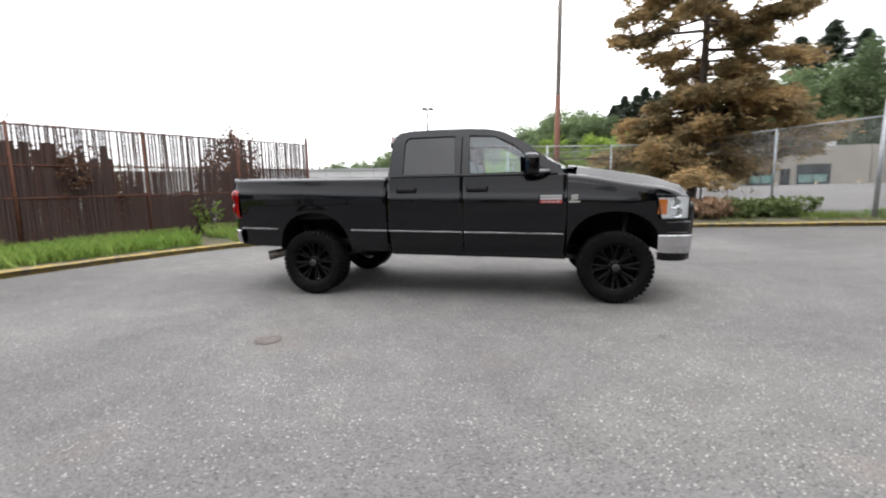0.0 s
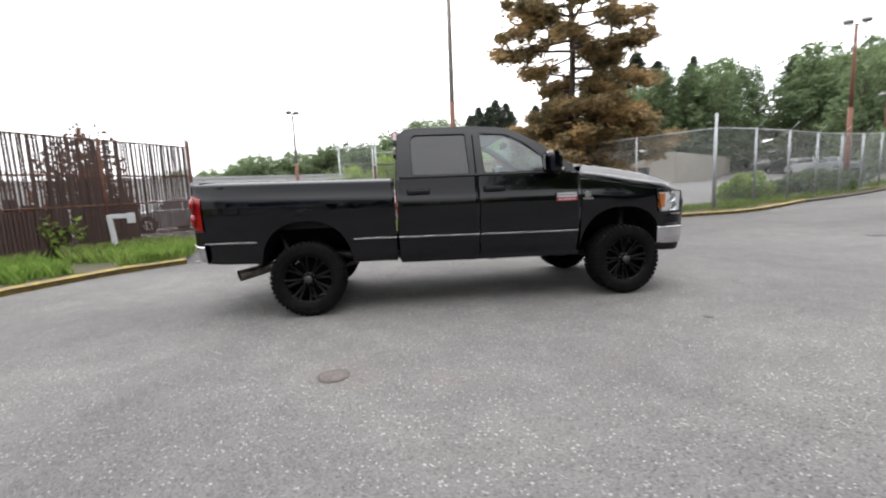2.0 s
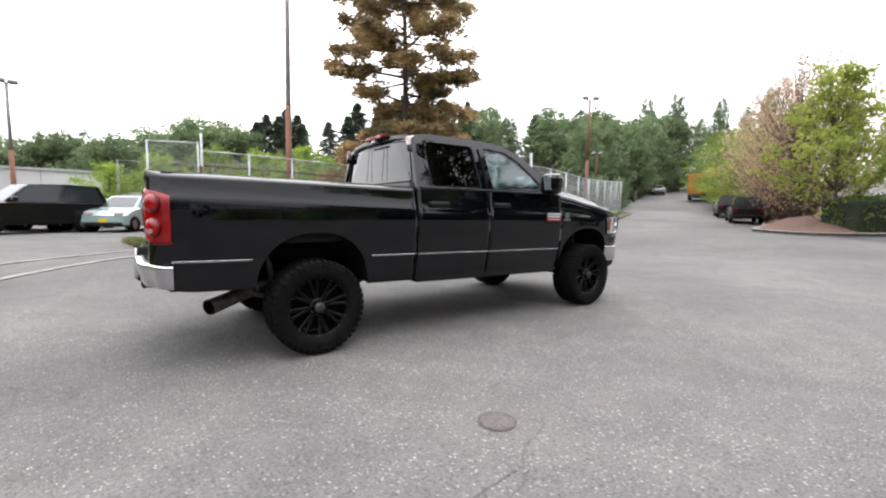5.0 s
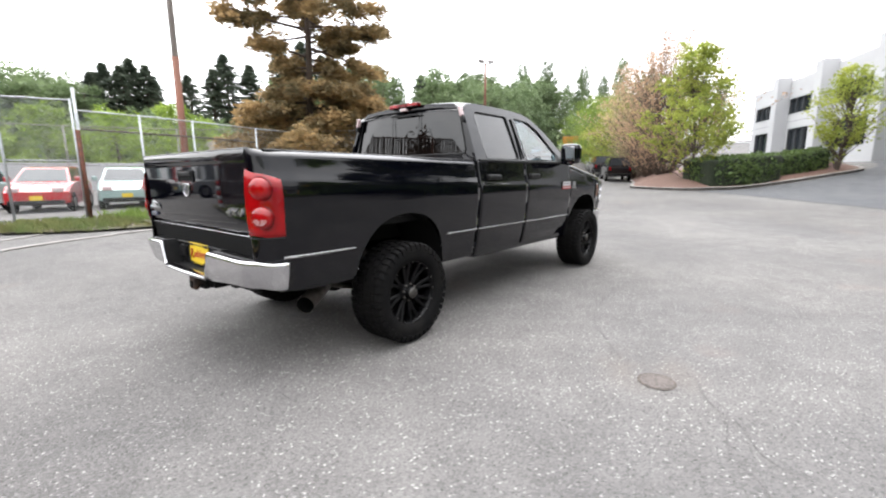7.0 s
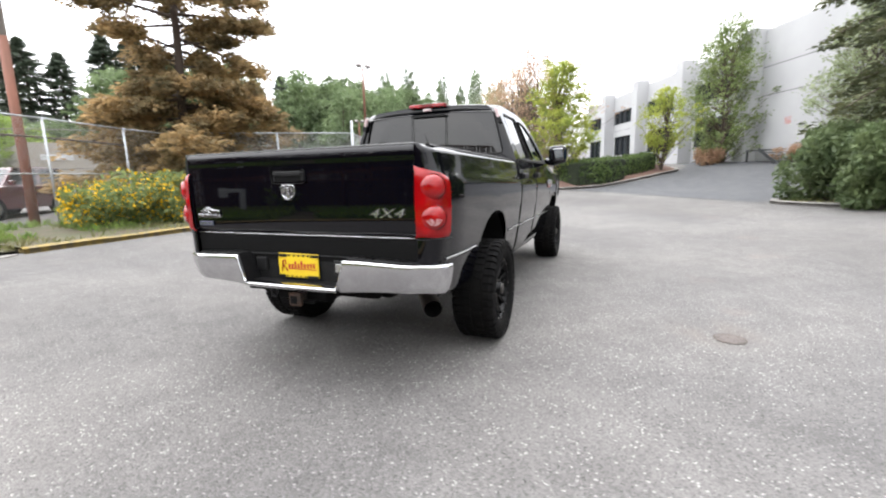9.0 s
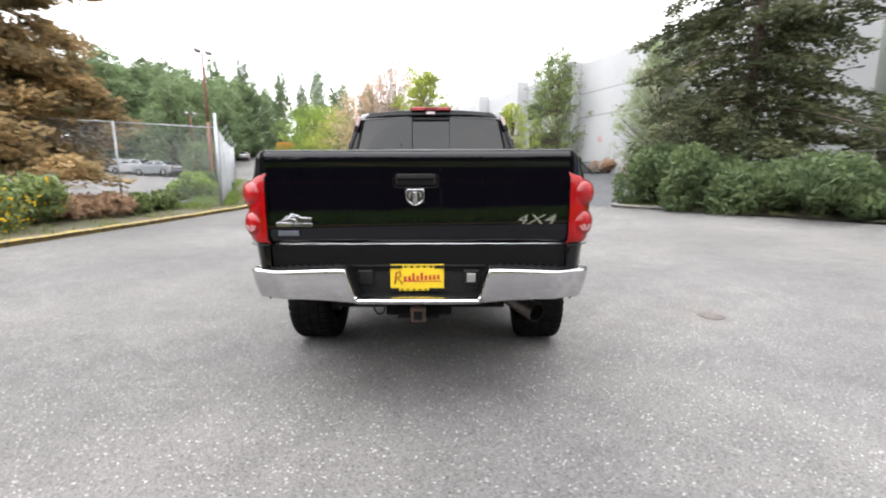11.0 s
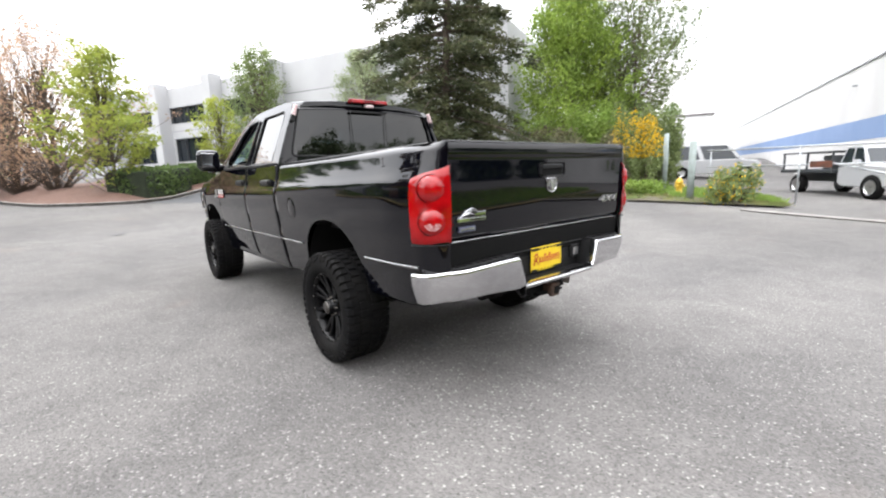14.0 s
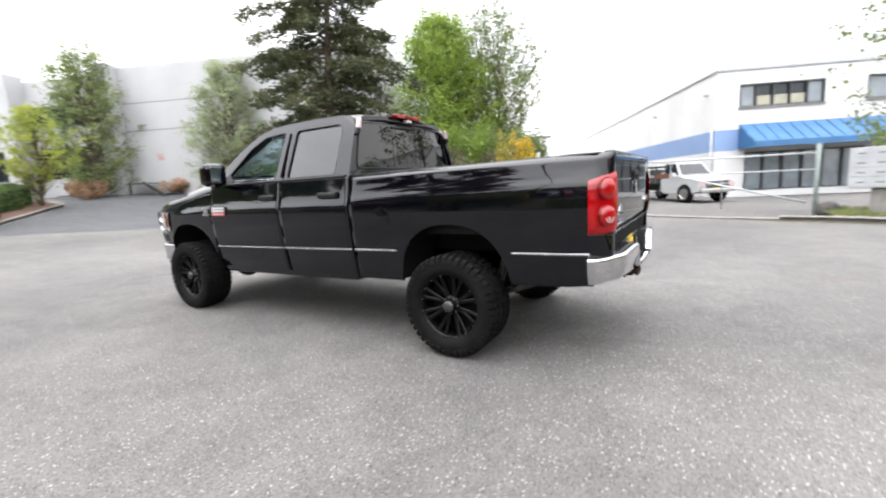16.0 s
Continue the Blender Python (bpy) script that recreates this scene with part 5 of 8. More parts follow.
part("canopy", sheet([[(x, y, z) for x in np.linspace(W1 - 15, W1 - 1.0, 2)] for y, z in ((0.01, 3.3), (1.3, 2.45), (1.3, 2.2))], smooth=False), BLUE_METAL, awn)
part("canopy_end", plate_with_holes([(0.01, 3.3), (1.3, 2.45), (1.3, 2.2), (0.01, 2.2)], [], lambda u, v: (W1 - 1.0, u, v)), BLUE_METAL, awn)
for k in range(28):
    part("seam", boxed(-0.015, 0.015, 0, 1.545, 0.0, 0.03), BLUE_METAL, awn, m=pose(W1 - 1.05 - 0.5 * k, 0.012, 3.303, -33.4, 0, 0))
for k in range(2):
    part("wall_lamp", boxed(W1, W1 + 0.2, -0.9 - 7 * k, -0.8 - 7 * k, 4.75, 4.85, 0.02), GREY_METAL, white)
part("downpipe", tubed([(W1 + 0.06, -0.2, 0.1), (W1 + 0.06, -0.2, 3.2)], 0.04, 8), WHITE_METAL, white)
part("roof_vent", boxed(W1 - 1.3, W1 - 0.9, -1.5, -1.1, H + 0.08, H + 0.35, 0.03), FRAME_DARK, white)
part("roof_vent", boxed(W1 - 2.2, W1 - 1.7, -14.5, -14.0, H + 0.08, H + 0.4, 0.03), FRAME_DARK, white)

# Tan industrial building past the fenced lot.
tan = thing("industrial_building", frame_of(27, 32, -1, 39.8, 1.3), "low tan industrial building with signboard windows", "building")
TL, TH = 13.0, 2.95
tholes = [(2.2, 4.3, 0.1, 1.65), (5.6, 7.5, 0.1, 1.6), (4.65, 5.3, 0.05, 1.35)]
part("wall", pierced(0, TL, -1.2, TH, 0, 0.3, tholes), WALL_TAN, tan)
part("wall", boxed(0.25, 16.1, 0, 0.3, -1.2, TH), WALL_TAN, tan, m=pose(0, 0, 0, 0, 0, -128.2))
part("wall", boxed(TL - 0.3, TL, -14, -0.3, -1.2, TH), WALL_TAN, tan)
part("wall", boxed(-10.9, TL - 0.3, -14, -13.7, -1.2, TH), WALL_TAN, tan)
part("roof", boxed(0.3, TL - 0.3, -13.7, -0.3, TH - 0.4, TH - 0.25), ROOF_DARK, tan)
part("roof", plate_with_holes([(0.298, -0.3), (0.298, -13.7), (-9.9, -13.7), (-9.5, -12.6)], [], lambda u, v: (u, v, TH - 0.25)), ROOF_DARK, tan)
part("roof_unit", boxed(1.4, 3.6, -4.5, -2.5, TH - 0.25, TH + 0.5, 0.05), WHITE_METAL, tan)
TEAL = mat("teal_sign_board", (0.039, 0.169, 0.143), 0.5, color2=(0.195, 0.273, 0.26), scale=3)
for k, (a, b, c, d) in enumerate(tholes):
    w = window_unit(tan, a, b, c, d, 0, 2, 0.15)
    if k < 2:
        part("sign_board", boxed(a + 0.2, b - 0.2, -0.06, -0.04, c + 0.15, c + 0.75), TEAL, w, "teal sign board with bars")
part("fascia_sign", boxed(10.6, 12.4, 0.002, 0.06, 1.75, 2.15), WHITE_METAL, tan, "white fascia board")
for k in range(6):
    bo = thing("bollard", tan.matrix_basis @ pose(1.0 + 2.4 * k, 1.6, 0.0), "small yellow and white bollard before the tan building", "bollard", "bollards before the building")
    part("shaft", lathe([(0.07, -0.3), (0.07, 0.30), (0.04, 0.34), (0.0001, 0.34)], 12, "z"), HYDRANT, bo)
    part("band", lathe([(0.072, 0.1), (0.073, 0.1), (0.073, 0.22), (0.072, 0.22)], 12, "z"), WHITE_METAL, bo)
tagged(part("wall_lot", boxed(13.1, 30.0, -0.3, 0, -1.4, 0.95, 0.02), WALL_GREY, m=tan.matrix_basis), "low pale grey wall behind the car lot", "wall", kind="structure")
# Long white store behind the car lot.
store = thing("store_building", frame_of(-4, 48.7, -75, 29.6, 0.1), "long low white store behind the car lot", "building")
SL, SH = math.hypot(71, 19.1), 4.3
sh = [(5 + 9 * k, 6.1 + 9 * k, 0.9, 2.6) for k in range(7)]
part("wall", pierced(0, SL, -0.8, SH - 0.2, 0, 0.3, sh), WALL_WHITE, store)
part("wall", boxed(0, 0.3, -12, -0.3, -0.8, SH - 0.2), WALL_WHITE, store)
part("roof", boxed(-0.1, SL, -12, 0.15, SH - 0.2, SH), WALL_GREY, store)
for a, b, c, d in sh:
    window_unit(store, a, b, c, d, 0, 1, 0.15)
for k in range(24):
    part("panel_joint", boxed(2.9 * k + 1.5, 2.9 * k + 1.54, 0.001, 0.006, -0.5, SH - 0.2), JOINT, store)
# Far end of the road: brown wall, grass bank, pale rail.
bw = thing("brown_wall", frame_of(52, 27.6, 68, 35.8, 0.0), "brown timber wall beside the far road", "wall")
for k in range(8):
    part("panel", boxed(2.25 * k, 2.25 * k + 2.2, 0, 0.15, 1.6 + 0.17 * k, 4.0 + 0.17 * k, 0.02), SLAT, bw)
bm = bmesh.new()
sheet([[(lambda p: (p[0], p[1], rise(*p) + 0.06 + z))((98 + 3 * i + dx, 56 - 7 * i + 0.4 * dx)) for dx, z in ((0, 0), (5, 1.0), (12, 2.4), (22, 3.4))] for i in range(5)], bm)
tagged(part("verge", flip_to(bm, (0, 0, 1)), TURF), "grass bank closing the far end of the road", "verge", kind="structure")
rail = thing("guard_rail", pose(0, 0, 0), "pale guard rail at the far end of the road", "guard rail")
for i in range(7):
    a, b = (97 + 3 * i, 55 - 7 * i), (100 + 3 * i, 48 - 7 * i)
    part("rail", tubed([(*a, rise(*a) + 0.75), (*b, rise(*b) + 0.75)], 0.16, 6), WHITE_METAL, rail)
    part("post", boxed(a[0] - 0.08, a[0] + 0.08, a[1] - 0.08, a[1] + 0.08, rise(*a), rise(*a) + 0.75), WHITE_METAL, rail)

# ---- parked vehicles ----


def wheel_simple(parent, x, y, r, w=0.2):
    wh = new("wheel")
    wh.parent = parent
    s = 1 if y > 0 else -1
    part("tyre", lathe([(r * 0.62, -w / 2), (r * 0.95, -w / 2), (r, -w / 3), (r, w / 3), (r * 0.95, w / 2), (r * 0.62, w / 2)], 24), RUBBER, wh, m=pose(x, y, r))
    bm = lathe([(r * 0.62, -w / 2), (r * 0.6, s * w * 0.42), (r * 0.5, s * w * 0.38), (0.02, s * w * 0.42)], 24)
    part("rim", bm, CHROME_WORN, wh, m=pose(x, y, r))


def car(name, m, label, category, body, cabin, width, wheels, r, paint, glass_mat=None, extras=()):
    """A vehicle: lower body and cabin lofted from side profiles (x, z), with windows, wheels and lamps."""
    c = thing(name, m, label, category)
    hw = width / 2

    def loft(profile, half, inset, nm, material, parent):
        bm = bmesh.new()
        n = len(profile)
        cx = sum(p[0] for p in profile) / n
        cz = sum(p[1] for p in profile) / n
        ring = lambda y, k: [bm.verts.new((cx + (x - cx) * k, y, cz + (z - cz) * k)) for x, z in profile]
        rings = [ring(-half + inset * 0.0, 0.93), ring(-half + 0.07, 1.0), ring(half - 0.07, 1.0), ring(half, 0.93)]
        for a, b in zip(rings, rings[1:]):
            for i in range(n):
                bm.faces.new((a[i], a[(i + 1) % n], b[(i + 1) % n], b[i]))
        bm.faces.new(rings[0][::-1])
        bm.faces.new(rings[-1])
        bmesh.ops.recalc_face_normals(bm, faces=bm.faces)
        return part(nm, bm, material, parent)

    loft(body, hw, 0, "body", paint, c)
    # Cabin narrows towards the roof.
    z0, z1 = min(p[1] for p in cabin), max(p[1] for p in cabin)
    bm = bmesh.new()
    half = lambda z: hw - 0.06 - 0.2 * (z - z0) / (z1 - z0)
    L = [bm.verts.new((x, -half(z), z)) for x, z in cabin]
    R = [bm.verts.new((x, half(z), z)) for x, z in cabin]
    for i in range(len(cabin) - 1):
        bm.faces.new((L[i], L[i + 1], R[i + 1], R[i]))
    bm.faces.new(L[::-1])
    bm.faces.new(R)
    bmesh.ops.recalc_face_normals(bm, faces=bm.faces)
    part("cabin", bm, paint, c)
    g = glass_mat or WINDOW_DARK
    x0b, x0t, x1t, x1b = cabin[0][0], cabin[1][0], cabin[-2][0], cabin[-1][0]
    for s in (-1, 1):
        for a, b in ((0.06, 0.47), (0.53, 0.94)):
            lo, hi = z0 + 0.06, z1 - 0.08
            def px(u, z):
                v = (z - z0) / (z1 - z0)
                l, rr = x0b + (x0t - x0b) * v, x1b + (x1t - x1b) * v
                return l + (rr - l) * u
            bm = bmesh.new()
            vs = [bm.verts.new((px(u, z), s * (half(z) + 0.006), z)) for u, z in ((a, lo), (b, lo), (b, hi), (a, hi))]
            bm.faces.new(vs)
            part("side_window", bm, g, c)
    for (xa, za), (xb, zb) in ((cabin[0], cabin[1]), (cabin[-1], cabin[-2])):
        d = 0.012 if xa < xb else -0.012
        bm = bmesh.new()
        q = [(0.1, 0.9), (0.9, 0.9)]
        vs = []
        for u, sgn in ((0.1, -1), (0.1, 1), (0.9, 1), (0.9, -1)):
            x, z = xa + (xb - xa) * u, za + (zb - za) * u
            vs.append(bm.verts.new((x - d, sgn * (half(z) - 0.08), z + 0.008)))
        bm.faces.new(vs)
        part("windscreen", bm, g, c)
    for x in wheels:
        for s in (-1, 1):
            # Black disc on the solid flank, painting the arch's shaded hollow.
            part("wheel_arch", lathe([(r * 1.12, s * (hw - 0.12)), (r * 1.12, s * (hw + 0.004)), (0.0, s * (hw + 0.003))], 24), LINER, c, m=pose(x, 0, r))
            wheel_simple(c, x, s * (hw - 0.07), r)
    xf, xr = max(p[0] for p in body), min(p[0] for p in body)
    zm = (min(p[1] for p in body) + max(p[1] for p in body)) / 2
    for s in (-1, 1):
        part("headlight", boxed(xf - 0.22, xf - 0.0, s * (hw - 0.28) - 0.14, s * (hw - 0.28) + 0.14, zm + 0.05, zm + 0.2, 0.03), CLEAR_LENS, c)
        part("tail_lamp", boxed(xr - 0.0, xr + 0.12, s * (hw - 0.2) - 0.08, s * (hw - 0.2) + 0.08, zm + 0.05, zm + 0.3, 0.02), RED_LENS, c)
        part("door_mirror", boxed(cabin[-1][0] - 0.35, cabin[-1][0] - 0.2, s * (hw + 0.08) - 0.08, s * (hw + 0.08) + 0.08, z0 + 0.05, z0 + 0.22, 0.03), paint, c)
    part("front_plate", boxed(xf + 0.002, xf + 0.015, -0.16, 0.16, zm - 0.2, zm - 0.06), YELLOW_PLATE, c)
    part("front_bumper", boxed(xf - 0.12, xf + 0.05, -hw + 0.12, hw - 0.12, zm - 0.34, zm - 0.2, 0.03), PLASTIC, c)
    part("rear_bumper", boxed(xr - 0.05, xr + 0.12, -hw + 0.12, hw - 0.12, zm - 0.34, zm - 0.18, 0.03), CHROME_WORN if category != "car" else PLASTIC, c)
    return c


HATCH = ([(-1.78, 0.35), (-1.8, 0.75), (-1.7, 0.95), (0.8, 0.98), (1.45, 0.85), (1.76, 0.66), (1.78, 0.3), (1.5, 0.22), (-1.5, 0.22)], [(-1.68, 0.93), (-1.35, 1.45), (-0.6, 1.51), (0.25, 1.45), (1.0, 0.94)])
SEDAN = ([(-2.2, 0.35), (-2.25, 0.8), (-2.1, 0.98), (-1.2, 1.0), (1.1, 0.98), (2.0, 0.85), (2.25, 0.6), (2.25, 0.3), (2.0, 0.22), (-2.0, 0.22)], [(-1.75, 0.96), (-1.0, 1.42), (-0.3, 1.46), (0.35, 1.42), (1.2, 0.96)])
SUV = ([(-2.3, 0.45), (-2.32, 0.95), (-2.25, 1.12), (0.95, 1.14), (2.05, 1.05), (2.3, 0.85), (2.3, 0.42), (2.0, 0.32), (-2.0, 0.32)], [(-2.25, 1.1), (-2.0, 1.78), (-1.0, 1.83), (0.2, 1.78), (1.0, 1.1)])
VAN = ([(-2.7, 0.45), (-2.75, 1.0), (-2.72, 1.15), (1.4, 1.15), (2.3, 1.05), (2.5, 0.8), (2.5, 0.42), (2.2, 0.32), (-2.4, 0.32)], [(-2.72, 1.12), (-2.6, 2.05), (-1.0, 2.1), (0.8, 2.05), (1.6, 1.12)])

WAY = math.degrees(math.atan2(1.06, 2.55))
car("parked_suv", pose(*on(34.6, 8.6), 0, 0, WAY + 4), "black pickup-style vehicle parked along the island", "car", *SUV, 1.85, (-1.4, 1.45), 0.38, CAR_BLACK)
car("parked_suv", pose(*on(39.8, 11.6), 0, 0, WAY + 4), "dark estate car parked along the island", "car", *SUV, 1.85, (-1.4, 1.45), 0.38, CAR_BLACK)
car("parked_car", pose(*on(46.5, 14.6), 0, 0, WAY + 2), "small white car parked along the road", "car", *SEDAN, 1.75, (-1.35, 1.4), 0.32, CAR_WHITE)
car("parked_car", pose(*on(70, 34), 0, 0, WAY), "white car far up the road", "car", *SEDAN, 1.8, (-1.35, 1.4), 0.32, CAR_WHITE)
# Car lot behind the gate.
for k, (x, y, a, kind, paint, lab, cat) in enumerate((
    (-1.5, 18.3, -120, HATCH, CAR_MINT, "small mint-green hatchback in the car lot", "car"),
    (0.75, 17.2, -112, HATCH, CAR_RED, "small red hatchback in the car lot", "car"),
    (2.9, 16.9, -105, HATCH, CAR_MINT, "small pale hatchback in the car lot", "car"),
    (5.6, 18.9, -152, SUV, CAR_MAROON, "maroon off-road car in the car lot", "car"),
    (-3.9, 20.6, -125, SEDAN, CAR_MAROON, "dark red car in the car lot", "car"),
    (-4.6, 17.6, -150, SUV, CAR_BLACK, "black family car in the car lot", "car"),
    (-6.6, 20.4, -148, HATCH, CAR_MINT, "pale green hatchback in the car lot", "car"),
    (-8.3, 22.9, -147, HATCH, CAR_RED, "red hatchback in the car lot", "car"),
    (-10.0, 25.3, -146, SEDAN, CAR_GREY, "silver car in the car lot", "car"),
    (-11.8, 27.8, -146, SEDAN, CAR_WHITE, "white car in the car lot", "car"),
    (-13.6, 30.4, -146, SEDAN, CAR_BLACK, "dark car in the car lot", "car"),
    (-9.6, 15.8, -120, SEDAN, CAR_GREY, "silver car behind the slatted fence", "car"),
)):
    car("parked_car", pose(*on(x, y), 0, 0, a), lab, cat, *kind, 1.66 if kind is HATCH else 1.8, (-1.15, 1.2) if kind is HATCH else (-1.4, 1.42), 0.3 if kind is HATCH else 0.36, paint)
for x, y, paint, lab in ((41.0, 34.4, CAR_BLACK, "dark car far across the fenced lot"), (40.4, 31.4, CAR_WHITE, "white car far across the fenced lot"), (39.8, 28.6, CAR_GREY, "silver car far across the fenced lot")):
    car("parked_car", pose(*on(x, y), 0, 0, 80), lab, "car", *SEDAN, 1.8, (-1.35, 1.4), 0.32, paint)
# Orange box truck on the road.
bt = thing("box_truck", pose(*on(58.5, 22.6), 0, 0, WAY), "orange box truck parked by the road", "truck")
part("cargo_box", boxed(-2.6, 2.0, -1.15, 1.15, 0.8, 3.3, 0.04), ORANGE, bt)
part("cab", boxed(2.05, 3.6, -1.0, 1.0, 0.5, 2.3, 0.15), CAR_WHITE, bt)
part("rear_step", boxed(-2.8, -2.6, -1.1, 1.1, 0.5, 0.75, 0.02), FRAME_DARK, bt)
part("chassis", boxed(-2.5, 3.4, -0.5, 0.5, 0.45, 0.79), FRAME_DARK, bt)
for x in (-1.6, 2.8):
    for y in (-0.95, 0.95):
        wheel_simple(bt, x, y, 0.42, 0.25)
# White flatbed pickup and van in the warehouse yard.
fb = car("flatbed_truck", pose(*on(-0.55, -18.1), 0, 0, 134) @ Matrix.Scale(0.93, 4), "white flatbed work truck with a dark rack", "truck", [(-0.2, 0.5), (-0.2, 1.05), (0.9, 1.15), (1.9, 1.08), (2.15, 0.9), (2.15, 0.45), (1.8, 0.38), (0.0, 0.38)], [(-0.2, 1.1), (-0.12, 1.75), (0.2, 1.8), (0.55, 1.75), (1.05, 1.12)], 1.85, (1.35,), 0.38, CAR_WHITE)
part("grille", boxed(2.13, 2.19, -0.55, 0.55, 0.62, 0.92, 0.03), FRAME_DARK, fb, "dark grille")
part("grille_bar", boxed(2.185, 2.2, -0.52, 0.52, 0.74, 0.80, 0.005), CHROME_WORN, fb)
part("front_bumper", boxed(2.14, 2.28, -0.88, 0.88, 0.42, 0.58, 0.03), CHROME_WORN, fb, "dull chrome bumper")
for y in (-0.72, 0.72):
    part("headlight", boxed(2.12, 2.19, y - 0.14, y + 0.14, 0.66, 0.88, 0.02), CLEAR_LENS, fb)
part("load_box", boxed(-0.95, -0.4, -0.9, 0.9, 0.98, 1.5, 0.03), FRAME_DARK, fb)
part("flat_bed", boxed(-3.2, -0.3, -1.0, 1.0, 0.85, 0.98, 0.02), FRAME_DARK, fb)
part("chassis", boxed(-3.0, -0.2, -0.4, 0.4, 0.5, 0.85), FRAME_DARK, fb)
for x in (-3.1, -1.7, -0.4):
    for y in (-0.95, 0.95):
        part("rack_post", boxed(x - 0.03, x + 0.03, y - 0.03, y + 0.03, 0.97, 1.6), FRAME_DARK, fb)
part("rack_top", boxed(-3.15, -0.35, -1.0, 1.0, 1.6, 1.66, 0.01), FRAME_DARK, fb)
for y in (-0.85, 0.85):
    wheel_simple(fb, -2.2, y, 0.38, 0.25)
van = car("delivery_van", pose(*on(8.0, -29.0), 0, 0, 205), "white delivery van in the warehouse yard", "van", *VAN, 1.95, (-1.7, 1.7), 0.36, CAR_WHITE)
store2 = thing("storage_shed", pose(*on(22, -52.0), 0, 0, 113), "far white storage shed beside the warehouse", "building")
part("wall", boxed(-9, 9, -5, 5, 0, 4.2, 0.02), WALL_WHITE, store2)
part("roof", boxed(-9.1, 9.1, -5.1, 5.1, 4.2, 4.4, 0.02), ROOF_DARK, store2)

# ---- things by the gate and the verge ----
hy = thing("fire_hydrant", pose(*on(3.62, -13.6)), "small yellow fire hydrant in the grass", "hydrant")
part("barrel", lathe([(0.0, 0.0), (0.15, 0.0), (0.15, 0.05), (0.1, 0.06), (0.1, 0.45), (0.13, 0.47), (0.13, 0.5), (0.09, 0.6), (0.03, 0.66), (0.0, 0.68)], 20, "z"), HYDRANT, hy)
for a in (0, 120, 240):
    part("outlet", lathe([(0.0, 0.17), (0.055, 0.17), (0.055, 0.06)], 14), HYDRANT, hy, m=pose(0, 0, 0.38, 0, 0, a))
ws = thing("marker_sign", pose(*on(8.0, -13.25), 0, 0, 125), "small white marker sign on a stake", "sign")
part("board", boxed(-0.17, 0.17, -0.01, 0.01, 0.35, 0.95, 0.005), WHITE_METAL, ws)
part("stake", boxed(-0.03, 0.03, -0.04, -0.011, -0.1, 0.9), BARK, ws)
part("mark", boxed(-0.04, 0.04, 0.011, 0.013, 0.6, 0.72), SLATE, ws)
wire_fence([(5.1, -15.7), (7.9, -14.8), (10.7, -13.9), (13.2, -13.1)], 1.72, "low dull chain-link fence in the undergrowth", 0.022, 0.10, material=POLE_GREY, wire=0.0014)
for x, y, h in ((5.0, -15.6, 2.25), (2.83, -12.5, 1.85)):
    tagged(part("fence_post", tubed([(*on(x, y, -0.1),), (*on(x, y, h),)], 0.09 if h > 2 else 0.1, 14), POST_GREEN), "stout weathered grey-green gate post", "post")
gate = thing("bar_gate", pose(0, 0, 0), "open galvanised bar gate across the yard entrance", "gate")
GA, GB = Vector(on(-3.95, -10.85)), Vector(on(2.6, -13.0))
part("rail", tubed([GA + Vector((0, 0, 1.62)), GB + Vector((0, 0, 1.55))], 0.025, 8), GALV, gate)
part("rail", tubed([GA + Vector((0, 0, 1.2)), GB + Vector((0, 0, 1.05))], 0.02, 8), GALV, gate)
part("brace", tubed([GA + Vector((0.1, 0, 0.35)), GA.lerp(GB, 0.55) + Vector((0, 0, 1.2))], 0.025, 8), GALV, gate)
for u in (0.3, 0.62, 0.98):
    p = GA.lerp(GB, u)
    part("upright", tubed([p + Vector((0, 0, 0.1)), p + Vector((0, 0, 1.6))], 0.02, 8), GALV, gate)
part("sign", boxed(-0.24, 0.24, -0.01, 0.01, -0.08, 0.08), RUST_POST, gate, "dull red warning board", m=pose(*(GA.lerp(GB, 0.55) + Vector((0, 0.03, 1.12))), 0, 0, -18))
tagged(part("gate_post", tubed([on(-4.02, -10.88, -0.1), on(-4.02, -10.88, 1.85)], 0.052, 14), POST_GREEN), "stout galvanised post holding the bar gate", "post")
mb = thing("mailbox_cluster", pose(*on(-5.05, -10.05), 0, 0, -28), "pale grey mailbox cluster on a concrete pedestal", "mailbox")
part("pedestal", boxed(-0.15, 0.15, -0.15, 0.15, -0.1, 0.72, 0.02), CONCRETE, mb)
part("cabinet", boxed(-0.55, 0.55, -0.25, 0.25, 0.72, 1.65, 0.015), GREY_METAL, mb)
for i in range(3):
    for j in range(4):
        part("box_door", boxed(-0.52 + 0.35 * i, -0.2 + 0.35 * i, 0.251, 0.259, 0.76 + 0.22 * j, 0.95 + 0.22 * j, 0.003), GREY_METAL, mb)
        part("name_bar", boxed(-0.45 + 0.35 * i, -0.3 + 0.35 * i, 0.26, 0.263, 0.84 + 0.22 * j, 0.87 + 0.22 * j), JOINT, mb)
st = thing("boulder", pose(*on(-4.3, -11.0)), "dark rounded boulder by the gate", "rock")
bm = bmesh.new()
bmesh.ops.create_icosphere(bm, subdivisions=3, radius=0.28)
for v in bm.verts:
    v.co *= 1 + 0.2 * noise.noise(v.co * 3)
    v.co.z = v.co.z * 0.8 + 0.14
part("stone", bm, mat("dark_stone", (0.04, 0.038, 0.036), 0.9, color2=(0.062, 0.057, 0.052), scale=5, bump=0.6), st, smooth=True)

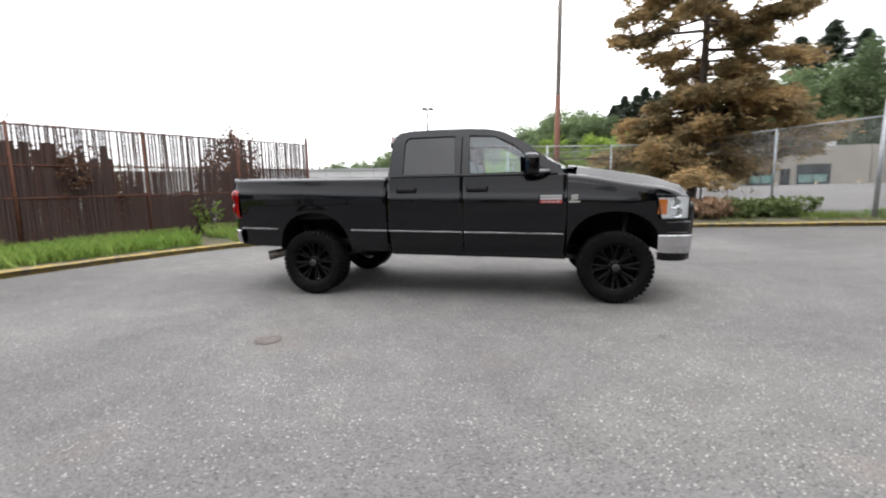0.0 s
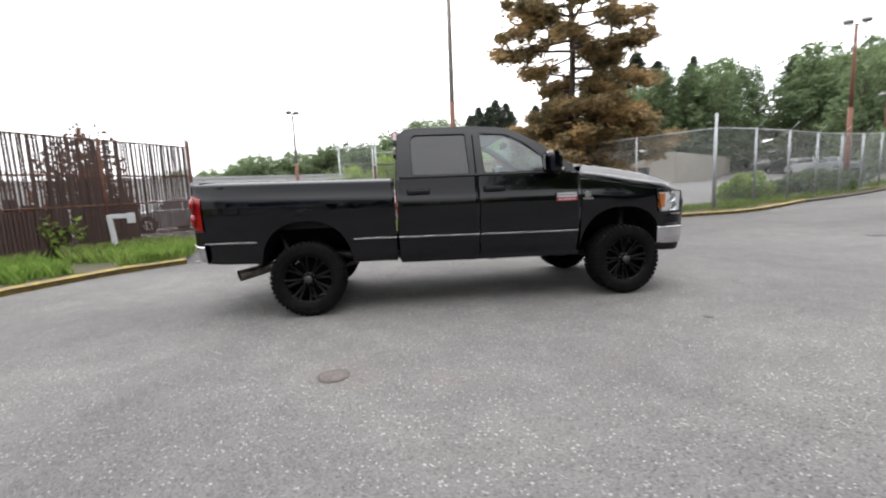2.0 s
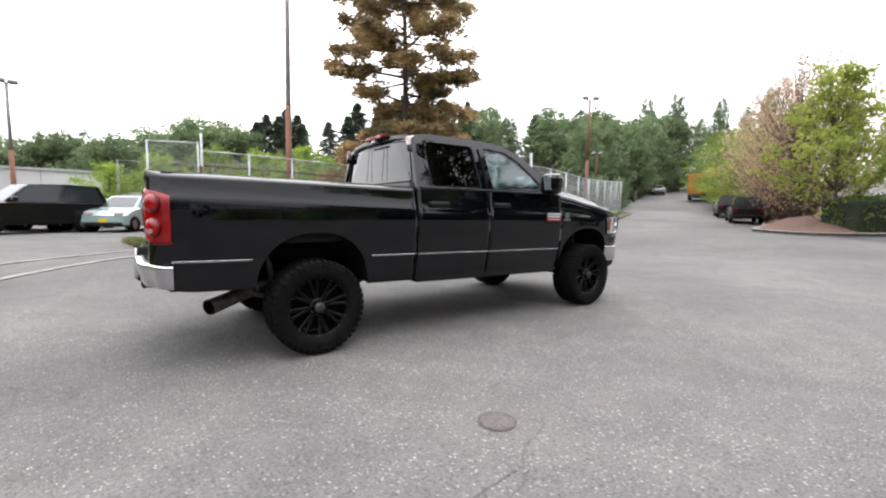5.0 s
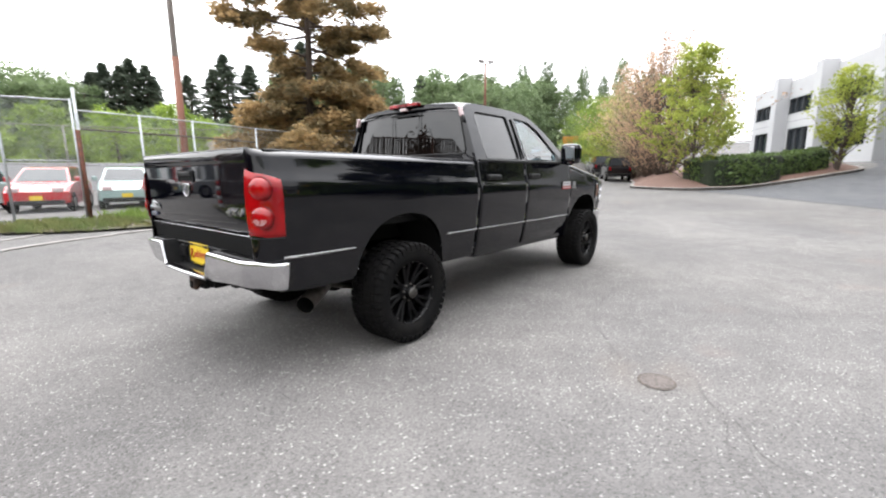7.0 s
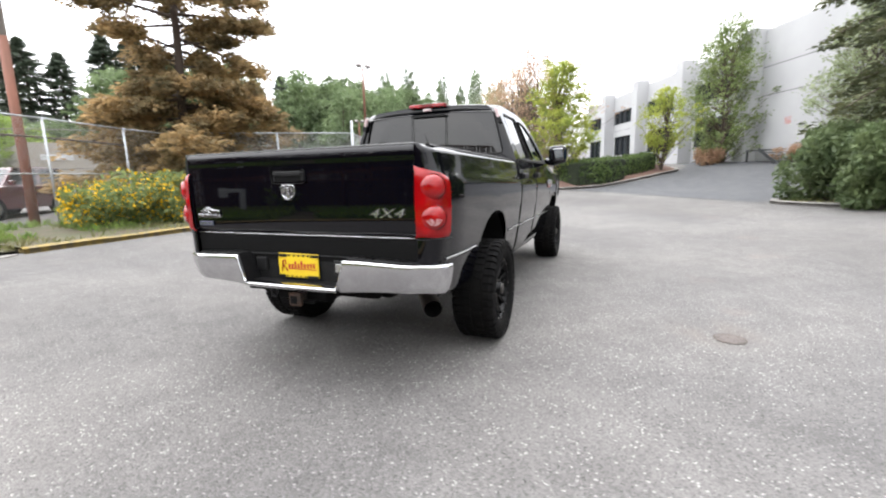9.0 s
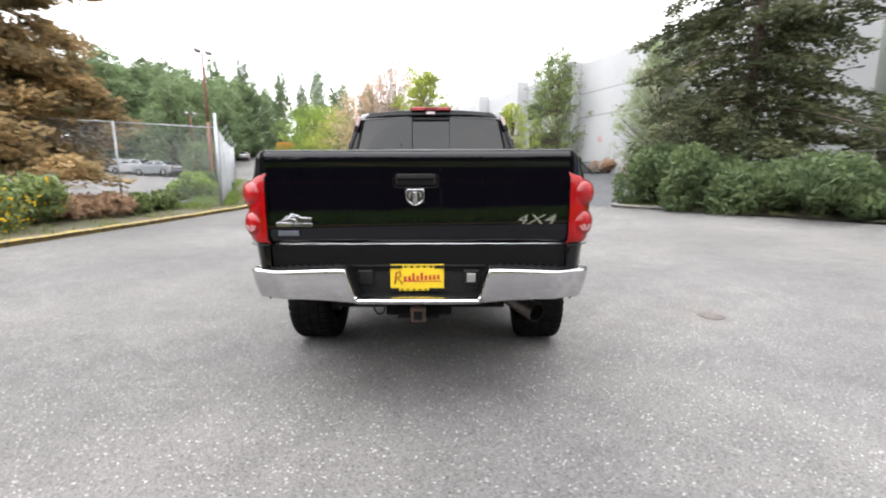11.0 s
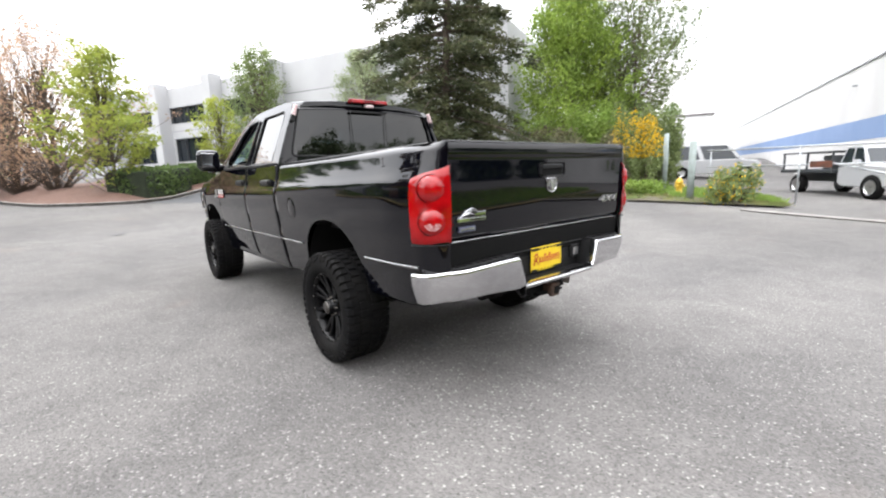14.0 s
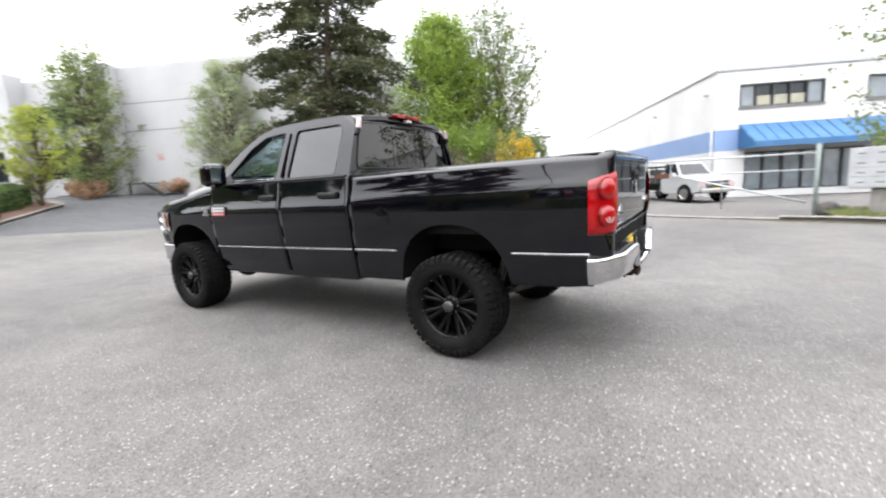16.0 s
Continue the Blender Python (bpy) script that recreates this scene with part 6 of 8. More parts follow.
# ---- marks in the asphalt ----
mh = thing("manhole_cover", pose(0.46, -2.69, 0.0) @ Matrix.Diagonal((0.72, 0.72, 0.5, 1)), "round worn cast-iron manhole cover in the asphalt", "manhole cover")
part("collar", lathe([(0.158, 0.0015), (0.147, 0.004), (0.136, 0.003)], 40, "z"), IRON_DARK, mh)
part("lid", lathe([(0.134, 0.003), (0.131, 0.007), (0.118, 0.007), (0.113, 0.005), (0.085, 0.005), (0.08, 0.007), (0.05, 0.007), (0.045, 0.005), (0.0001, 0.005)], 40, "z"), IRON, mh)
for k in range(12):
    part("rib", boxed(0.052, 0.11, -0.006, 0.006, 0.004, 0.0085), IRON, mh, m=pose(0, 0, 0, 0, 0, 30 * k))


def crack(points, label, w=0.0036):
    bm = bmesh.new()
    rows = []
    line = spline(points, 9)
    for i, p in enumerate(line):
        d = (line[min(i + 1, len(line) - 1)] - line[max(i - 1, 0)]).normalized()
        s = Vector((-d.y, d.x, 0))
        j = s * 0.05 * noise.noise(p * 4.1) + s * 0.02 * noise.noise(p * 17)
        k = w * (0.45 + abs(noise.noise(p * 5.3)) * 1.4)
        rows.append([(*(p + j + s * k).to_2d(), rise(p.x, p.y) + 0.002), (*(p + j - s * k).to_2d(), rise(p.x, p.y) + 0.002)])
    return tagged(part("crack", flip_to(sheet(rows, bm), (0, 0, 1)), CRACK), label, "crack", kind="structure")


crack([(0.72, -2.80, 0), (0.61, -2.87, 0), (0.46, -2.95, 0), (0.30, -3.04, 0), (0.08, -3.08, 0), (-0.09, -3.15, 0), (-0.24, -3.24, 0), (-0.6, -3.5, 0)], "dark hairline crack running from the manhole", 0.003)
crack([(0.26, -3.10, 0), (0.11, -3.18, 0), (-0.04, -3.31, 0), (-0.2, -3.55, 0)], "short dark branch of the crack", 0.0022)
crack([(0.7, -2.4, 0), (1.5, -1.9, 0), (2.5, -1.75, 0), (3.3, -1.3, 0), (4.6, -1.4, 0), (5.2, -2.2, 0)], "dark hairline crack running past the wheels")
crack([(5.0, -1.0, 0), (5.6, 0.3, 0), (7.2, 1.0, 0), (8.8, 0.6, 0)], "dark hairline crack in the yard")
for x, y, r, s in ((-0.27, 0.33, 0.06, 1), (3.78, -2.08, 0.04, 2), (10.5, 1.8, 0.2, 5), (8.3, -1.6, 0.1, 6)):
    bm = bmesh.new()
    vs = [bm.verts.new((x + r * (1 + 0.4 * noise.noise(Vector((math.cos(a), math.sin(a), s * 3.1)))) * math.cos(a) * 1.4, y + r * (1 + 0.4 * noise.noise(Vector((math.cos(a), math.sin(a), s * 7.7)))) * math.sin(a), rise(x, y) + 0.0025)) for a in np.linspace(0, 6.283, 20)[:-1]]
    bm.faces.new(vs)
    tagged(part("stain", flip_to(bm, (0, 0, 1)), STAIN), "small dark oil stain on the asphalt", "stain", kind="structure")

# ---- the pickup truck: forward is +x, rear axle at x = 0 ----
truck = thing("pickup_truck", pose(0, 0, -0.008), "lifted black crew-cab pickup truck with chrome bumpers and black wheels", "truck")


def bed_top(x):
    """Height of the bed's upper edge, a little higher at the tailgate."""
    return 1.435 - 0.013 * (x - 0.96)


def fender_top(x):
    """Height of the front fender's upper edge: level with the doors at the cowl, falling to the lamp."""
    return 1.235 - 0.05 * (x - 3.06) - 0.16 * max(0, (x - 4.0) / 0.36) ** 2 + 0.115 * (1 - ease(3.0, 4.15, x))


LOWER = [(0.45, 0.875), (0.62, 0.922), (0.82, 0.957), (1.0, 0.976), (1.12, 0.984), (1.20, 0.986), (1.6, 0.986)]


def side_profile(x, z):
    """Half width from the height alone: bulging flank, a shoulder that leans in sharply above the crease, a rolled top edge."""
    crease = float(np.interp(x, [-1.1, 0.95, 1.0, 3.05, 3.9], [1.285, 1.226, 1.190, 1.165, 1.12]))
    deep = 1 - ease(3.55, 3.95, x)
    y = float(np.interp(z, [p[0] for p in LOWER], [p[1] for p in LOWER]))
    d = 0.010 * math.log(1 + math.exp(min((z - crease) / 0.010, 40)))
    y -= deep * (0.026 * (1 - math.exp(-d / 0.055)) + (0.14 if x < 0.97 else 0.10) * d)
    edge = bed_top(x) - 0.040 if x < 0.97 else 1.435
    return y - 0.062 * max(0, (z - edge) / 0.043) ** 2.2


AR, AF = (0.0, 0.52, 0.475, 0.50), (3.555, 0.50, 0.50, 0.51)


def side_y(x, z):
    """Half width of the body at a place on its side."""
    y = side_profile(x, z)
    y -= 0.05 * max(0, (-0.75 - x) / 0.4) ** 2
    y -= 0.10 * max(0, (x - 3.85) / 0.5) ** 2
    for cx, cz, rx, rz in (AR, AF):
        rho = math.hypot((x - cx) / rx, (max(z, cz) - cz) / rz)
        if rho > 0.9 and z > 0.4:
            y += 0.002 * math.exp(-(((rho - 1.02) / 0.14) ** 2))
    return y


# Plan of the rear corner, with its outward directions.
CORNER = spline([(-0.985, 0.968, 0), (-1.026, 0.963, 0), (-1.069, 0.950, 0), (-1.107, 0.923, 0), (-1.134, 0.892, 0), (-1.147, 0.856, 0), (-1.150, 0.829, 0)], 5)
CORNER = [(p, (lambda d: Vector((-d.y, d.x, 0)) if d.y * p.y < 0 and -d.y < 0 else Vector((d.y, -d.x, 0)))((CORNER[min(i + 1, len(CORNER) - 1)] - CORNER[max(i - 1, 0)]).normalized())) for i, p in enumerate(CORNER)]


def arch_z(x, low):
    """Lower edge of the body at x: the sill, or the wheel arch above it."""
    for cx, cz, rx, rz in (AR, AF):
        u = (x - cx) / rx
        if abs(u) < 1:
            return max(low, cz + rz * (1 - abs(u) ** 2.3) ** (1 / 2.3))
    return low


def sill_z(x):
    if x < -0.88:
        return 0.602 + (-0.88 - x) * 0.12
    return 0.61 - 0.035 * (x + 1.1) if x < 0 else (0.555 - 0.018 * x)


def body_panel(name, x0, x1, ztop, s, label="", rows=88, before=()):
    xs = set(np.round(np.linspace(x0, x1, max(int((x1 - x0) / 0.04), 3)), 4))
    for cx, cz, rx, rz in (AR, AF):
        for a in np.linspace(0, math.pi, 41):
            x = cx + rx * math.cos(a) * 0.9999
            if x0 < x < x1:
                xs.add(round(x, 4))
        for x in (cx - rx - 0.001, cx + rx + 0.001):
            if x0 < x < x1:
                xs.add(x)
    grid = []
    for x in sorted(xs):
        lo, hi = arch_z(x, sill_z(x)), ztop(x) if callable(ztop) else ztop
        us = np.linspace(0, 1, rows)
        zs = lo + (hi - lo) * us
        grid.append([(x, s * side_y(x, z), z) for z in zs])
        if before:
            y = side_y(x, hi)
            grid[-1] += [(x, s * (y - d), hi + e) for d, e in ((0.012, 0.003), (0.04, 0.004), (0.085, 0.002))]
    bm = sheet([*before, *grid])
    bmesh.ops.recalc_face_normals(bm, faces=bm.faces)
    middle = min(bm.faces, key=lambda q: (q.calc_center_median() - Vector(((x0 + x1) / 2, s * 0.95, 1.15))).length)
    if middle.normal.y * s < 0:
        bmesh.ops.reverse_faces(bm, faces=bm.faces)
    ob = part(name, bm, PAINT, truck, label)
    sol = ob.modifiers.new("thickness", "SOLIDIFY")
    sol.thickness, sol.offset = 0.008 if before else 0.022, -1
    # Panel edges take liner black, so the gaps' shade is in their colour.
    ob.data.materials.append(LINER)
    sol.material_offset_rim = 1
    return ob


for s in (-1, 1):
    bed_rows = []
    # The rear corner turns in to the tailgate, behind the lamp.
    for i, (p, out) in reversed(list(enumerate(CORNER))):
        u = i / (len(CORNER) - 1)
        low = 0.615 if u < 0.3 else 0.80
        turn = out.lerp(Vector((0, 1, 0)), ease(0.1, 0.7, u))
        top = bed_top(-0.985) + 0.012 * ease(0.2, 1.0, u)
        row = [(lambda off: (p.x - turn.x * off, s * (p.y - turn.y * off), z))((0.986 - side_profile(-0.985, z - 0.012 * ease(0.2, 1.0, u) * ease(1.3, top, z))) * (1 - 0.94 * ease(0.2, 1.0, u))) for z in np.linspace(low, top, 88)]
        x, y, z = row[-1]
        k = 1 - 0.8 * ease(0.0, 0.5, u)
        row += [(x - out.x * d * k, y - s * out.y * d * k, z + e * k) for d, e in ((0.012, 0.003), (0.04, 0.004), (0.085, 0.002))]
        bed_rows.append(row)
    body_panel("bed_side", -0.94, 0.962, bed_top, s, before=bed_rows)
    body_panel("rear_door", 0.985, 1.884, 1.425, s)
    body_panel("front_door", 1.894, 3.048, 1.425, s)
    body_panel("front_fender", 3.058, 4.36, fender_top, s)
    # Crown of the fender up to the hood's edge.
    rows = []
    for x in np.linspace(3.058, 4.36, 34):
        z0 = fender_top(x)
        y0 = side_y(x, z0)
        rows.append([(x, s * (y0 - a), z0 + b) for a, b in ((0, 0), (0.005, 0.03), (0.014, 0.055), (0.038, 0.076), (0.085, 0.086), (0.16, 0.092), (0.24, 0.09))])
    part("fender_crown", flip_to(sheet(rows), (0, 0, 1)), PAINT, truck)
    # Bed rail cap, sills, wheel wells.
    part("bed_rail", sheet([[(x, s * y, bed_top(x) + z) for y, z in ((0.880, 0.001), (0.874, 0.007), (0.80, 0.008), (0.77, 0.004), (0.765, -0.05))] for x in np.linspace(-1.06, 0.962, 12)]), PLASTIC, truck)
    part("rocker", boxed(0.99, 3.05, s * 0.84 - 0.06, s * 0.84 + 0.06, 0.49, 0.60, 0.02), PAINT, truck, m=pose(0, 0, 0.03, 0, 0.9, 0))
    for cx, cz, rx, rz in (AR, AF):
        ring = [(cx + (rx + 0.004) * math.copysign(abs(math.cos(a)) ** 0.87, math.cos(a)), max(cz + (rz + 0.004) * math.sin(a) ** 0.87, 0.56)) for a in np.linspace(0.02, math.pi - 0.02, 28)]
        part("wheel_well", sheet([[(x, s * y, z) for x, z in ring] for y in (0.925, 0.75, 0.45)]), LINER, truck)
        part("wheel_well_wall", plate_with_holes(ring, [], lambda u, v, s=s: (u, s * 0.46, v)), LINER, truck)
    # Chrome moulding along the side.
    for a, b in ((-1.02, -0.50), (0.50, 0.955), (0.99, 1.88), (1.90, 3.02)):
        zz = lambda x: 0.828 - 0.017 * (x + 0.9)
        part("side_moulding", flip_to(sheet([[(x, s * (side_y(x, zz(x) + d) + o), zz(x) + d) for d, o in ((-0.009, 0.002), (-0.007, 0.006), (0.005, 0.011), (0.007, 0.010), (0.009, 0.003))] for x in np.linspace(a, b, 16)]), (0, s, 0)), MOULDING, truck, "thin chrome side moulding")
    # Door handles.
    for x in (1.22, 2.06):
        part("door_handle", boxed(x - 0.115, x + 0.115, -0.02, 0.02, -0.026, 0.026, 0.016), PLASTIC, truck, "black door handle", m=pose(0, s * (side_y(x, 1.275) + 0.016), 1.275))
        # Flat black plate, painting the shade of a scoop behind the handle.
        part("handle_recess", boxed(x - 0.125, x + 0.125, -0.004, 0.004, -0.05, 0.035, 0.003), LINER, truck, m=pose(0, s * (side_y(x, 1.27) + 0.001), 1.27))
    # Door badge and its neighbour, as plain plates.
    yb = side_y(2.88, 1.15) + 0.004
    bd = part("door_badge", boxed(-0.13, 0.13, -0.004, 0.004, -0.05, 0.05, 0.003), PLASTIC, truck, "black badge plate with silver and red bars", m=pose(2.88, s * yb, 1.155))
    part("badge_field", boxed(-0.12, 0.12, -0.0015, 0.0015, -0.047, -0.014), SIGN_RED, bd, m=pose(0, s * 0.0045, 0))
    part("badge_bar", boxed(-0.115, 0.115, -0.0015, 0.0015, 0.022, 0.042), WHITE_METAL, bd, m=pose(0, s * 0.0045, 0))
    part("badge_bar", boxed(-0.115, 0.115, -0.0015, 0.0015, -0.008, 0.014), WHITE_METAL, bd, m=pose(0, s * 0.0045, 0))
    for k in range(4):
        part("badge_bar", boxed(-0.1 + 0.052 * k, -0.06 + 0.052 * k, -0.0012, 0.0012, -0.037, -0.025), WHITE_METAL, bd, m=pose(0, s * 0.0062, 0))
    b2 = part("fender_badge", boxed(-0.035, 0.035, -0.004, 0.004, -0.012, 0.045, 0.003), CHROME_WORN, truck, "small chrome badge", m=pose(3.13, s * (side_y(3.13, 1.15) + 0.004), 1.15))
    part("badge_bar", boxed(-0.06, 0.06, -0.004, 0.004, -0.04, -0.02, 0.002), CHROME_WORN, b2)

for x, low in ((2.05, 0.47), (2.45, 0.485), (2.95, 0.50)):
    part("frame_bracket", boxed(x - 0.05, x + 0.05, -0.80, -0.70, low, 0.62, 0.012), LINER, truck)

# ---- cab ----
WIN_F = rounded([(1.965, 1.452), (2.80, 1.458), (2.735, 1.535), (2.45, 1.785), (2.25, 1.885), (1.945, 1.905)], 0.035)
WIN_R = rounded([(1.165, 1.452), (1.80, 1.452), (1.785, 1.905), (1.21, 1.905), (1.165, 1.85)], 0.035)
CAB = [(0.985, 1.415), (3.03, 1.415), (2.98, 1.50), (2.60, 1.79), (2.36, 1.925), (2.15, 1.975), (1.9, 1.99), (1.25, 1.99), (1.09, 1.965), (1.02, 1.88)]


def cab_y(z):
    return 0.932 - (z - 1.415) * 0.37 - 0.12 * max(0, z - 1.62) ** 2


for s in (-1, 1):
    side = lambda u, v, s=s: (u, s * cab_y(v), v)
    bm = plate_with_holes(CAB, [WIN_F, WIN_R], side)
    bmesh.ops.subdivide_edges(bm, edges=[e for e in bm.edges if e.calc_length() > 0.12], cuts=2, use_grid_fill=True)
    for v in bm.verts:
        v.co.y = s * cab_y(v.co.z)
    ob = part("cab_side", flip_to(bm, (0, s, 0)), PAINT, truck)
    sol = ob.modifiers.new("thickness", "SOLIDIFY")
    sol.thickness, sol.offset = 0.03, -1
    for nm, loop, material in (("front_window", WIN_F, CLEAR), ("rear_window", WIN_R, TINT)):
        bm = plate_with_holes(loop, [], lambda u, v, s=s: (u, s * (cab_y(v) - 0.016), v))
        if s > 0 and nm == "front_window":
            # The driver's window is wound down to its last edge.
            bm.free()
            bm = plate_with_holes([(1.99, 1.445), (2.78, 1.45), (2.76, 1.47), (2.0, 1.468)], [], lambda u, v, s=s: (u, s * (cab_y(v) - 0.016), v))
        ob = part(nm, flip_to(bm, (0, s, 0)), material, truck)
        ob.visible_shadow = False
        part("window_seal", tubed([(u, s * (cab_y(v) - 0.003), v) for u, v in [*loop, loop[0]]], 0.0055, 6, cap=False), PLASTIC, truck)
    part("belt_seal", tubed([(x, s * (cab_y(1.43) + 0.006), 1.432) for x in (1.02, 1.5, 2.2, 2.95)], 0.014, 6), PLASTIC, truck)
    part("door_pillar", boxed(1.862, 1.872, -0.012, 0.010, -0.23, 0.23, 0.004), LINER, truck, m=pose(0, s * (cab_y(1.67) + 0.004), 1.675, s * 22.5, 0, 0))
# Roof.
rows = []
for x, e, c in ((1.02, 1.90, 0.03), (1.05, 1.935, 0.04), (1.11, 1.972, 0.045), (1.25, 1.99, 0.052), (1.6, 1.993, 0.055), (1.95, 1.988, 0.052), (2.15, 1.975, 0.048), (2.30, 1.945, 0.042), (2.37, 1.92, 0.04)):
    w = cab_y(min(e, 1.99)) + 0.002
    rows.append([(x, w * u, e + c * (1 - abs(u) ** 2.4)) for u in np.linspace(-1, 1, 21)])
part("roof", flip_to(sheet(rows), (0, 0, 1)), PAINT, truck)
part("headliner", flip_to(sheet([[(x, y, 1.935 - 0.06 * abs(y) ** 3 - 0.25 * max(0, x - 2.2)) for y in np.linspace(-0.66, 0.66, 9)] for x in np.linspace(1.08, 2.34, 8)]), (0, 0, -1)), HEADLINER, truck, "pale grey cloth headliner")
# Windscreen and its pillars, cowl.
ws_rows = []
for k in range(9):
    u = k / 8
    x0, z0, w = 2.35 + (3.13 - 2.35) * u, 1.955 - (1.955 - 1.525) * u, 0.66 + 0.15 * u
    ws_rows.append([(x0 - 0.13 * abs(v) ** 2.2, w * v, z0 - 0.03 * abs(v) ** 2) for v in np.linspace(-1, 1, 17)])
ob = part("windscreen", flip_to(sheet(ws_rows), (1, 0, 1)), CLEAR, truck)
ob.visible_shadow = False
for s in (-1, 1):
    part("windscreen_pillar", tubed([(r[0 if s < 0 else -1][0] - 0.01, r[0 if s < 0 else -1][1] + s * 0.012, r[0 if s < 0 else -1][2]) for r in ws_rows], 0.03, 8), PAINT, truck)
part("cowl", sheet([[(x, y, z - 0.03 * abs(y)) for y in np.linspace(-0.84, 0.84, 9)] for x, z in ((2.98, 1.50), (3.13, 1.525), (3.18, 1.53))]), PLASTIC, truck)
for y in (-0.3, 0.35):
    part("wiper", tubed([(3.12, y, 1.545), (2.98, y - 0.3, 1.60)], 0.008, 6), PLASTIC, truck)
# Hood with its raised middle.
rows = []
for x in np.linspace(3.10, 4.37, 30):
    zc = float(np.interp(x, [3.1, 3.55, 4.0, 4.28, 4.34, 4.37], [1.545, 1.482, 1.395, 1.30, 1.25, 1.19]))
    ze = fender_top(x) + 0.086
    row = []
    for y in np.linspace(-0.80, 0.80, 33):
        u = min(max((abs(y) - 0.675) / 0.10, 0), 1)
        u = u * u * (3 - 2 * u)
        row.append((x - 0.05 * abs(y) ** 2, y, zc + (min(ze, zc) - zc) * u - 0.015 * abs(y)))
    rows.append(row)
part("hood", flip_to(sheet(rows), (0, 0, 1)), PAINT, truck)
# Rear wall of the cab with the sliding window.
back = lambda u, v: (0.985 + 0.075 * (v - 1.4) + 0.045 * abs(u) ** 3, u, v)
RW = rounded([(-0.79, 1.50), (0.79, 1.50), (0.685, 1.925), (0.4, 1.955), (-0.4, 1.955), (-0.685, 1.925)], 0.05)
bm = plate_with_holes([(-0.90, 0.9), (0.90, 0.9), (cab_y(1.415) - 0.015, 1.415), (cab_y(1.7) - 0.012, 1.7), (cab_y(1.9) - 0.03, 1.90), (0.62, 1.975), (0.3, 2.0), (-0.3, 2.0), (-0.62, 1.975), (-cab_y(1.9) + 0.03, 1.90), (-cab_y(1.7) + 0.012, 1.7), (-cab_y(1.415) + 0.015, 1.415)], [RW], back)
part("cab_back", flip_to(bm, (-1, 0, 0)), PAINT, truck)
bm = plate_with_holes(RW, [], lambda u, v: (back(u, v)[0] + 0.012, u, v))
rwin = part("back_window", flip_to(bm, (-1, 0, 0)), TINT, truck)
rwin.visible_shadow = False
part("back_window_seal", tubed([back(u, v) for u, v in [*RW, RW[0]]], 0.009, 6, cap=False), PLASTIC, truck)
for y in (-0.19, 0.19):
    part("slider_bar", boxed(-0.002, 0.002, y - 0.0025, y + 0.0025, -0.20, 0.20), LINER, truck, m=pose(1.008, 0, 1.725, 0, 4.3, 0))
part("slider_bar", boxed(0.985, 1.0, -0.19, 0.19, 1.90, 1.915), PLASTIC, truck)
bl = part("high_brake_lamp", boxed(0.975, 1.04, -0.205, 0.205, 1.985, 2.026, 0.012), RED_DARK, truck, "sectioned red high brake lamp")
for y in (-0.128, 0.128):
    part("brake_lens", boxed(0.969, 0.98, y - 0.066, y + 0.066, 1.991, 2.021, 0.004), RED_DOME, bl)
part("cargo_lens", boxed(0.966, 0.98, -0.05, 0.05, 1.99, 2.022, 0.004), RED_DARK, bl)
part("cargo_lamp", boxed(0.972, 1.02, -0.045, 0.045, 1.95, 1.98, 0.008), CLEAR_LENS, truck)
for s in (-1, 1):
    part("window_clip", boxed(-0.02, 0.02, -0.016, 0.016, -0.05, 0.05, 0.008), CLEAR_LENS, truck, "small pale clip", m=pose(1.0, s * 0.735, 1.885, s * 18, 0, 0))
    part("window_clip", boxed(-0.02, 0.02, -0.02, 0.02, -0.03, 0.03, 0.006), PLASTIC, truck, m=pose(1.0, s * 0.757, 1.822, s * 18, 0, 0))
    # Door mirrors.
    mir = new("door_mirror")
    mir.parent = truck
    bm = boxed(-0.085, 0.085, -0.115, 0.115, -0.11, 0.12, 0.055)
    part("housing", bm, PAINT, mir, m=pose(2.66, s * 1.125, 1.525, 0, 0, s * -8))
    part("mirror_glass", boxed(-0.004, 0.004, -0.075, 0.075, -0.075, 0.08, 0.003), CHROME, mir, m=pose(2.566, s * 1.137, 1.525, 0, -3, s * 12))
    part("arm", tubed(spline([(2.66, s * 1.11, 1.45), (2.72, s * 1.09, 1.435), (2.79, s * 1.03, 1.44), (2.84, s * 0.95, 1.455)], 4), 0.042, 12), PAINT, mir)
    part("mirror_base", plate_with_holes([(2.62, 1.43), (2.90, 1.43), (2.72, 1.55)], [], lambda u, v, s=s: (u, s * (cab_y(v) + 0.01), v)), PLASTIC, mir)
# Fuel filler door, one side only.
part("fuel_door", flip_to(sheet([[(0.62 + r * math.cos(a), side_y(0.62 + r * math.cos(a), 1.08 + r * math.sin(a)) + h, 1.08 + r * math.sin(a)) for a in np.linspace(0, 2 * math.pi, 29)] for r, h in ((0.001, 0.002), (0.07, 0.002), (0.076, 0.0005))]), (0, 1, 0)), PAINT, truck)
part("fuel_door_gap", tubed([(0.62 + 0.08 * math.cos(a), side_y(0.62, 1.08 + 0.08 * math.sin(a)) + 0.001, 1.08 + 0.08 * math.sin(a)) for a in np.linspace(0, 2 * math.pi, 29)], 0.0013, 5, cap=False), LINER, truck)
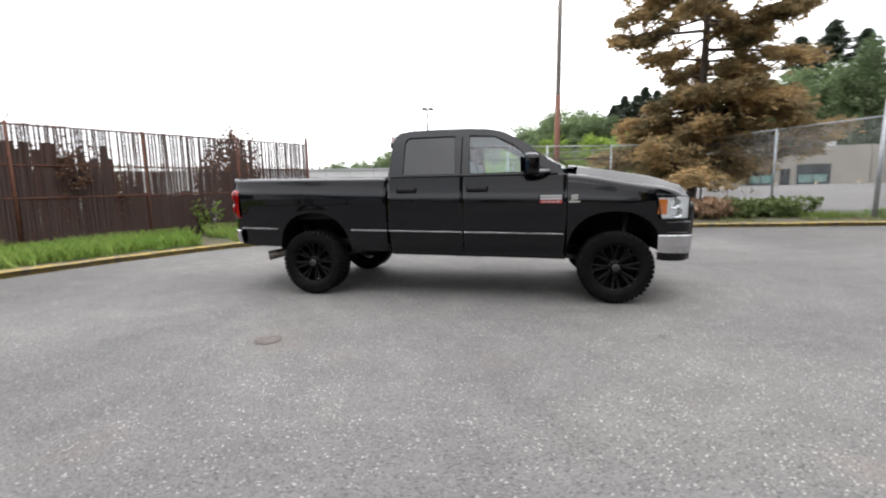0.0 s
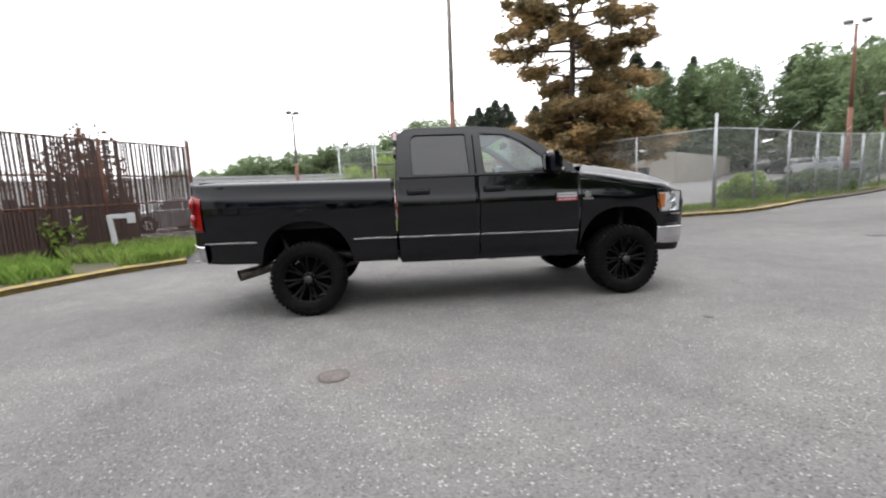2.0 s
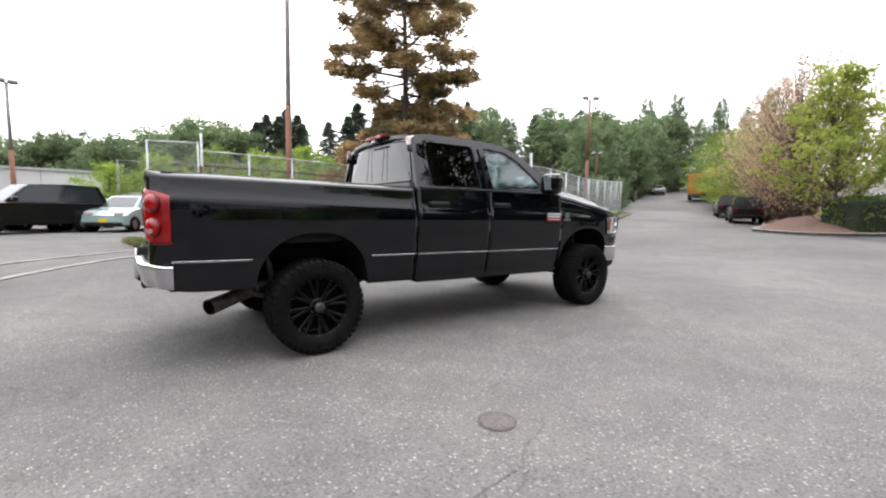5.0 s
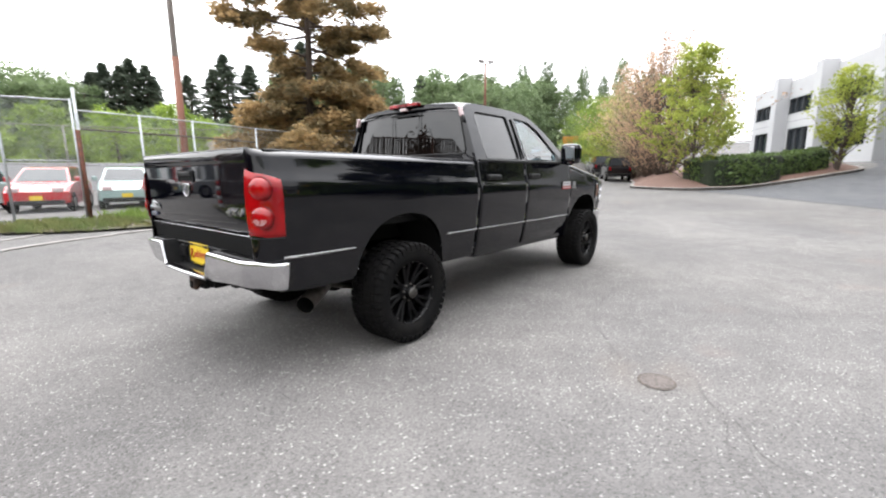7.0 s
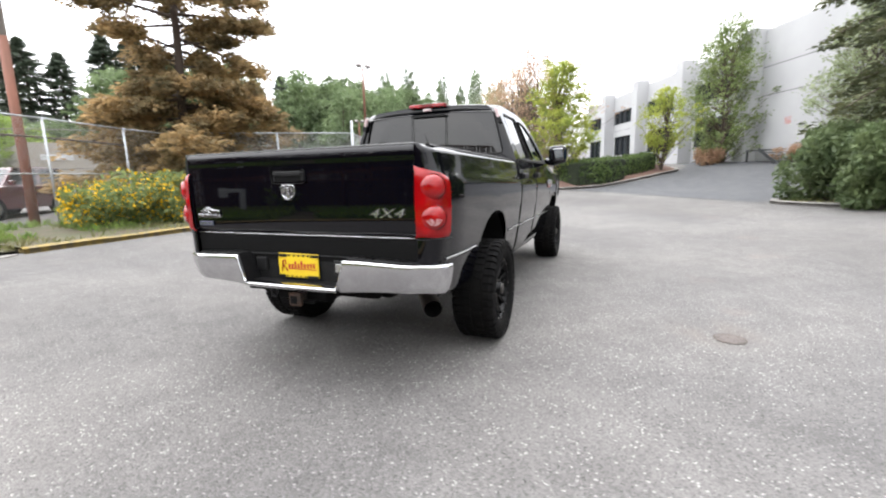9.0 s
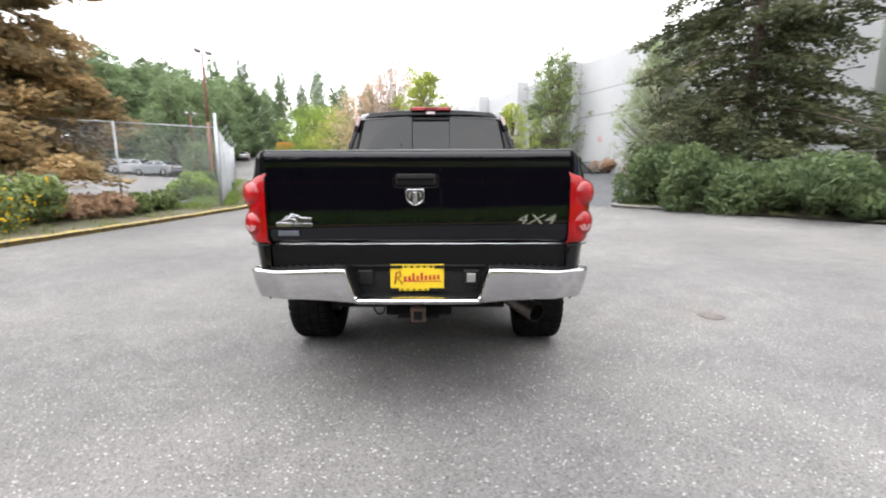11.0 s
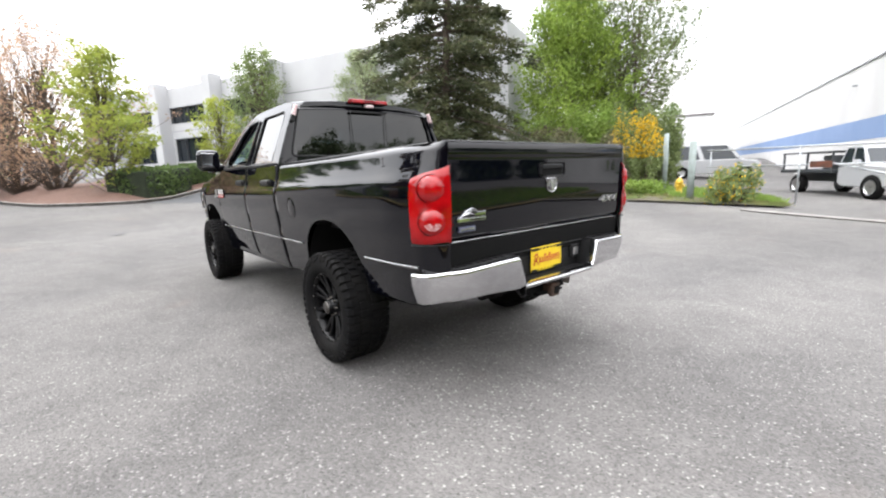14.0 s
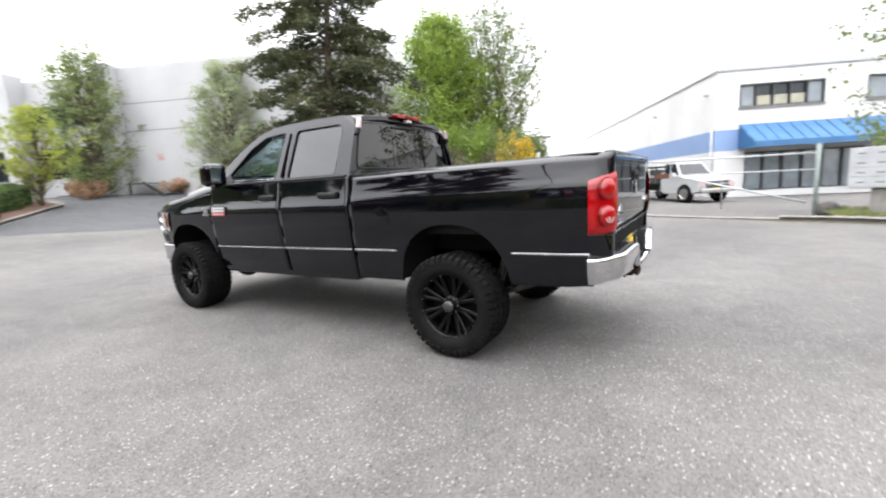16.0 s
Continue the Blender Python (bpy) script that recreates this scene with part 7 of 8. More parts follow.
# Seats, wheel and dashboard.
for s in (-1, 1):
    for x in (1.95, 1.3):
        seat = new("seat")
        seat.parent = truck
        part("cushion", boxed(x, x + 0.5, s * 0.4 - 0.27, s * 0.4 + 0.27, 0.95, 1.12, 0.05), SEAT, seat)
        part("backrest", boxed(-0.09, 0.09, s * 0.4 - 0.26, s * 0.4 + 0.26, 0, 0.58, 0.06), SEAT, seat, m=pose(x, 0, 1.05, 0, -10, 0))
        part("headrest", boxed(-0.06, 0.06, s * 0.4 - 0.14, s * 0.4 + 0.14, 0.62, 0.80, 0.05), SEAT, seat, m=pose(x, 0, 1.05, 0, -10, 0))
part("dashboard", boxed(2.62, 3.08, -0.80, 0.80, 1.05, 1.44, 0.06), DASH, truck)
bm = bmesh.new()
tube(bm, [(0, 0.19 * math.cos(a), 0.19 * math.sin(a)) for a in np.linspace(0, 2 * math.pi, 25)], 0.016, 8, cap=False)
tube(bm, [(0.02, -0.17, 0), (0.05, 0, 0), (0.02, 0.17, 0)], 0.02, 6)
tube(bm, [(0.05, 0, 0), (0.02, 0, -0.17)], 0.02, 6)
part("steering_wheel", bm, DASH, truck, m=pose(2.47, 0.4, 1.40, 0, -25, 0))
part("steering_column", tubed([(2.5, 0.4, 1.38), (2.75, 0.4, 1.25)], 0.035, 8), DASH, truck)
part("rear_view_mirror", boxed(2.40, 2.44, -0.12, 0.12, 1.80, 1.87, 0.015), DASH, truck)
part("cab_floor", boxed(0.99, 3.1, -0.86, 0.86, 0.60, 0.66), LINER, truck)
part("firewall", boxed(3.06, 3.10, -0.88, 0.88, 0.66, 1.42), LINER, truck)
for s in (-1, 1):
    part("door_trim", boxed(1.02, 3.03, s * 0.865 - 0.02, s * 0.865 + 0.02, 0.66, 1.41), SEAT, truck)
# Bed: floor, inner walls, bulkhead.
part("bed_floor", boxed(-1.08, 0.95, -0.80, 0.80, 0.93, 0.98), PLASTIC, truck)
part("bed_bulkhead", boxed(0.92, 0.962, -0.86, 0.86, 0.62, 1.43, 0.01), PAINT, truck)
for s in (-1, 1):
    part("bed_wall", boxed(-1.08, 0.92, s * 0.78 - 0.012, s * 0.78 + 0.012, 0.98, 1.42), PLASTIC, truck)

# ---- tailgate and rear lamps ----
gate_bm = bmesh.new()
prof = [(-1.085, 1.470), (-1.125, 1.473), (-1.142, 1.470), (-1.150, 1.460), (-1.154, 1.442), (-1.154, 1.418), (-1.152, 1.400), (-1.1495, 1.390), (-1.1485, 1.375), (-1.149, 1.30), (-1.150, 1.18), (-1.147, 1.08), (-1.142, 1.01), (-1.136, 0.978), (-1.12, 0.968)]
rows = []
for y in np.linspace(-0.825, 0.825, 25):
    bow = 0.006 * (1 - (y / 0.83) ** 2)
    rows.append([(x - bow * (1 if i > 0 else 0), y, z) for i, (x, z) in enumerate(prof)])
sheet(rows, gate_bm)
tailgate = part("tailgate", flip_to(gate_bm, (-1, 0, 0.2)), PAINT, truck)
for y in (-0.822, 0.822):
    part("tailgate_end", boxed(-1.142, -1.085, y - 0.003, y + 0.003, 0.975, 1.460, 0.002), PAINT, tailgate)
part("tailgate_cap", flip_to(sheet([[(x - 0.006 * (1 - (y / 0.83) ** 2) * (x < -1.09), y, z) for x, z in ((-1.083, 1.462), (-1.086, 1.4735), (-1.125, 1.4765), (-1.142, 1.4735), (-1.1475, 1.468))] for y in np.linspace(-0.824, 0.824, 25)]), (0, 0, 1)), PLASTIC, tailgate, "black plastic tailgate cap")
part("tailgate_inner", boxed(-1.10, -1.083, -0.80, 0.80, 0.97, 1.462), PLASTIC, tailgate)
XT = -1.1555
part("handle_bezel", boxed(XT - 0.004, XT + 0.012, -0.130, 0.120, 1.272, 1.356, 0.022), PLASTIC, tailgate, "black tailgate handle", m=pose(0, 0.01, 0))
# Black patch in place of the shaded hollow under the flap.
part("handle_cup", boxed(XT - 0.006, XT - 0.003, -0.09, 0.105, 1.284, 1.318, 0.001), LINER, tailgate)
part("handle_flap", boxed(XT - 0.014, XT - 0.002, -0.095, 0.110, 1.318, 1.347, 0.006), PLASTIC, tailgate)
# Shield emblem as plain shapes.
SHIELD = rounded([(-0.038, 1.262), (0.058, 1.262), (0.056, 1.204), (0.010, 1.174), (-0.036, 1.204)], 0.015)
emb = part("emblem", plate_with_holes(SHIELD, [], lambda u, v: (XT - 0.005, u, v)), PLASTIC, tailgate, "chrome shield emblem with dark fields")
part("emblem_edge", tubed([(XT - 0.006, u, v) for u, v in [*SHIELD, SHIELD[0]]], 0.0045, 6, cap=False), CHROME, emb)
part("emblem_bar", boxed(XT - 0.012, XT - 0.005, -0.002, 0.022, 1.186, 1.252, 0.003), BADGE, emb)
for s in (-1, 1):
    part("emblem_bar", plate_with_holes(rounded([(0.010 + s * 0.010, 1.250), (0.010 + s * 0.030, 1.252), (0.010 + s * 0.038, 1.232), (0.010 + s * 0.030, 1.212), (0.010 + s * 0.022, 1.224), (0.010 + s * 0.024, 1.238)], 0.005), [], lambda u, v: (XT - 0.0085, u, v)), BADGE, emb)


def letters(word, size, material, parent, m, thick=0.004, shear=0.0, wide=1.0):
    c = bpy.data.curves.new("lettering", "FONT")
    c.body, c.size, c.extrude, c.align_x, c.shear = word, size, thick, "CENTER", shear
    tmp = new("lettering", c)
    bpy.context.view_layer.update()
    me = bpy.data.meshes.new_from_object(tmp.evaluated_get(bpy.context.evaluated_depsgraph_get()))
    bpy.data.objects.remove(tmp)
    me.materials.clear()
    me.materials.append(material)
    ob = new("lettering", me)
    ob.parent, ob.matrix_basis = parent, m @ Matrix.Diagonal((wide, 1, 1, 1))
    return ob


BACKWARD = Matrix(((0, 0, -1, 0), (-1, 0, 0, 0), (0, 1, 0, 0), (0, 0, 0, 1)))
letters("4X4", 0.075, BADGE, tailgate, Matrix.Translation((-1.1535, -0.645, 1.074)) @ BACKWARD, 0.005, 0.25, 1.68)
# Badge on the other side, as a plain swept shape over bars.
SWEEP = [(0.778, 1.083), (0.748, 1.092), (0.722, 1.116), (0.688, 1.130), (0.662, 1.124), (0.640, 1.108), (0.585, 1.108), (0.580, 1.083)]
bb = part("tailgate_badge", plate_with_holes(SWEEP, [], lambda u, v: (-1.157, u, v)), PLASTIC, tailgate, "swept chrome-edged badge over a slate plate")
part("badge_edge", tubed([(-1.158, u, v) for u, v in [*SWEEP, SWEEP[0]]], 0.0032, 6, cap=False), CHROME, bb)
for line in ([(0.760, 1.090), (0.718, 1.104), (0.690, 1.120), (0.668, 1.113)], [(0.728, 1.090), (0.702, 1.106), (0.676, 1.100), (0.660, 1.090)]):
    part("badge_streak", tubed([(-1.159, u, v) for u, v in line], 0.0038, 6), CHROME, bb)
for k in range(6):
    part("badge_bar", boxed(-1.160, -1.157, 0.585 + 0.0125 * k, 0.594 + 0.0125 * k, 1.090, 1.102), CHROME, bb)
part("badge_plate", boxed(-1.158, -1.150, 0.580, 0.778, 1.062, 1.080, 0.002), CHROME, bb)
for k in range(9):
    part("badge_bar", boxed(-1.1595, -1.1582, 0.586 + 0.0125 * k, 0.595 + 0.0125 * k, 1.066, 1.076), PLASTIC, bb)
part("badge_plate", boxed(-1.158, -1.150, 0.656, 0.772, 1.010, 1.038, 0.002), SLATE, bb)
for k in range(6):
    part("badge_bar", boxed(-1.1595, -1.1582, 0.664 + 0.017 * k, 0.676 + 0.017 * k, 1.018, 1.030), BADGE, bb)
# Strip and body below the tailgate; the panel's matte black paints the bumper's shade.
part("tail_panel", flip_to(sheet([[(x, y, z) for x, z in ((-1.11, 0.960), (-1.128, 0.954), (-1.128, 0.92), (-1.124, 0.87), (-1.118, 0.80))] for y in np.linspace(-0.825, 0.825, 13)]), (-1, 0, 0)), LINER, truck)
part("tail_moulding", tubed([(-1.145 - 0.006 * (1 - (y / 0.82) ** 2), y, 0.963) for y in np.linspace(-0.81, 0.81, 19)], 0.003, 6), MOULDING, truck, "thin pale tail moulding")
for s in (-1, 1):
    lamp = new("tail_lamp")
    lamp.parent = truck
    lamp["label"] = "large red tail lamp with two round domes"
    plan = [p + out * 0.009 for p, out in CORNER[:3:-1]]
    rows = []
    for i, p in enumerate(plan):
        u = i / (len(plan) - 1)
        top, low = 1.358 - 0.012 * u - 0.04 * u * u, 0.962
        rows.append([(p.x - 0.010 * math.sin(math.pi * j / 14) * (1 - u) + (0.012 if j in (0, 14) else 0), s * (p.y + 0.008 * math.sin(math.pi * j / 14) * u - (0.012 if j in (0, 14) else 0) - 0.05 * max(0, z - 1.27) / 0.1 * u), z) for j, z in enumerate(np.linspace(low, top, 15))])
    part("lens", flip_to(sheet(rows), (-1, s, 0)), RED_LENS, lamp)
    part("lamp_housing", boxed(-1.10, -1.0, s * 0.87 - 0.05, s * 0.87 + 0.05, 0.97, 1.33, 0.02), LINER, lamp)
    for z, lower in ((1.240, False), (1.077, True)):
        bm = lathe([(0.076, 0.0), (0.078, 0.012), (0.074, 0.026), (0.060, 0.038), (0.035, 0.045), (0.0001, 0.047)], 32, "x")
        dome = part("lamp_dome", bm, RED_DOME, lamp, m=pose(-1.096, s * 0.902, z, 0, 0, 180 - s * 30) @ pose(0.012, 0, 0) @ Matrix.Diagonal((1, 0.88, 0.88, 1)))
        ringb = lathe([(0.074, 0.016), (0.083, 0.022), (0.084, 0.010), (0.078, 0.0)], 32, "x")
        part("lamp_ring", ringb, RED_DARK, lamp, m=dome.matrix_basis.copy())
        if lower:
            bm = bmesh.new()
            rws = []
            for a in np.linspace(math.radians(196), math.radians(344), 13):
                rws.append([(0.030 + 0.020 * (1 - (r / 0.074) ** 2), r * math.cos(a), r * math.sin(a)) for r in (0.016, 0.032, 0.048, 0.062)])
            part("reverse_lens", sheet(rws, bm), PINK_LENS, lamp, "pinkish reversing lens", m=dome.matrix_basis.copy())
    # Chrome-lined lower edge under the lamp.
    part("lamp_edge", tubed([(p.x, s * p.y, 0.958) for p in plan], 0.003, 6), PLASTIC, lamp)

# ---- rear bumper ----
bumper = new("rear_bumper")
bumper.parent = truck
bumper["label"] = "chrome step bumper with a black middle"


def bumper_x(y):
    a = abs(y)
    return -1.25 + 0.05 * (a / 0.9) ** 2 + (0.11 * max(0, (a - 0.72) / 0.2) ** 2.2 if a > 0.72 else 0)


def band(plan, profile, close=False):
    """Sweeps (inset, height) profiles along a plan line; profile takes the plan's index and point."""
    rows = []
    for i, p in enumerate(plan):
        d = (plan[min(i + 1, len(plan) - 1)] - plan[max(i - 1, 0)]).normalized()
        out = Vector((d.y, -d.x, 0))
        rows.append([(p.x - out.x * o, p.y - out.y * o, z) for o, z in profile(i, p)])
    return rows


def wing_profile(i, p):
    y = p.y
    k = min(max((0.392 - y) / 0.049, 0), 1)
    full = 0.838 - 0.026 * max(0, (y - 0.43) / 0.53) ** 1.3
    top = full - (full - 0.683) * k
    low = 0.633 + 0.016 * math.sin(math.pi * min(max((y - 0.35) / 0.65, 0), 1))
    h = top - low
    r = min(0.014, h / 3)
    down = [(0.034 * u ** 1.7, top - r - (h - r - 0.012) * u) for u in (0.08, 0.2, 0.35, 0.5, 0.65, 0.8, 0.92, 1.0)]
    return [(0.045, top), (0.03, top + 0.001), (0.016, top), (0.007, top - 0.25 * r), (0.002, top - 0.6 * r), (0.0, top - r), *down, (0.040, low + 0.004), (0.052, low), (0.095, low + 0.003)]


WING = [Vector((bumper_x(y), y, 0)) for y in [*np.linspace(0.335, 0.41, 12), *np.linspace(0.43, 0.86, 14)]]
WING = WING + spline([(bumper_x(0.86), 0.86, 0), (-1.120, 0.928, 0), (-1.078, 0.968, 0), (-1.045, 0.982, 0), (-1.015, 0.985, 0)], 5)[1:]
for s in (-1, 1):
    rows = [[(x, s * y, z) for x, y, z in row] for row in band(WING[::-1], lambda i, p: wing_profile(i, p))]
    bm = sheet(rows)
    bmesh.ops.recalc_face_normals(bm, faces=bm.faces)
    part("chrome_wing", bm, CHROME, bumper)
rows = []
for y in np.linspace(-0.34, 0.34, 15):
    x = bumper_x(y)
    rows.append([(x + 0.06, y, 0.670), (x + 0.02, y, 0.669), (x + 0.009, y, 0.665), (x + 0.003, y, 0.658), (x + 0.006, y, 0.650), (x + 0.018, y, 0.638), (x + 0.032, y, 0.633), (x + 0.06, y, 0.632)])
part("chrome_lip", flip_to(sheet(rows), (-1, 0, 0.05)), CHROME, bumper)
part("step_back", boxed(-1.11, -1.08, -0.42, 0.42, 0.66, 0.838, 0.01), PLASTIC, bumper)
part("step_pad", flip_to(sheet([[(x, y, z) for y in np.linspace(-0.38, 0.38, 21)] for x, z in ((-1.085, 0.841), (-1.118, 0.841), (-1.130, 0.832))]), (0, 0, 1)), PLASTIC, bumper)
for s in (-1, 1):
    cheek = part("step_cheek", sheet([[(x, s * y, z) for y, z in ((0.343, 0.664), (0.355, 0.71), (0.370, 0.765), (0.384, 0.815), (0.397, 0.838))] for x in (-1.228, -1.17, -1.09)], smooth=False), PLASTIC, bumper)
    cheek.modifiers.new("thickness", "SOLIDIFY").thickness = 0.012
    pad = []
    for y in np.linspace(0.40, 0.86, 16):
        z = 0.838 - 0.026 * max(0, (y - 0.43) / 0.53) ** 1.3
        pad.append([(-1.09, s * y, z + 0.004), (bumper_x(y) + 0.046, s * y, z + 0.004), (bumper_x(y) + 0.038, s * y, z - 0.004)])
    part("wing_pad", flip_to(sheet(pad), (0, 0, 1)), PLASTIC, bumper, "black ribbed step pad")
    for k in range(9):
        y = 0.46 + 0.045 * k
        z = 0.838 - 0.026 * max(0, (y - 0.43) / 0.53) ** 1.3
        part("pad_rib", boxed(bumper_x(y) + 0.055, -1.10, s * y - 0.006, s * y + 0.006, z + 0.003, z + 0.010, 0.002), PLASTIC, bumper)
part("step_floor", boxed(-1.235, -1.09, -0.338, 0.338, 0.658, 0.669), PLASTIC, bumper)
for y in (0.30, -0.30):
    part("socket", boxed(-1.13, -1.108, y - 0.045, y + 0.045, 0.72, 0.81, 0.01), PLASTIC, bumper)
part("wiring_plug", boxed(-1.136, -1.13, -0.325, -0.275, 0.74, 0.79, 0.002), CHROME_WORN, bumper)
plate = part("number_plate", boxed(-1.205, -1.198, -0.145, 0.160, 0.708, 0.862, 0.003), YELLOW_PLATE, bumper, "yellow dealer plate with red script bars", m=pose(0.078, 0, -0.021))
for a, b, z in ((-0.09, 0.09, 0.848), (-0.06, 0.11, 0.716)):
    part("plate_rim", boxed(-1.2085, -1.2055, -0.145, a, z - 0.009, z + 0.009), PLASTIC, plate)
    part("plate_rim", boxed(-1.2085, -1.2055, b, 0.160, z - 0.009, z + 0.009), PLASTIC, plate)
    for k in range(5):
        part("print_bar", boxed(-1.2065, -1.2055, a + 0.012 + (b - a) * k / 5, a - 0.01 + (b - a) * (k + 1) / 5, z - 0.005, z + 0.005), PLASTIC, plate)
# The script turns into slanted strokes of its size.
bm = tubed([(-1.207, 0.135, 0.748), (-1.207, 0.125, 0.815), (-1.207, 0.105, 0.82), (-1.207, 0.10, 0.795), (-1.207, 0.12, 0.785), (-1.207, 0.09, 0.75)], 0.0045, 5)
part("script_stroke", bm, RED_INK, plate)
for k in range(9):
    y = 0.075 - 0.0235 * k
    tall = 0.045 if k in (2, 4) else 0.028
    part("script_stroke", boxed(-1.2075, -1.2055, y - 0.007, y + 0.007, 0.765 + 0.0012 * k, 0.765 + tall + 0.0012 * k, 0.0008), RED_INK, plate)
part("script_stroke", boxed(-1.2075, -1.2055, -0.13, 0.085, 0.762, 0.767), RED_INK, plate)

# ---- front end ----
front = new("front_bumper")
front.parent = truck
front["label"] = "black and chrome front bumper"
FRONT = spline([(4.0, -0.935, 0), (4.10, -0.948, 0), (4.20, -0.946, 0), (4.285, -0.918, 0), (4.345, -0.865, 0), (4.39, -0.77, 0), (4.42, -0.63, 0), (4.445, -0.40, 0), (4.452, -0.15, 0), (4.452, 0.0, 0)], 4)
FRONT = FRONT + [Vector((p.x, -p.y, 0)) for p in FRONT[::-1][1:]]
for nm, z0, z1, inset, round_by, material in (("bumper_top", 0.757, 0.918, 0.0, 0.035, PAINT), ("chrome_band", 0.552, 0.755, -0.004, 0.010, CHROME), ("lower_valance", 0.468, 0.546, 0.03, 0.012, PLASTIC)):
    def face(i, p, z0=z0, z1=z1, e=inset, r=round_by):
        low = max(0, 4.06 - p.x) / 0.06 * 0.012
        return [(e + 0.10, z1), (e + 2 * r, z1), (e + 0.9 * r, z1 - 0.15 * r), (e + 0.3 * r, z1 - 0.5 * r), (e, z1 - r), (e + 0.001, z1 - r - 0.008), (e + 0.008, (z0 + z1) / 2), (e + 0.014, z0 + r + low), (e + 0.014 + 0.4 * r, z0 + 0.4 * r + low), (e + 0.02 + r, z0 + low), (e + 0.10, z0 + low)]
    bm = sheet(band(FRONT, face))
    bmesh.ops.recalc_face_normals(bm, faces=bm.faces)
    part(nm, bm, material, front)
part("grille", boxed(4.26, 4.33, -0.52, 0.52, 0.93, 1.2, 0.03), CHROME, truck)
part("grille_insert", boxed(4.335, 4.345, -0.46, 0.46, 0.97, 1.16), LINER, truck)
part("front_header", boxed(4.05, 4.3, -0.86, 0.86, 0.90, 1.12, 0.03), LINER, truck)
for s in (-1, 1):
    hl = new("headlight")
    hl.parent = truck
    rows = []
    for u in np.linspace(0, 1, 12):
        rows.append([(lambda x: (x, s * (side_y(x, min(z, 1.1)) + 0.026 - 0.22 * max(0, z - 1.14)), z))(3.955 + 0.335 * u + 0.055 * (1.19 - z) / 0.26 * (1 - u)) for z in np.linspace(0.928, 1.188 - 0.03 * u, 8)])
    part("lens", flip_to(sheet(rows), (0, s, 0)), LENS_GLASS, hl, "clear headlight lens").visible_shadow = False
    part("reflector", flip_to(sheet([[(x, s * (abs(y) - 0.022), z) for x, y, z in row] for row in rows]), (0, s, 0)), REFLECTOR, hl, "bright headlight reflector")
    part("turn_lens", flip_to(sheet([[(x, s * (side_y(x, min(z, 1.1)) + 0.014 - 0.22 * max(0, z - 1.14)), z) for z in np.linspace(0.975, 1.135, 7)] for x in np.linspace(3.975, 4.065, 5)]), (0, s, 0)), AMBER, hl, "amber turn lens")
    for x, z in ((4.14, 1.09), (4.17, 0.99)):
        part("lamp_bowl", lathe([(0.055, 0.03), (0.05, 0.012), (0.035, 0.0), (0.012, -0.005), (0.0001, 0.012)], 24), HEADLAMP, hl, m=pose(x, s * (side_y(x, z) + 0.006), z, 0, 0, 0 if s > 0 else 180) @ Matrix.Diagonal((1, 0.5, 1, 1)))
    part("bezel", tubed([*[row[0] for row in rows], *[p for p in rows[-1][1:]], *[row[-1] for row in rows[::-1]], *[p for p in rows[0][::-1]]], 0.007, 6, cap=False), PLASTIC, hl)
part("aerial", tubed([(3.24, -0.86, 1.31), (3.24, -0.86, 1.37)], 0.01, 6), PLASTIC, truck)

# ---- running gear ----
for s in (-1, 1):
    part("frame_rail", boxed(-1.1, 4.2, s * 0.42 - 0.04, s * 0.42 + 0.04, 0.58, 0.76, 0.01), LINER, truck)
    part("leaf_spring", sheet([[(x, s * 0.58 + w, 0.40 + 0.16 * (x / 0.65) ** 2 + t) for x in np.linspace(-0.65, 0.65, 14)] for w, t in ((-0.035, 0), (-0.035, 0.04), (0.035, 0.04), (0.035, 0))]), STEEL, truck)
    part("shock_absorber", tubed([(-0.22, s * 0.62, 0.42), (-0.36, s * 0.55, 0.98)], 0.032, 10), STEEL, truck, "dull steel shock absorber")
    part("shock_absorber", tubed([(3.70, s * 0.62, 0.45), (3.74, s * 0.58, 1.05)], 0.03, 10), STEEL, truck, "dull steel shock absorber")
    part("brake_drum", lathe([(0.0, s * 0.82), (0.17, s * 0.82), (0.18, s * 0.74), (0.0, s * 0.73)], 28), STEEL, truck, m=pose(0, 0, 0.405))
    part("brake_disc", lathe([(0.0, s * 0.84), (0.18, s * 0.84), (0.18, s * 0.80), (0.0, s * 0.80)], 28), STEEL, truck, m=pose(3.57, 0, 0.405))
for x in (0.0, 3.57):
    part("axle", tubed([(x, -0.8, 0.42), (x, 0.8, 0.42)], 0.055, 12), LINER, truck)
    bm = bmesh.new()
    bmesh.ops.create_uvsphere(bm, u_segments=18, v_segments=12, radius=0.17)
    part("differential", bm, LINER, truck, smooth=True, m=pose(x, 0.0 if x < 1 else 0.25, 0.42))
part("drive_shaft", tubed([(0.1, 0, 0.45), (2.2, 0.05, 0.62)], 0.045, 10), LINER, truck)
part("transmission", boxed(1.9, 3.3, -0.25, 0.25, 0.5, 0.8, 0.05), LINER, truck)
part("fuel_tank", boxed(0.6, 1.9, 0.1, 0.72, 0.52, 0.75, 0.04), LINER, truck)
part("cross_member", boxed(1.75, 1.87, -0.78, 0.65, 0.47, 0.58, 0.02), LINER, truck)
part("cross_member", boxed(2.3, 2.4, -0.76, 0.65, 0.475, 0.57, 0.02), LINER, truck)
part("radius_arm", tubed([(3.4, -0.6, 0.42), (2.5, -0.5, 0.55)], 0.03, 8), STEEL, truck)
part("radius_arm", tubed([(3.4, 0.6, 0.42), (2.5, 0.5, 0.55)], 0.03, 8), STEEL, truck)
exh = new("exhaust")
exh.parent = truck
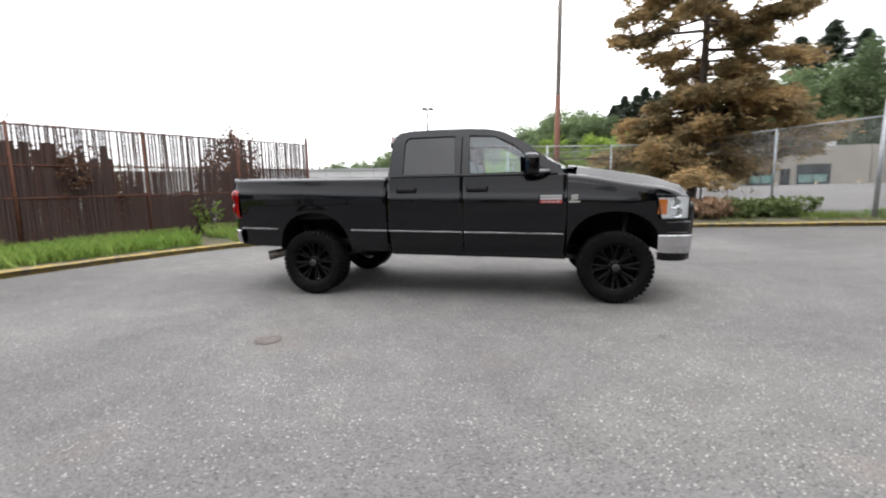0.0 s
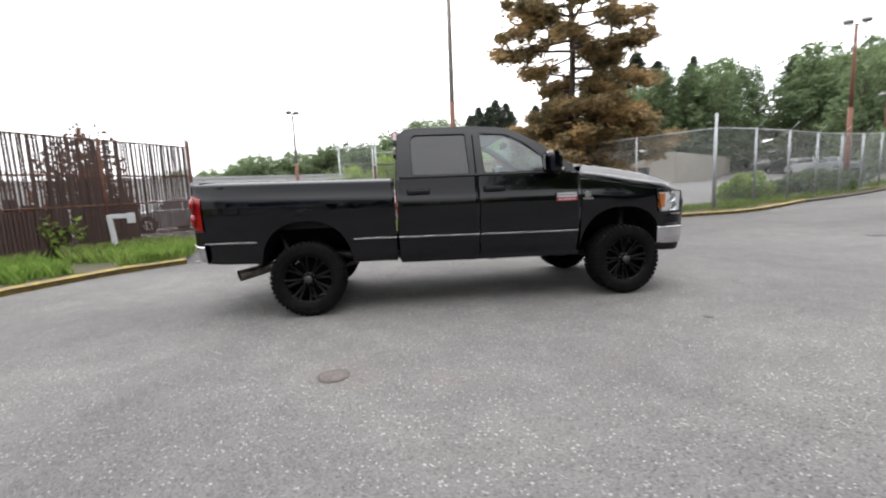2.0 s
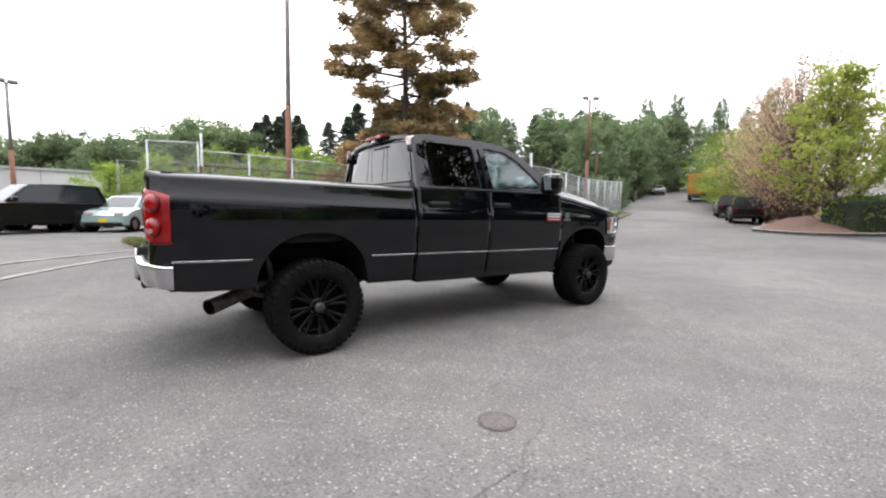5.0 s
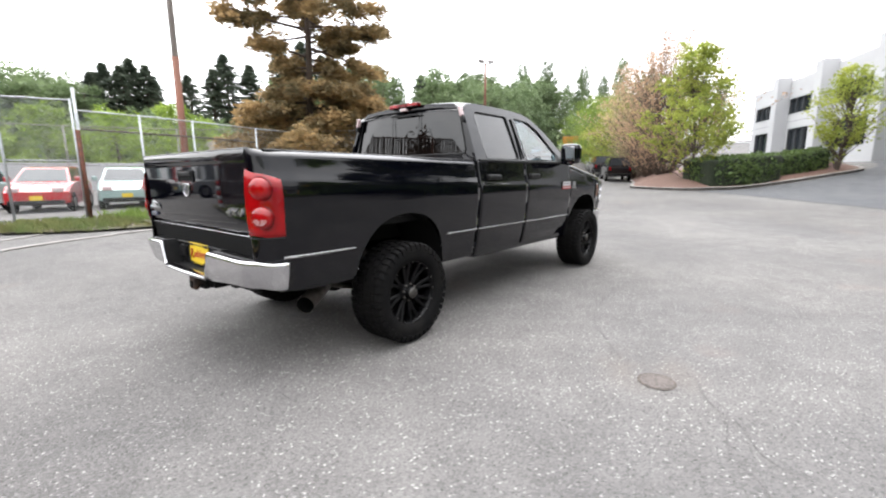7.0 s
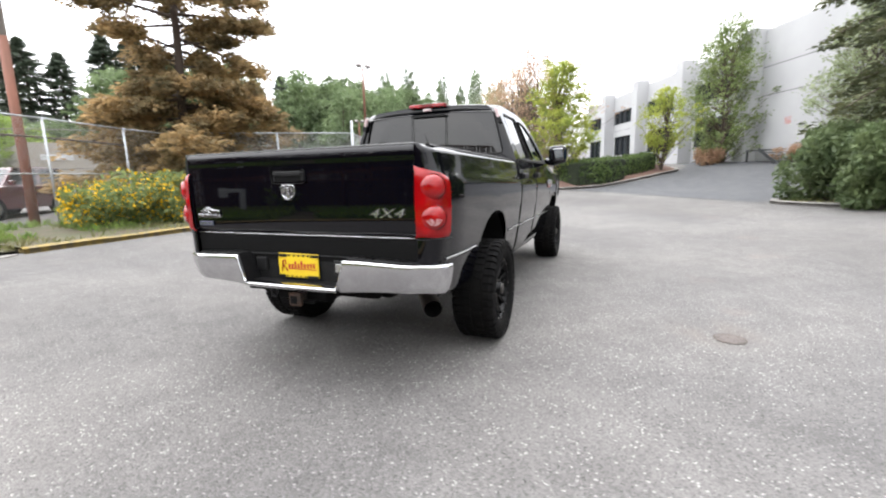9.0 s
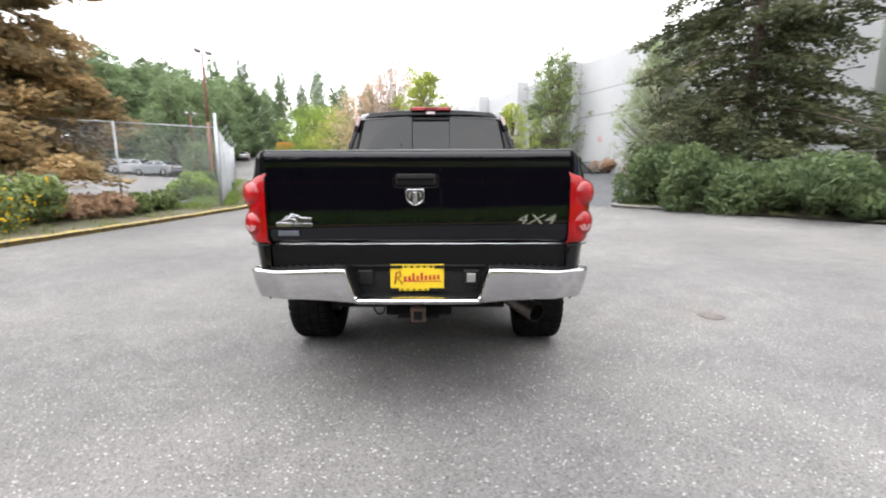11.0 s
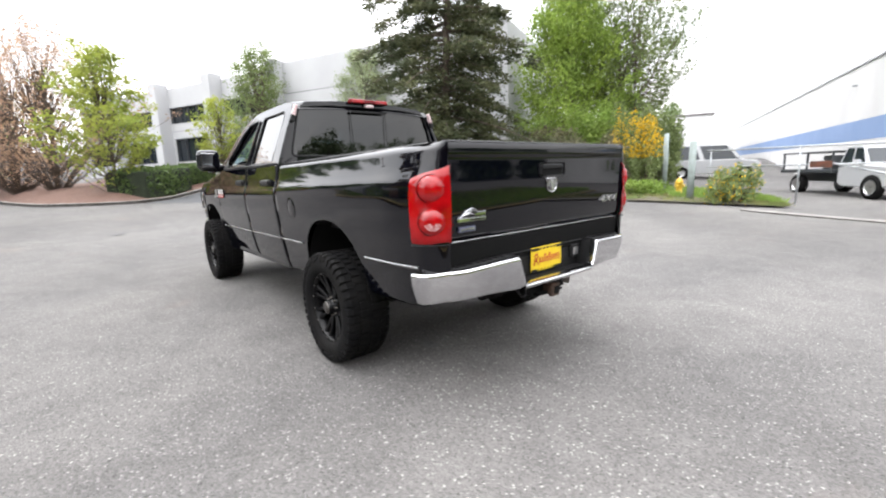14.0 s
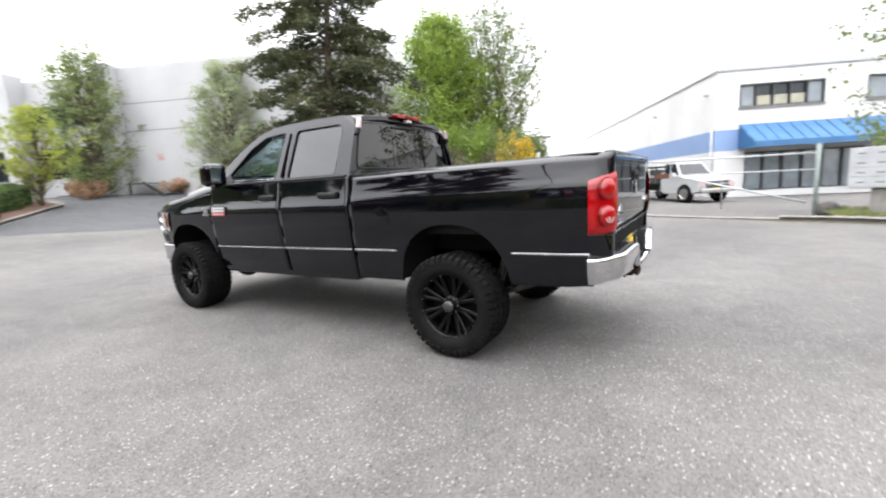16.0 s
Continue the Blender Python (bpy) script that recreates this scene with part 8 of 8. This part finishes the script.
part("exhaust_pipe", tubed([(2.0, -0.4, 0.55), (0.6, -0.5, 0.55), (-0.05, -0.52, 0.66), (-0.25, -0.42, 0.57), (-0.45, -0.535, 0.51)], 0.045, 12), STEEL, exh)
bm = tubed([(-0.40, -0.50, 0.52), (-0.785, -0.755, 0.445)], [0.056, 0.062], 24, cap=False)
part("tip_wall", tubed([(-0.7845, -0.7545, 0.445), (-0.48, -0.553, 0.504)], [0.058, 0.054], 24, cap=False), LINER, exh)
part("tail_tip", bm, PIPE, exh, "dull steel exhaust tip")
part("tip_inside", tubed([(-0.66, -0.672, 0.4695), (-0.60, -0.632, 0.481)], 0.056, 16), LINER, exh)
hitch = new("hitch")
hitch.parent = truck
part("cross_tube", tubed([(-1.02, -0.5, 0.60), (-1.02, 0.5, 0.60)], 0.04, 10), LINER, hitch)
part("receiver", boxed(-1.20, -0.98, -0.034, 0.034, 0.53, 0.598, 0.006), RUST, hitch, "rusty square receiver")
# Black plate on the solid end, painting the shade inside the tube.
part("receiver_mouth", boxed(-1.203, -1.199, -0.024, 0.024, 0.54, 0.588), LINER, hitch)
part("receiver_collar", boxed(-1.195, -1.165, -0.043, 0.043, 0.521, 0.607, 0.008), RUST, hitch)
part("hitch_plate", boxed(-1.12, -0.96, -0.19, 0.19, 0.54, 0.66, 0.01), LINER, hitch)
part("hitch_plate", boxed(-1.16, -1.04, -0.12, 0.12, 0.535, 0.55, 0.004), LINER, hitch)
part("loose_wire", tubed(spline([(-1.1, 0.22, 0.64), (-1.12, 0.2, 0.57), (-1.12, 0.24, 0.55), (-1.1, 0.27, 0.60)], 5), 0.006, 5), PLASTIC, hitch)

# ---- wheels ----
R, HW = 0.42, 0.165


def tyre_mesh():
    bm = lathe([(0.262, -HW * 0.80), (0.275, -HW * 0.93), (0.32, -HW * 1.0), (0.365, -HW * 0.98), (0.392, -HW * 0.90), (0.404, -HW * 0.75), (0.408, -HW * 0.3), (0.408, HW * 0.3), (0.404, HW * 0.75), (0.392, HW * 0.90), (0.365, HW * 0.98), (0.32, HW * 1.0), (0.275, HW * 0.93), (0.262, HW * 0.80)], 64)
    n = 44
    for i in range(n):
        a = 2 * math.pi * i / n
        turn = Matrix.Rotation(-a, 4, "Y")
        for s in (-1, 1):
            half = 0.5 * s * (i % 2)
            long = 0.018 if i % 2 else 0.021
            # Shoulder lug: over the edge and down the sidewall.
            pts = [(R - 0.002, s * HW * 0.52), (R, s * HW * 0.80), (0.404, s * HW * 0.985), (0.370 if i % 2 else 0.357, s * HW * 1.03), (0.362 if i % 2 else 0.35, s * HW * 0.97), (0.395, s * HW * 0.6)]
            ends = [[bm.verts.new(turn @ Vector((r, y, w))) for r, y in pts] for w in (-long, long)]
            k = len(pts)
            for j in range(k):
                bm.faces.new((ends[0][j], ends[0][(j + 1) % k], ends[1][(j + 1) % k], ends[1][j]))
            for e in ends:
                bm.faces.new(e)
            # Inner block, staggered.
            off = 0.5 * (2 * math.pi / n)
            t2 = Matrix.Rotation(-a - off * (s > 0), 4, "Y")
            box(bm, 0.40, R - 0.001, s * HW * 0.26 - 0.028, s * HW * 0.26 + 0.028, -0.02, 0.02, m=t2)
    bmesh.ops.recalc_face_normals(bm, faces=bm.faces)
    me = bpy.data.meshes.new("tyre")
    bm.to_mesh(me)
    bm.free()
    me.materials.append(RUBBER)
    return me


def spoke_bm(off, wide):
    """One slim spoke from hub to lip; outer face at +y."""
    bm = bmesh.new()
    rows = []
    for r, y, w in ((0.058, 0.085, 0.016), (0.11, 0.088, wide), (0.17, 0.097, wide * 0.95), (0.225, 0.112, wide * 1.05), (0.250, 0.118, wide * 1.3)):
        lean = off * (r - 0.05) / 0.2
        rows.append([(r, y - 0.04, lean - w), (r, y - 0.004, lean - w), (r, y, lean - w * 0.6), (r, y, lean + w * 0.6), (r, y - 0.004, lean + w), (r, y - 0.04, lean + w)])
    return sheet(rows, bm, smooth=False)


TYRE = tyre_mesh()


def shared(name, bm, material):
    me = bpy.data.meshes.new(name)
    bm.to_mesh(me)
    bm.free()
    me.materials.append(material)
    return me


BARREL = shared("rim", lathe([(0.262, -0.13), (0.266, -0.135), (0.255, -0.12), (0.235, -0.10), (0.232, 0.06), (0.243, 0.10), (0.252, 0.126), (0.262, 0.135), (0.268, 0.134), (0.268, 0.125)], 56), RIM_BLACK)
DISC = shared("rim_disc", lathe([(0.23, 0.0), (0.12, 0.005), (0.05, 0.03), (0.0, 0.03)], 40), LINER)
HUB = shared("hub", lathe([(0.085, 0.05), (0.085, 0.078), (0.075, 0.088), (0.058, 0.09), (0.055, 0.12), (0.048, 0.135), (0.03, 0.142), (0.0001, 0.143)], 32), RIM_BLACK)
CAP = shared("cap", lathe([(0.046, 0.138), (0.042, 0.145), (0.03, 0.149), (0.0001, 0.151)], 24), STEEL)
NUT = shared("nut", lathe([(0.009, 0.08), (0.009, 0.104), (0.0001, 0.107)], 6), STEEL)
SPOKES = [shared("spoke", spoke_bm(o, 0.015), RIM_BLACK) for o in (-0.036, 0.036)]
RIVET = shared("rivet", lathe([(0.005, 0.13), (0.005, 0.137), (0.0001, 0.139)], 8), STEEL)


def wheel(x, s, spin):
    w = new("wheel")
    w.parent = truck
    w["label"] = "black alloy wheel with a knobbly all-terrain tyre"
    w.matrix_basis = pose(x, s * 0.888, 0.403) @ (pose(0, 0, 0) if s > 0 else pose(0, 0, 0, 0, 0, 180)) @ pose(0, 0, 0, 0, spin, 0) @ Matrix.Scale(0.395 / R, 4)

    def put(name, me, m=None):
        ob = new(name, me)
        ob.parent = w
        if m is not None:
            ob.matrix_basis = m
        return ob

    put("tyre", TYRE)
    put("rim", BARREL)
    put("rim_disc", DISC)
    put("hub", HUB)
    put("cap", CAP)
    for k in range(8):
        for me in SPOKES:
            put("spoke", me, pose(0, 0, 0, 0, 45 * k, 0))
        put("nut", NUT, pose(0, 0, 0, 0, 45 * k + 22.5, 0) @ pose(0.068, 0, 0))
    for k in range(16):
        put("rivet", RIVET, pose(0, 0, 0, 0, 22.5 * k + 11.2, 0) @ pose(0.252, 0, 0))
    return w


for x, s, spin in ((0.0, -1, 10), (0.0, 1, 25), (3.57, -1, 3), (3.57, 1, 33)):
    wheel(x, s, spin)
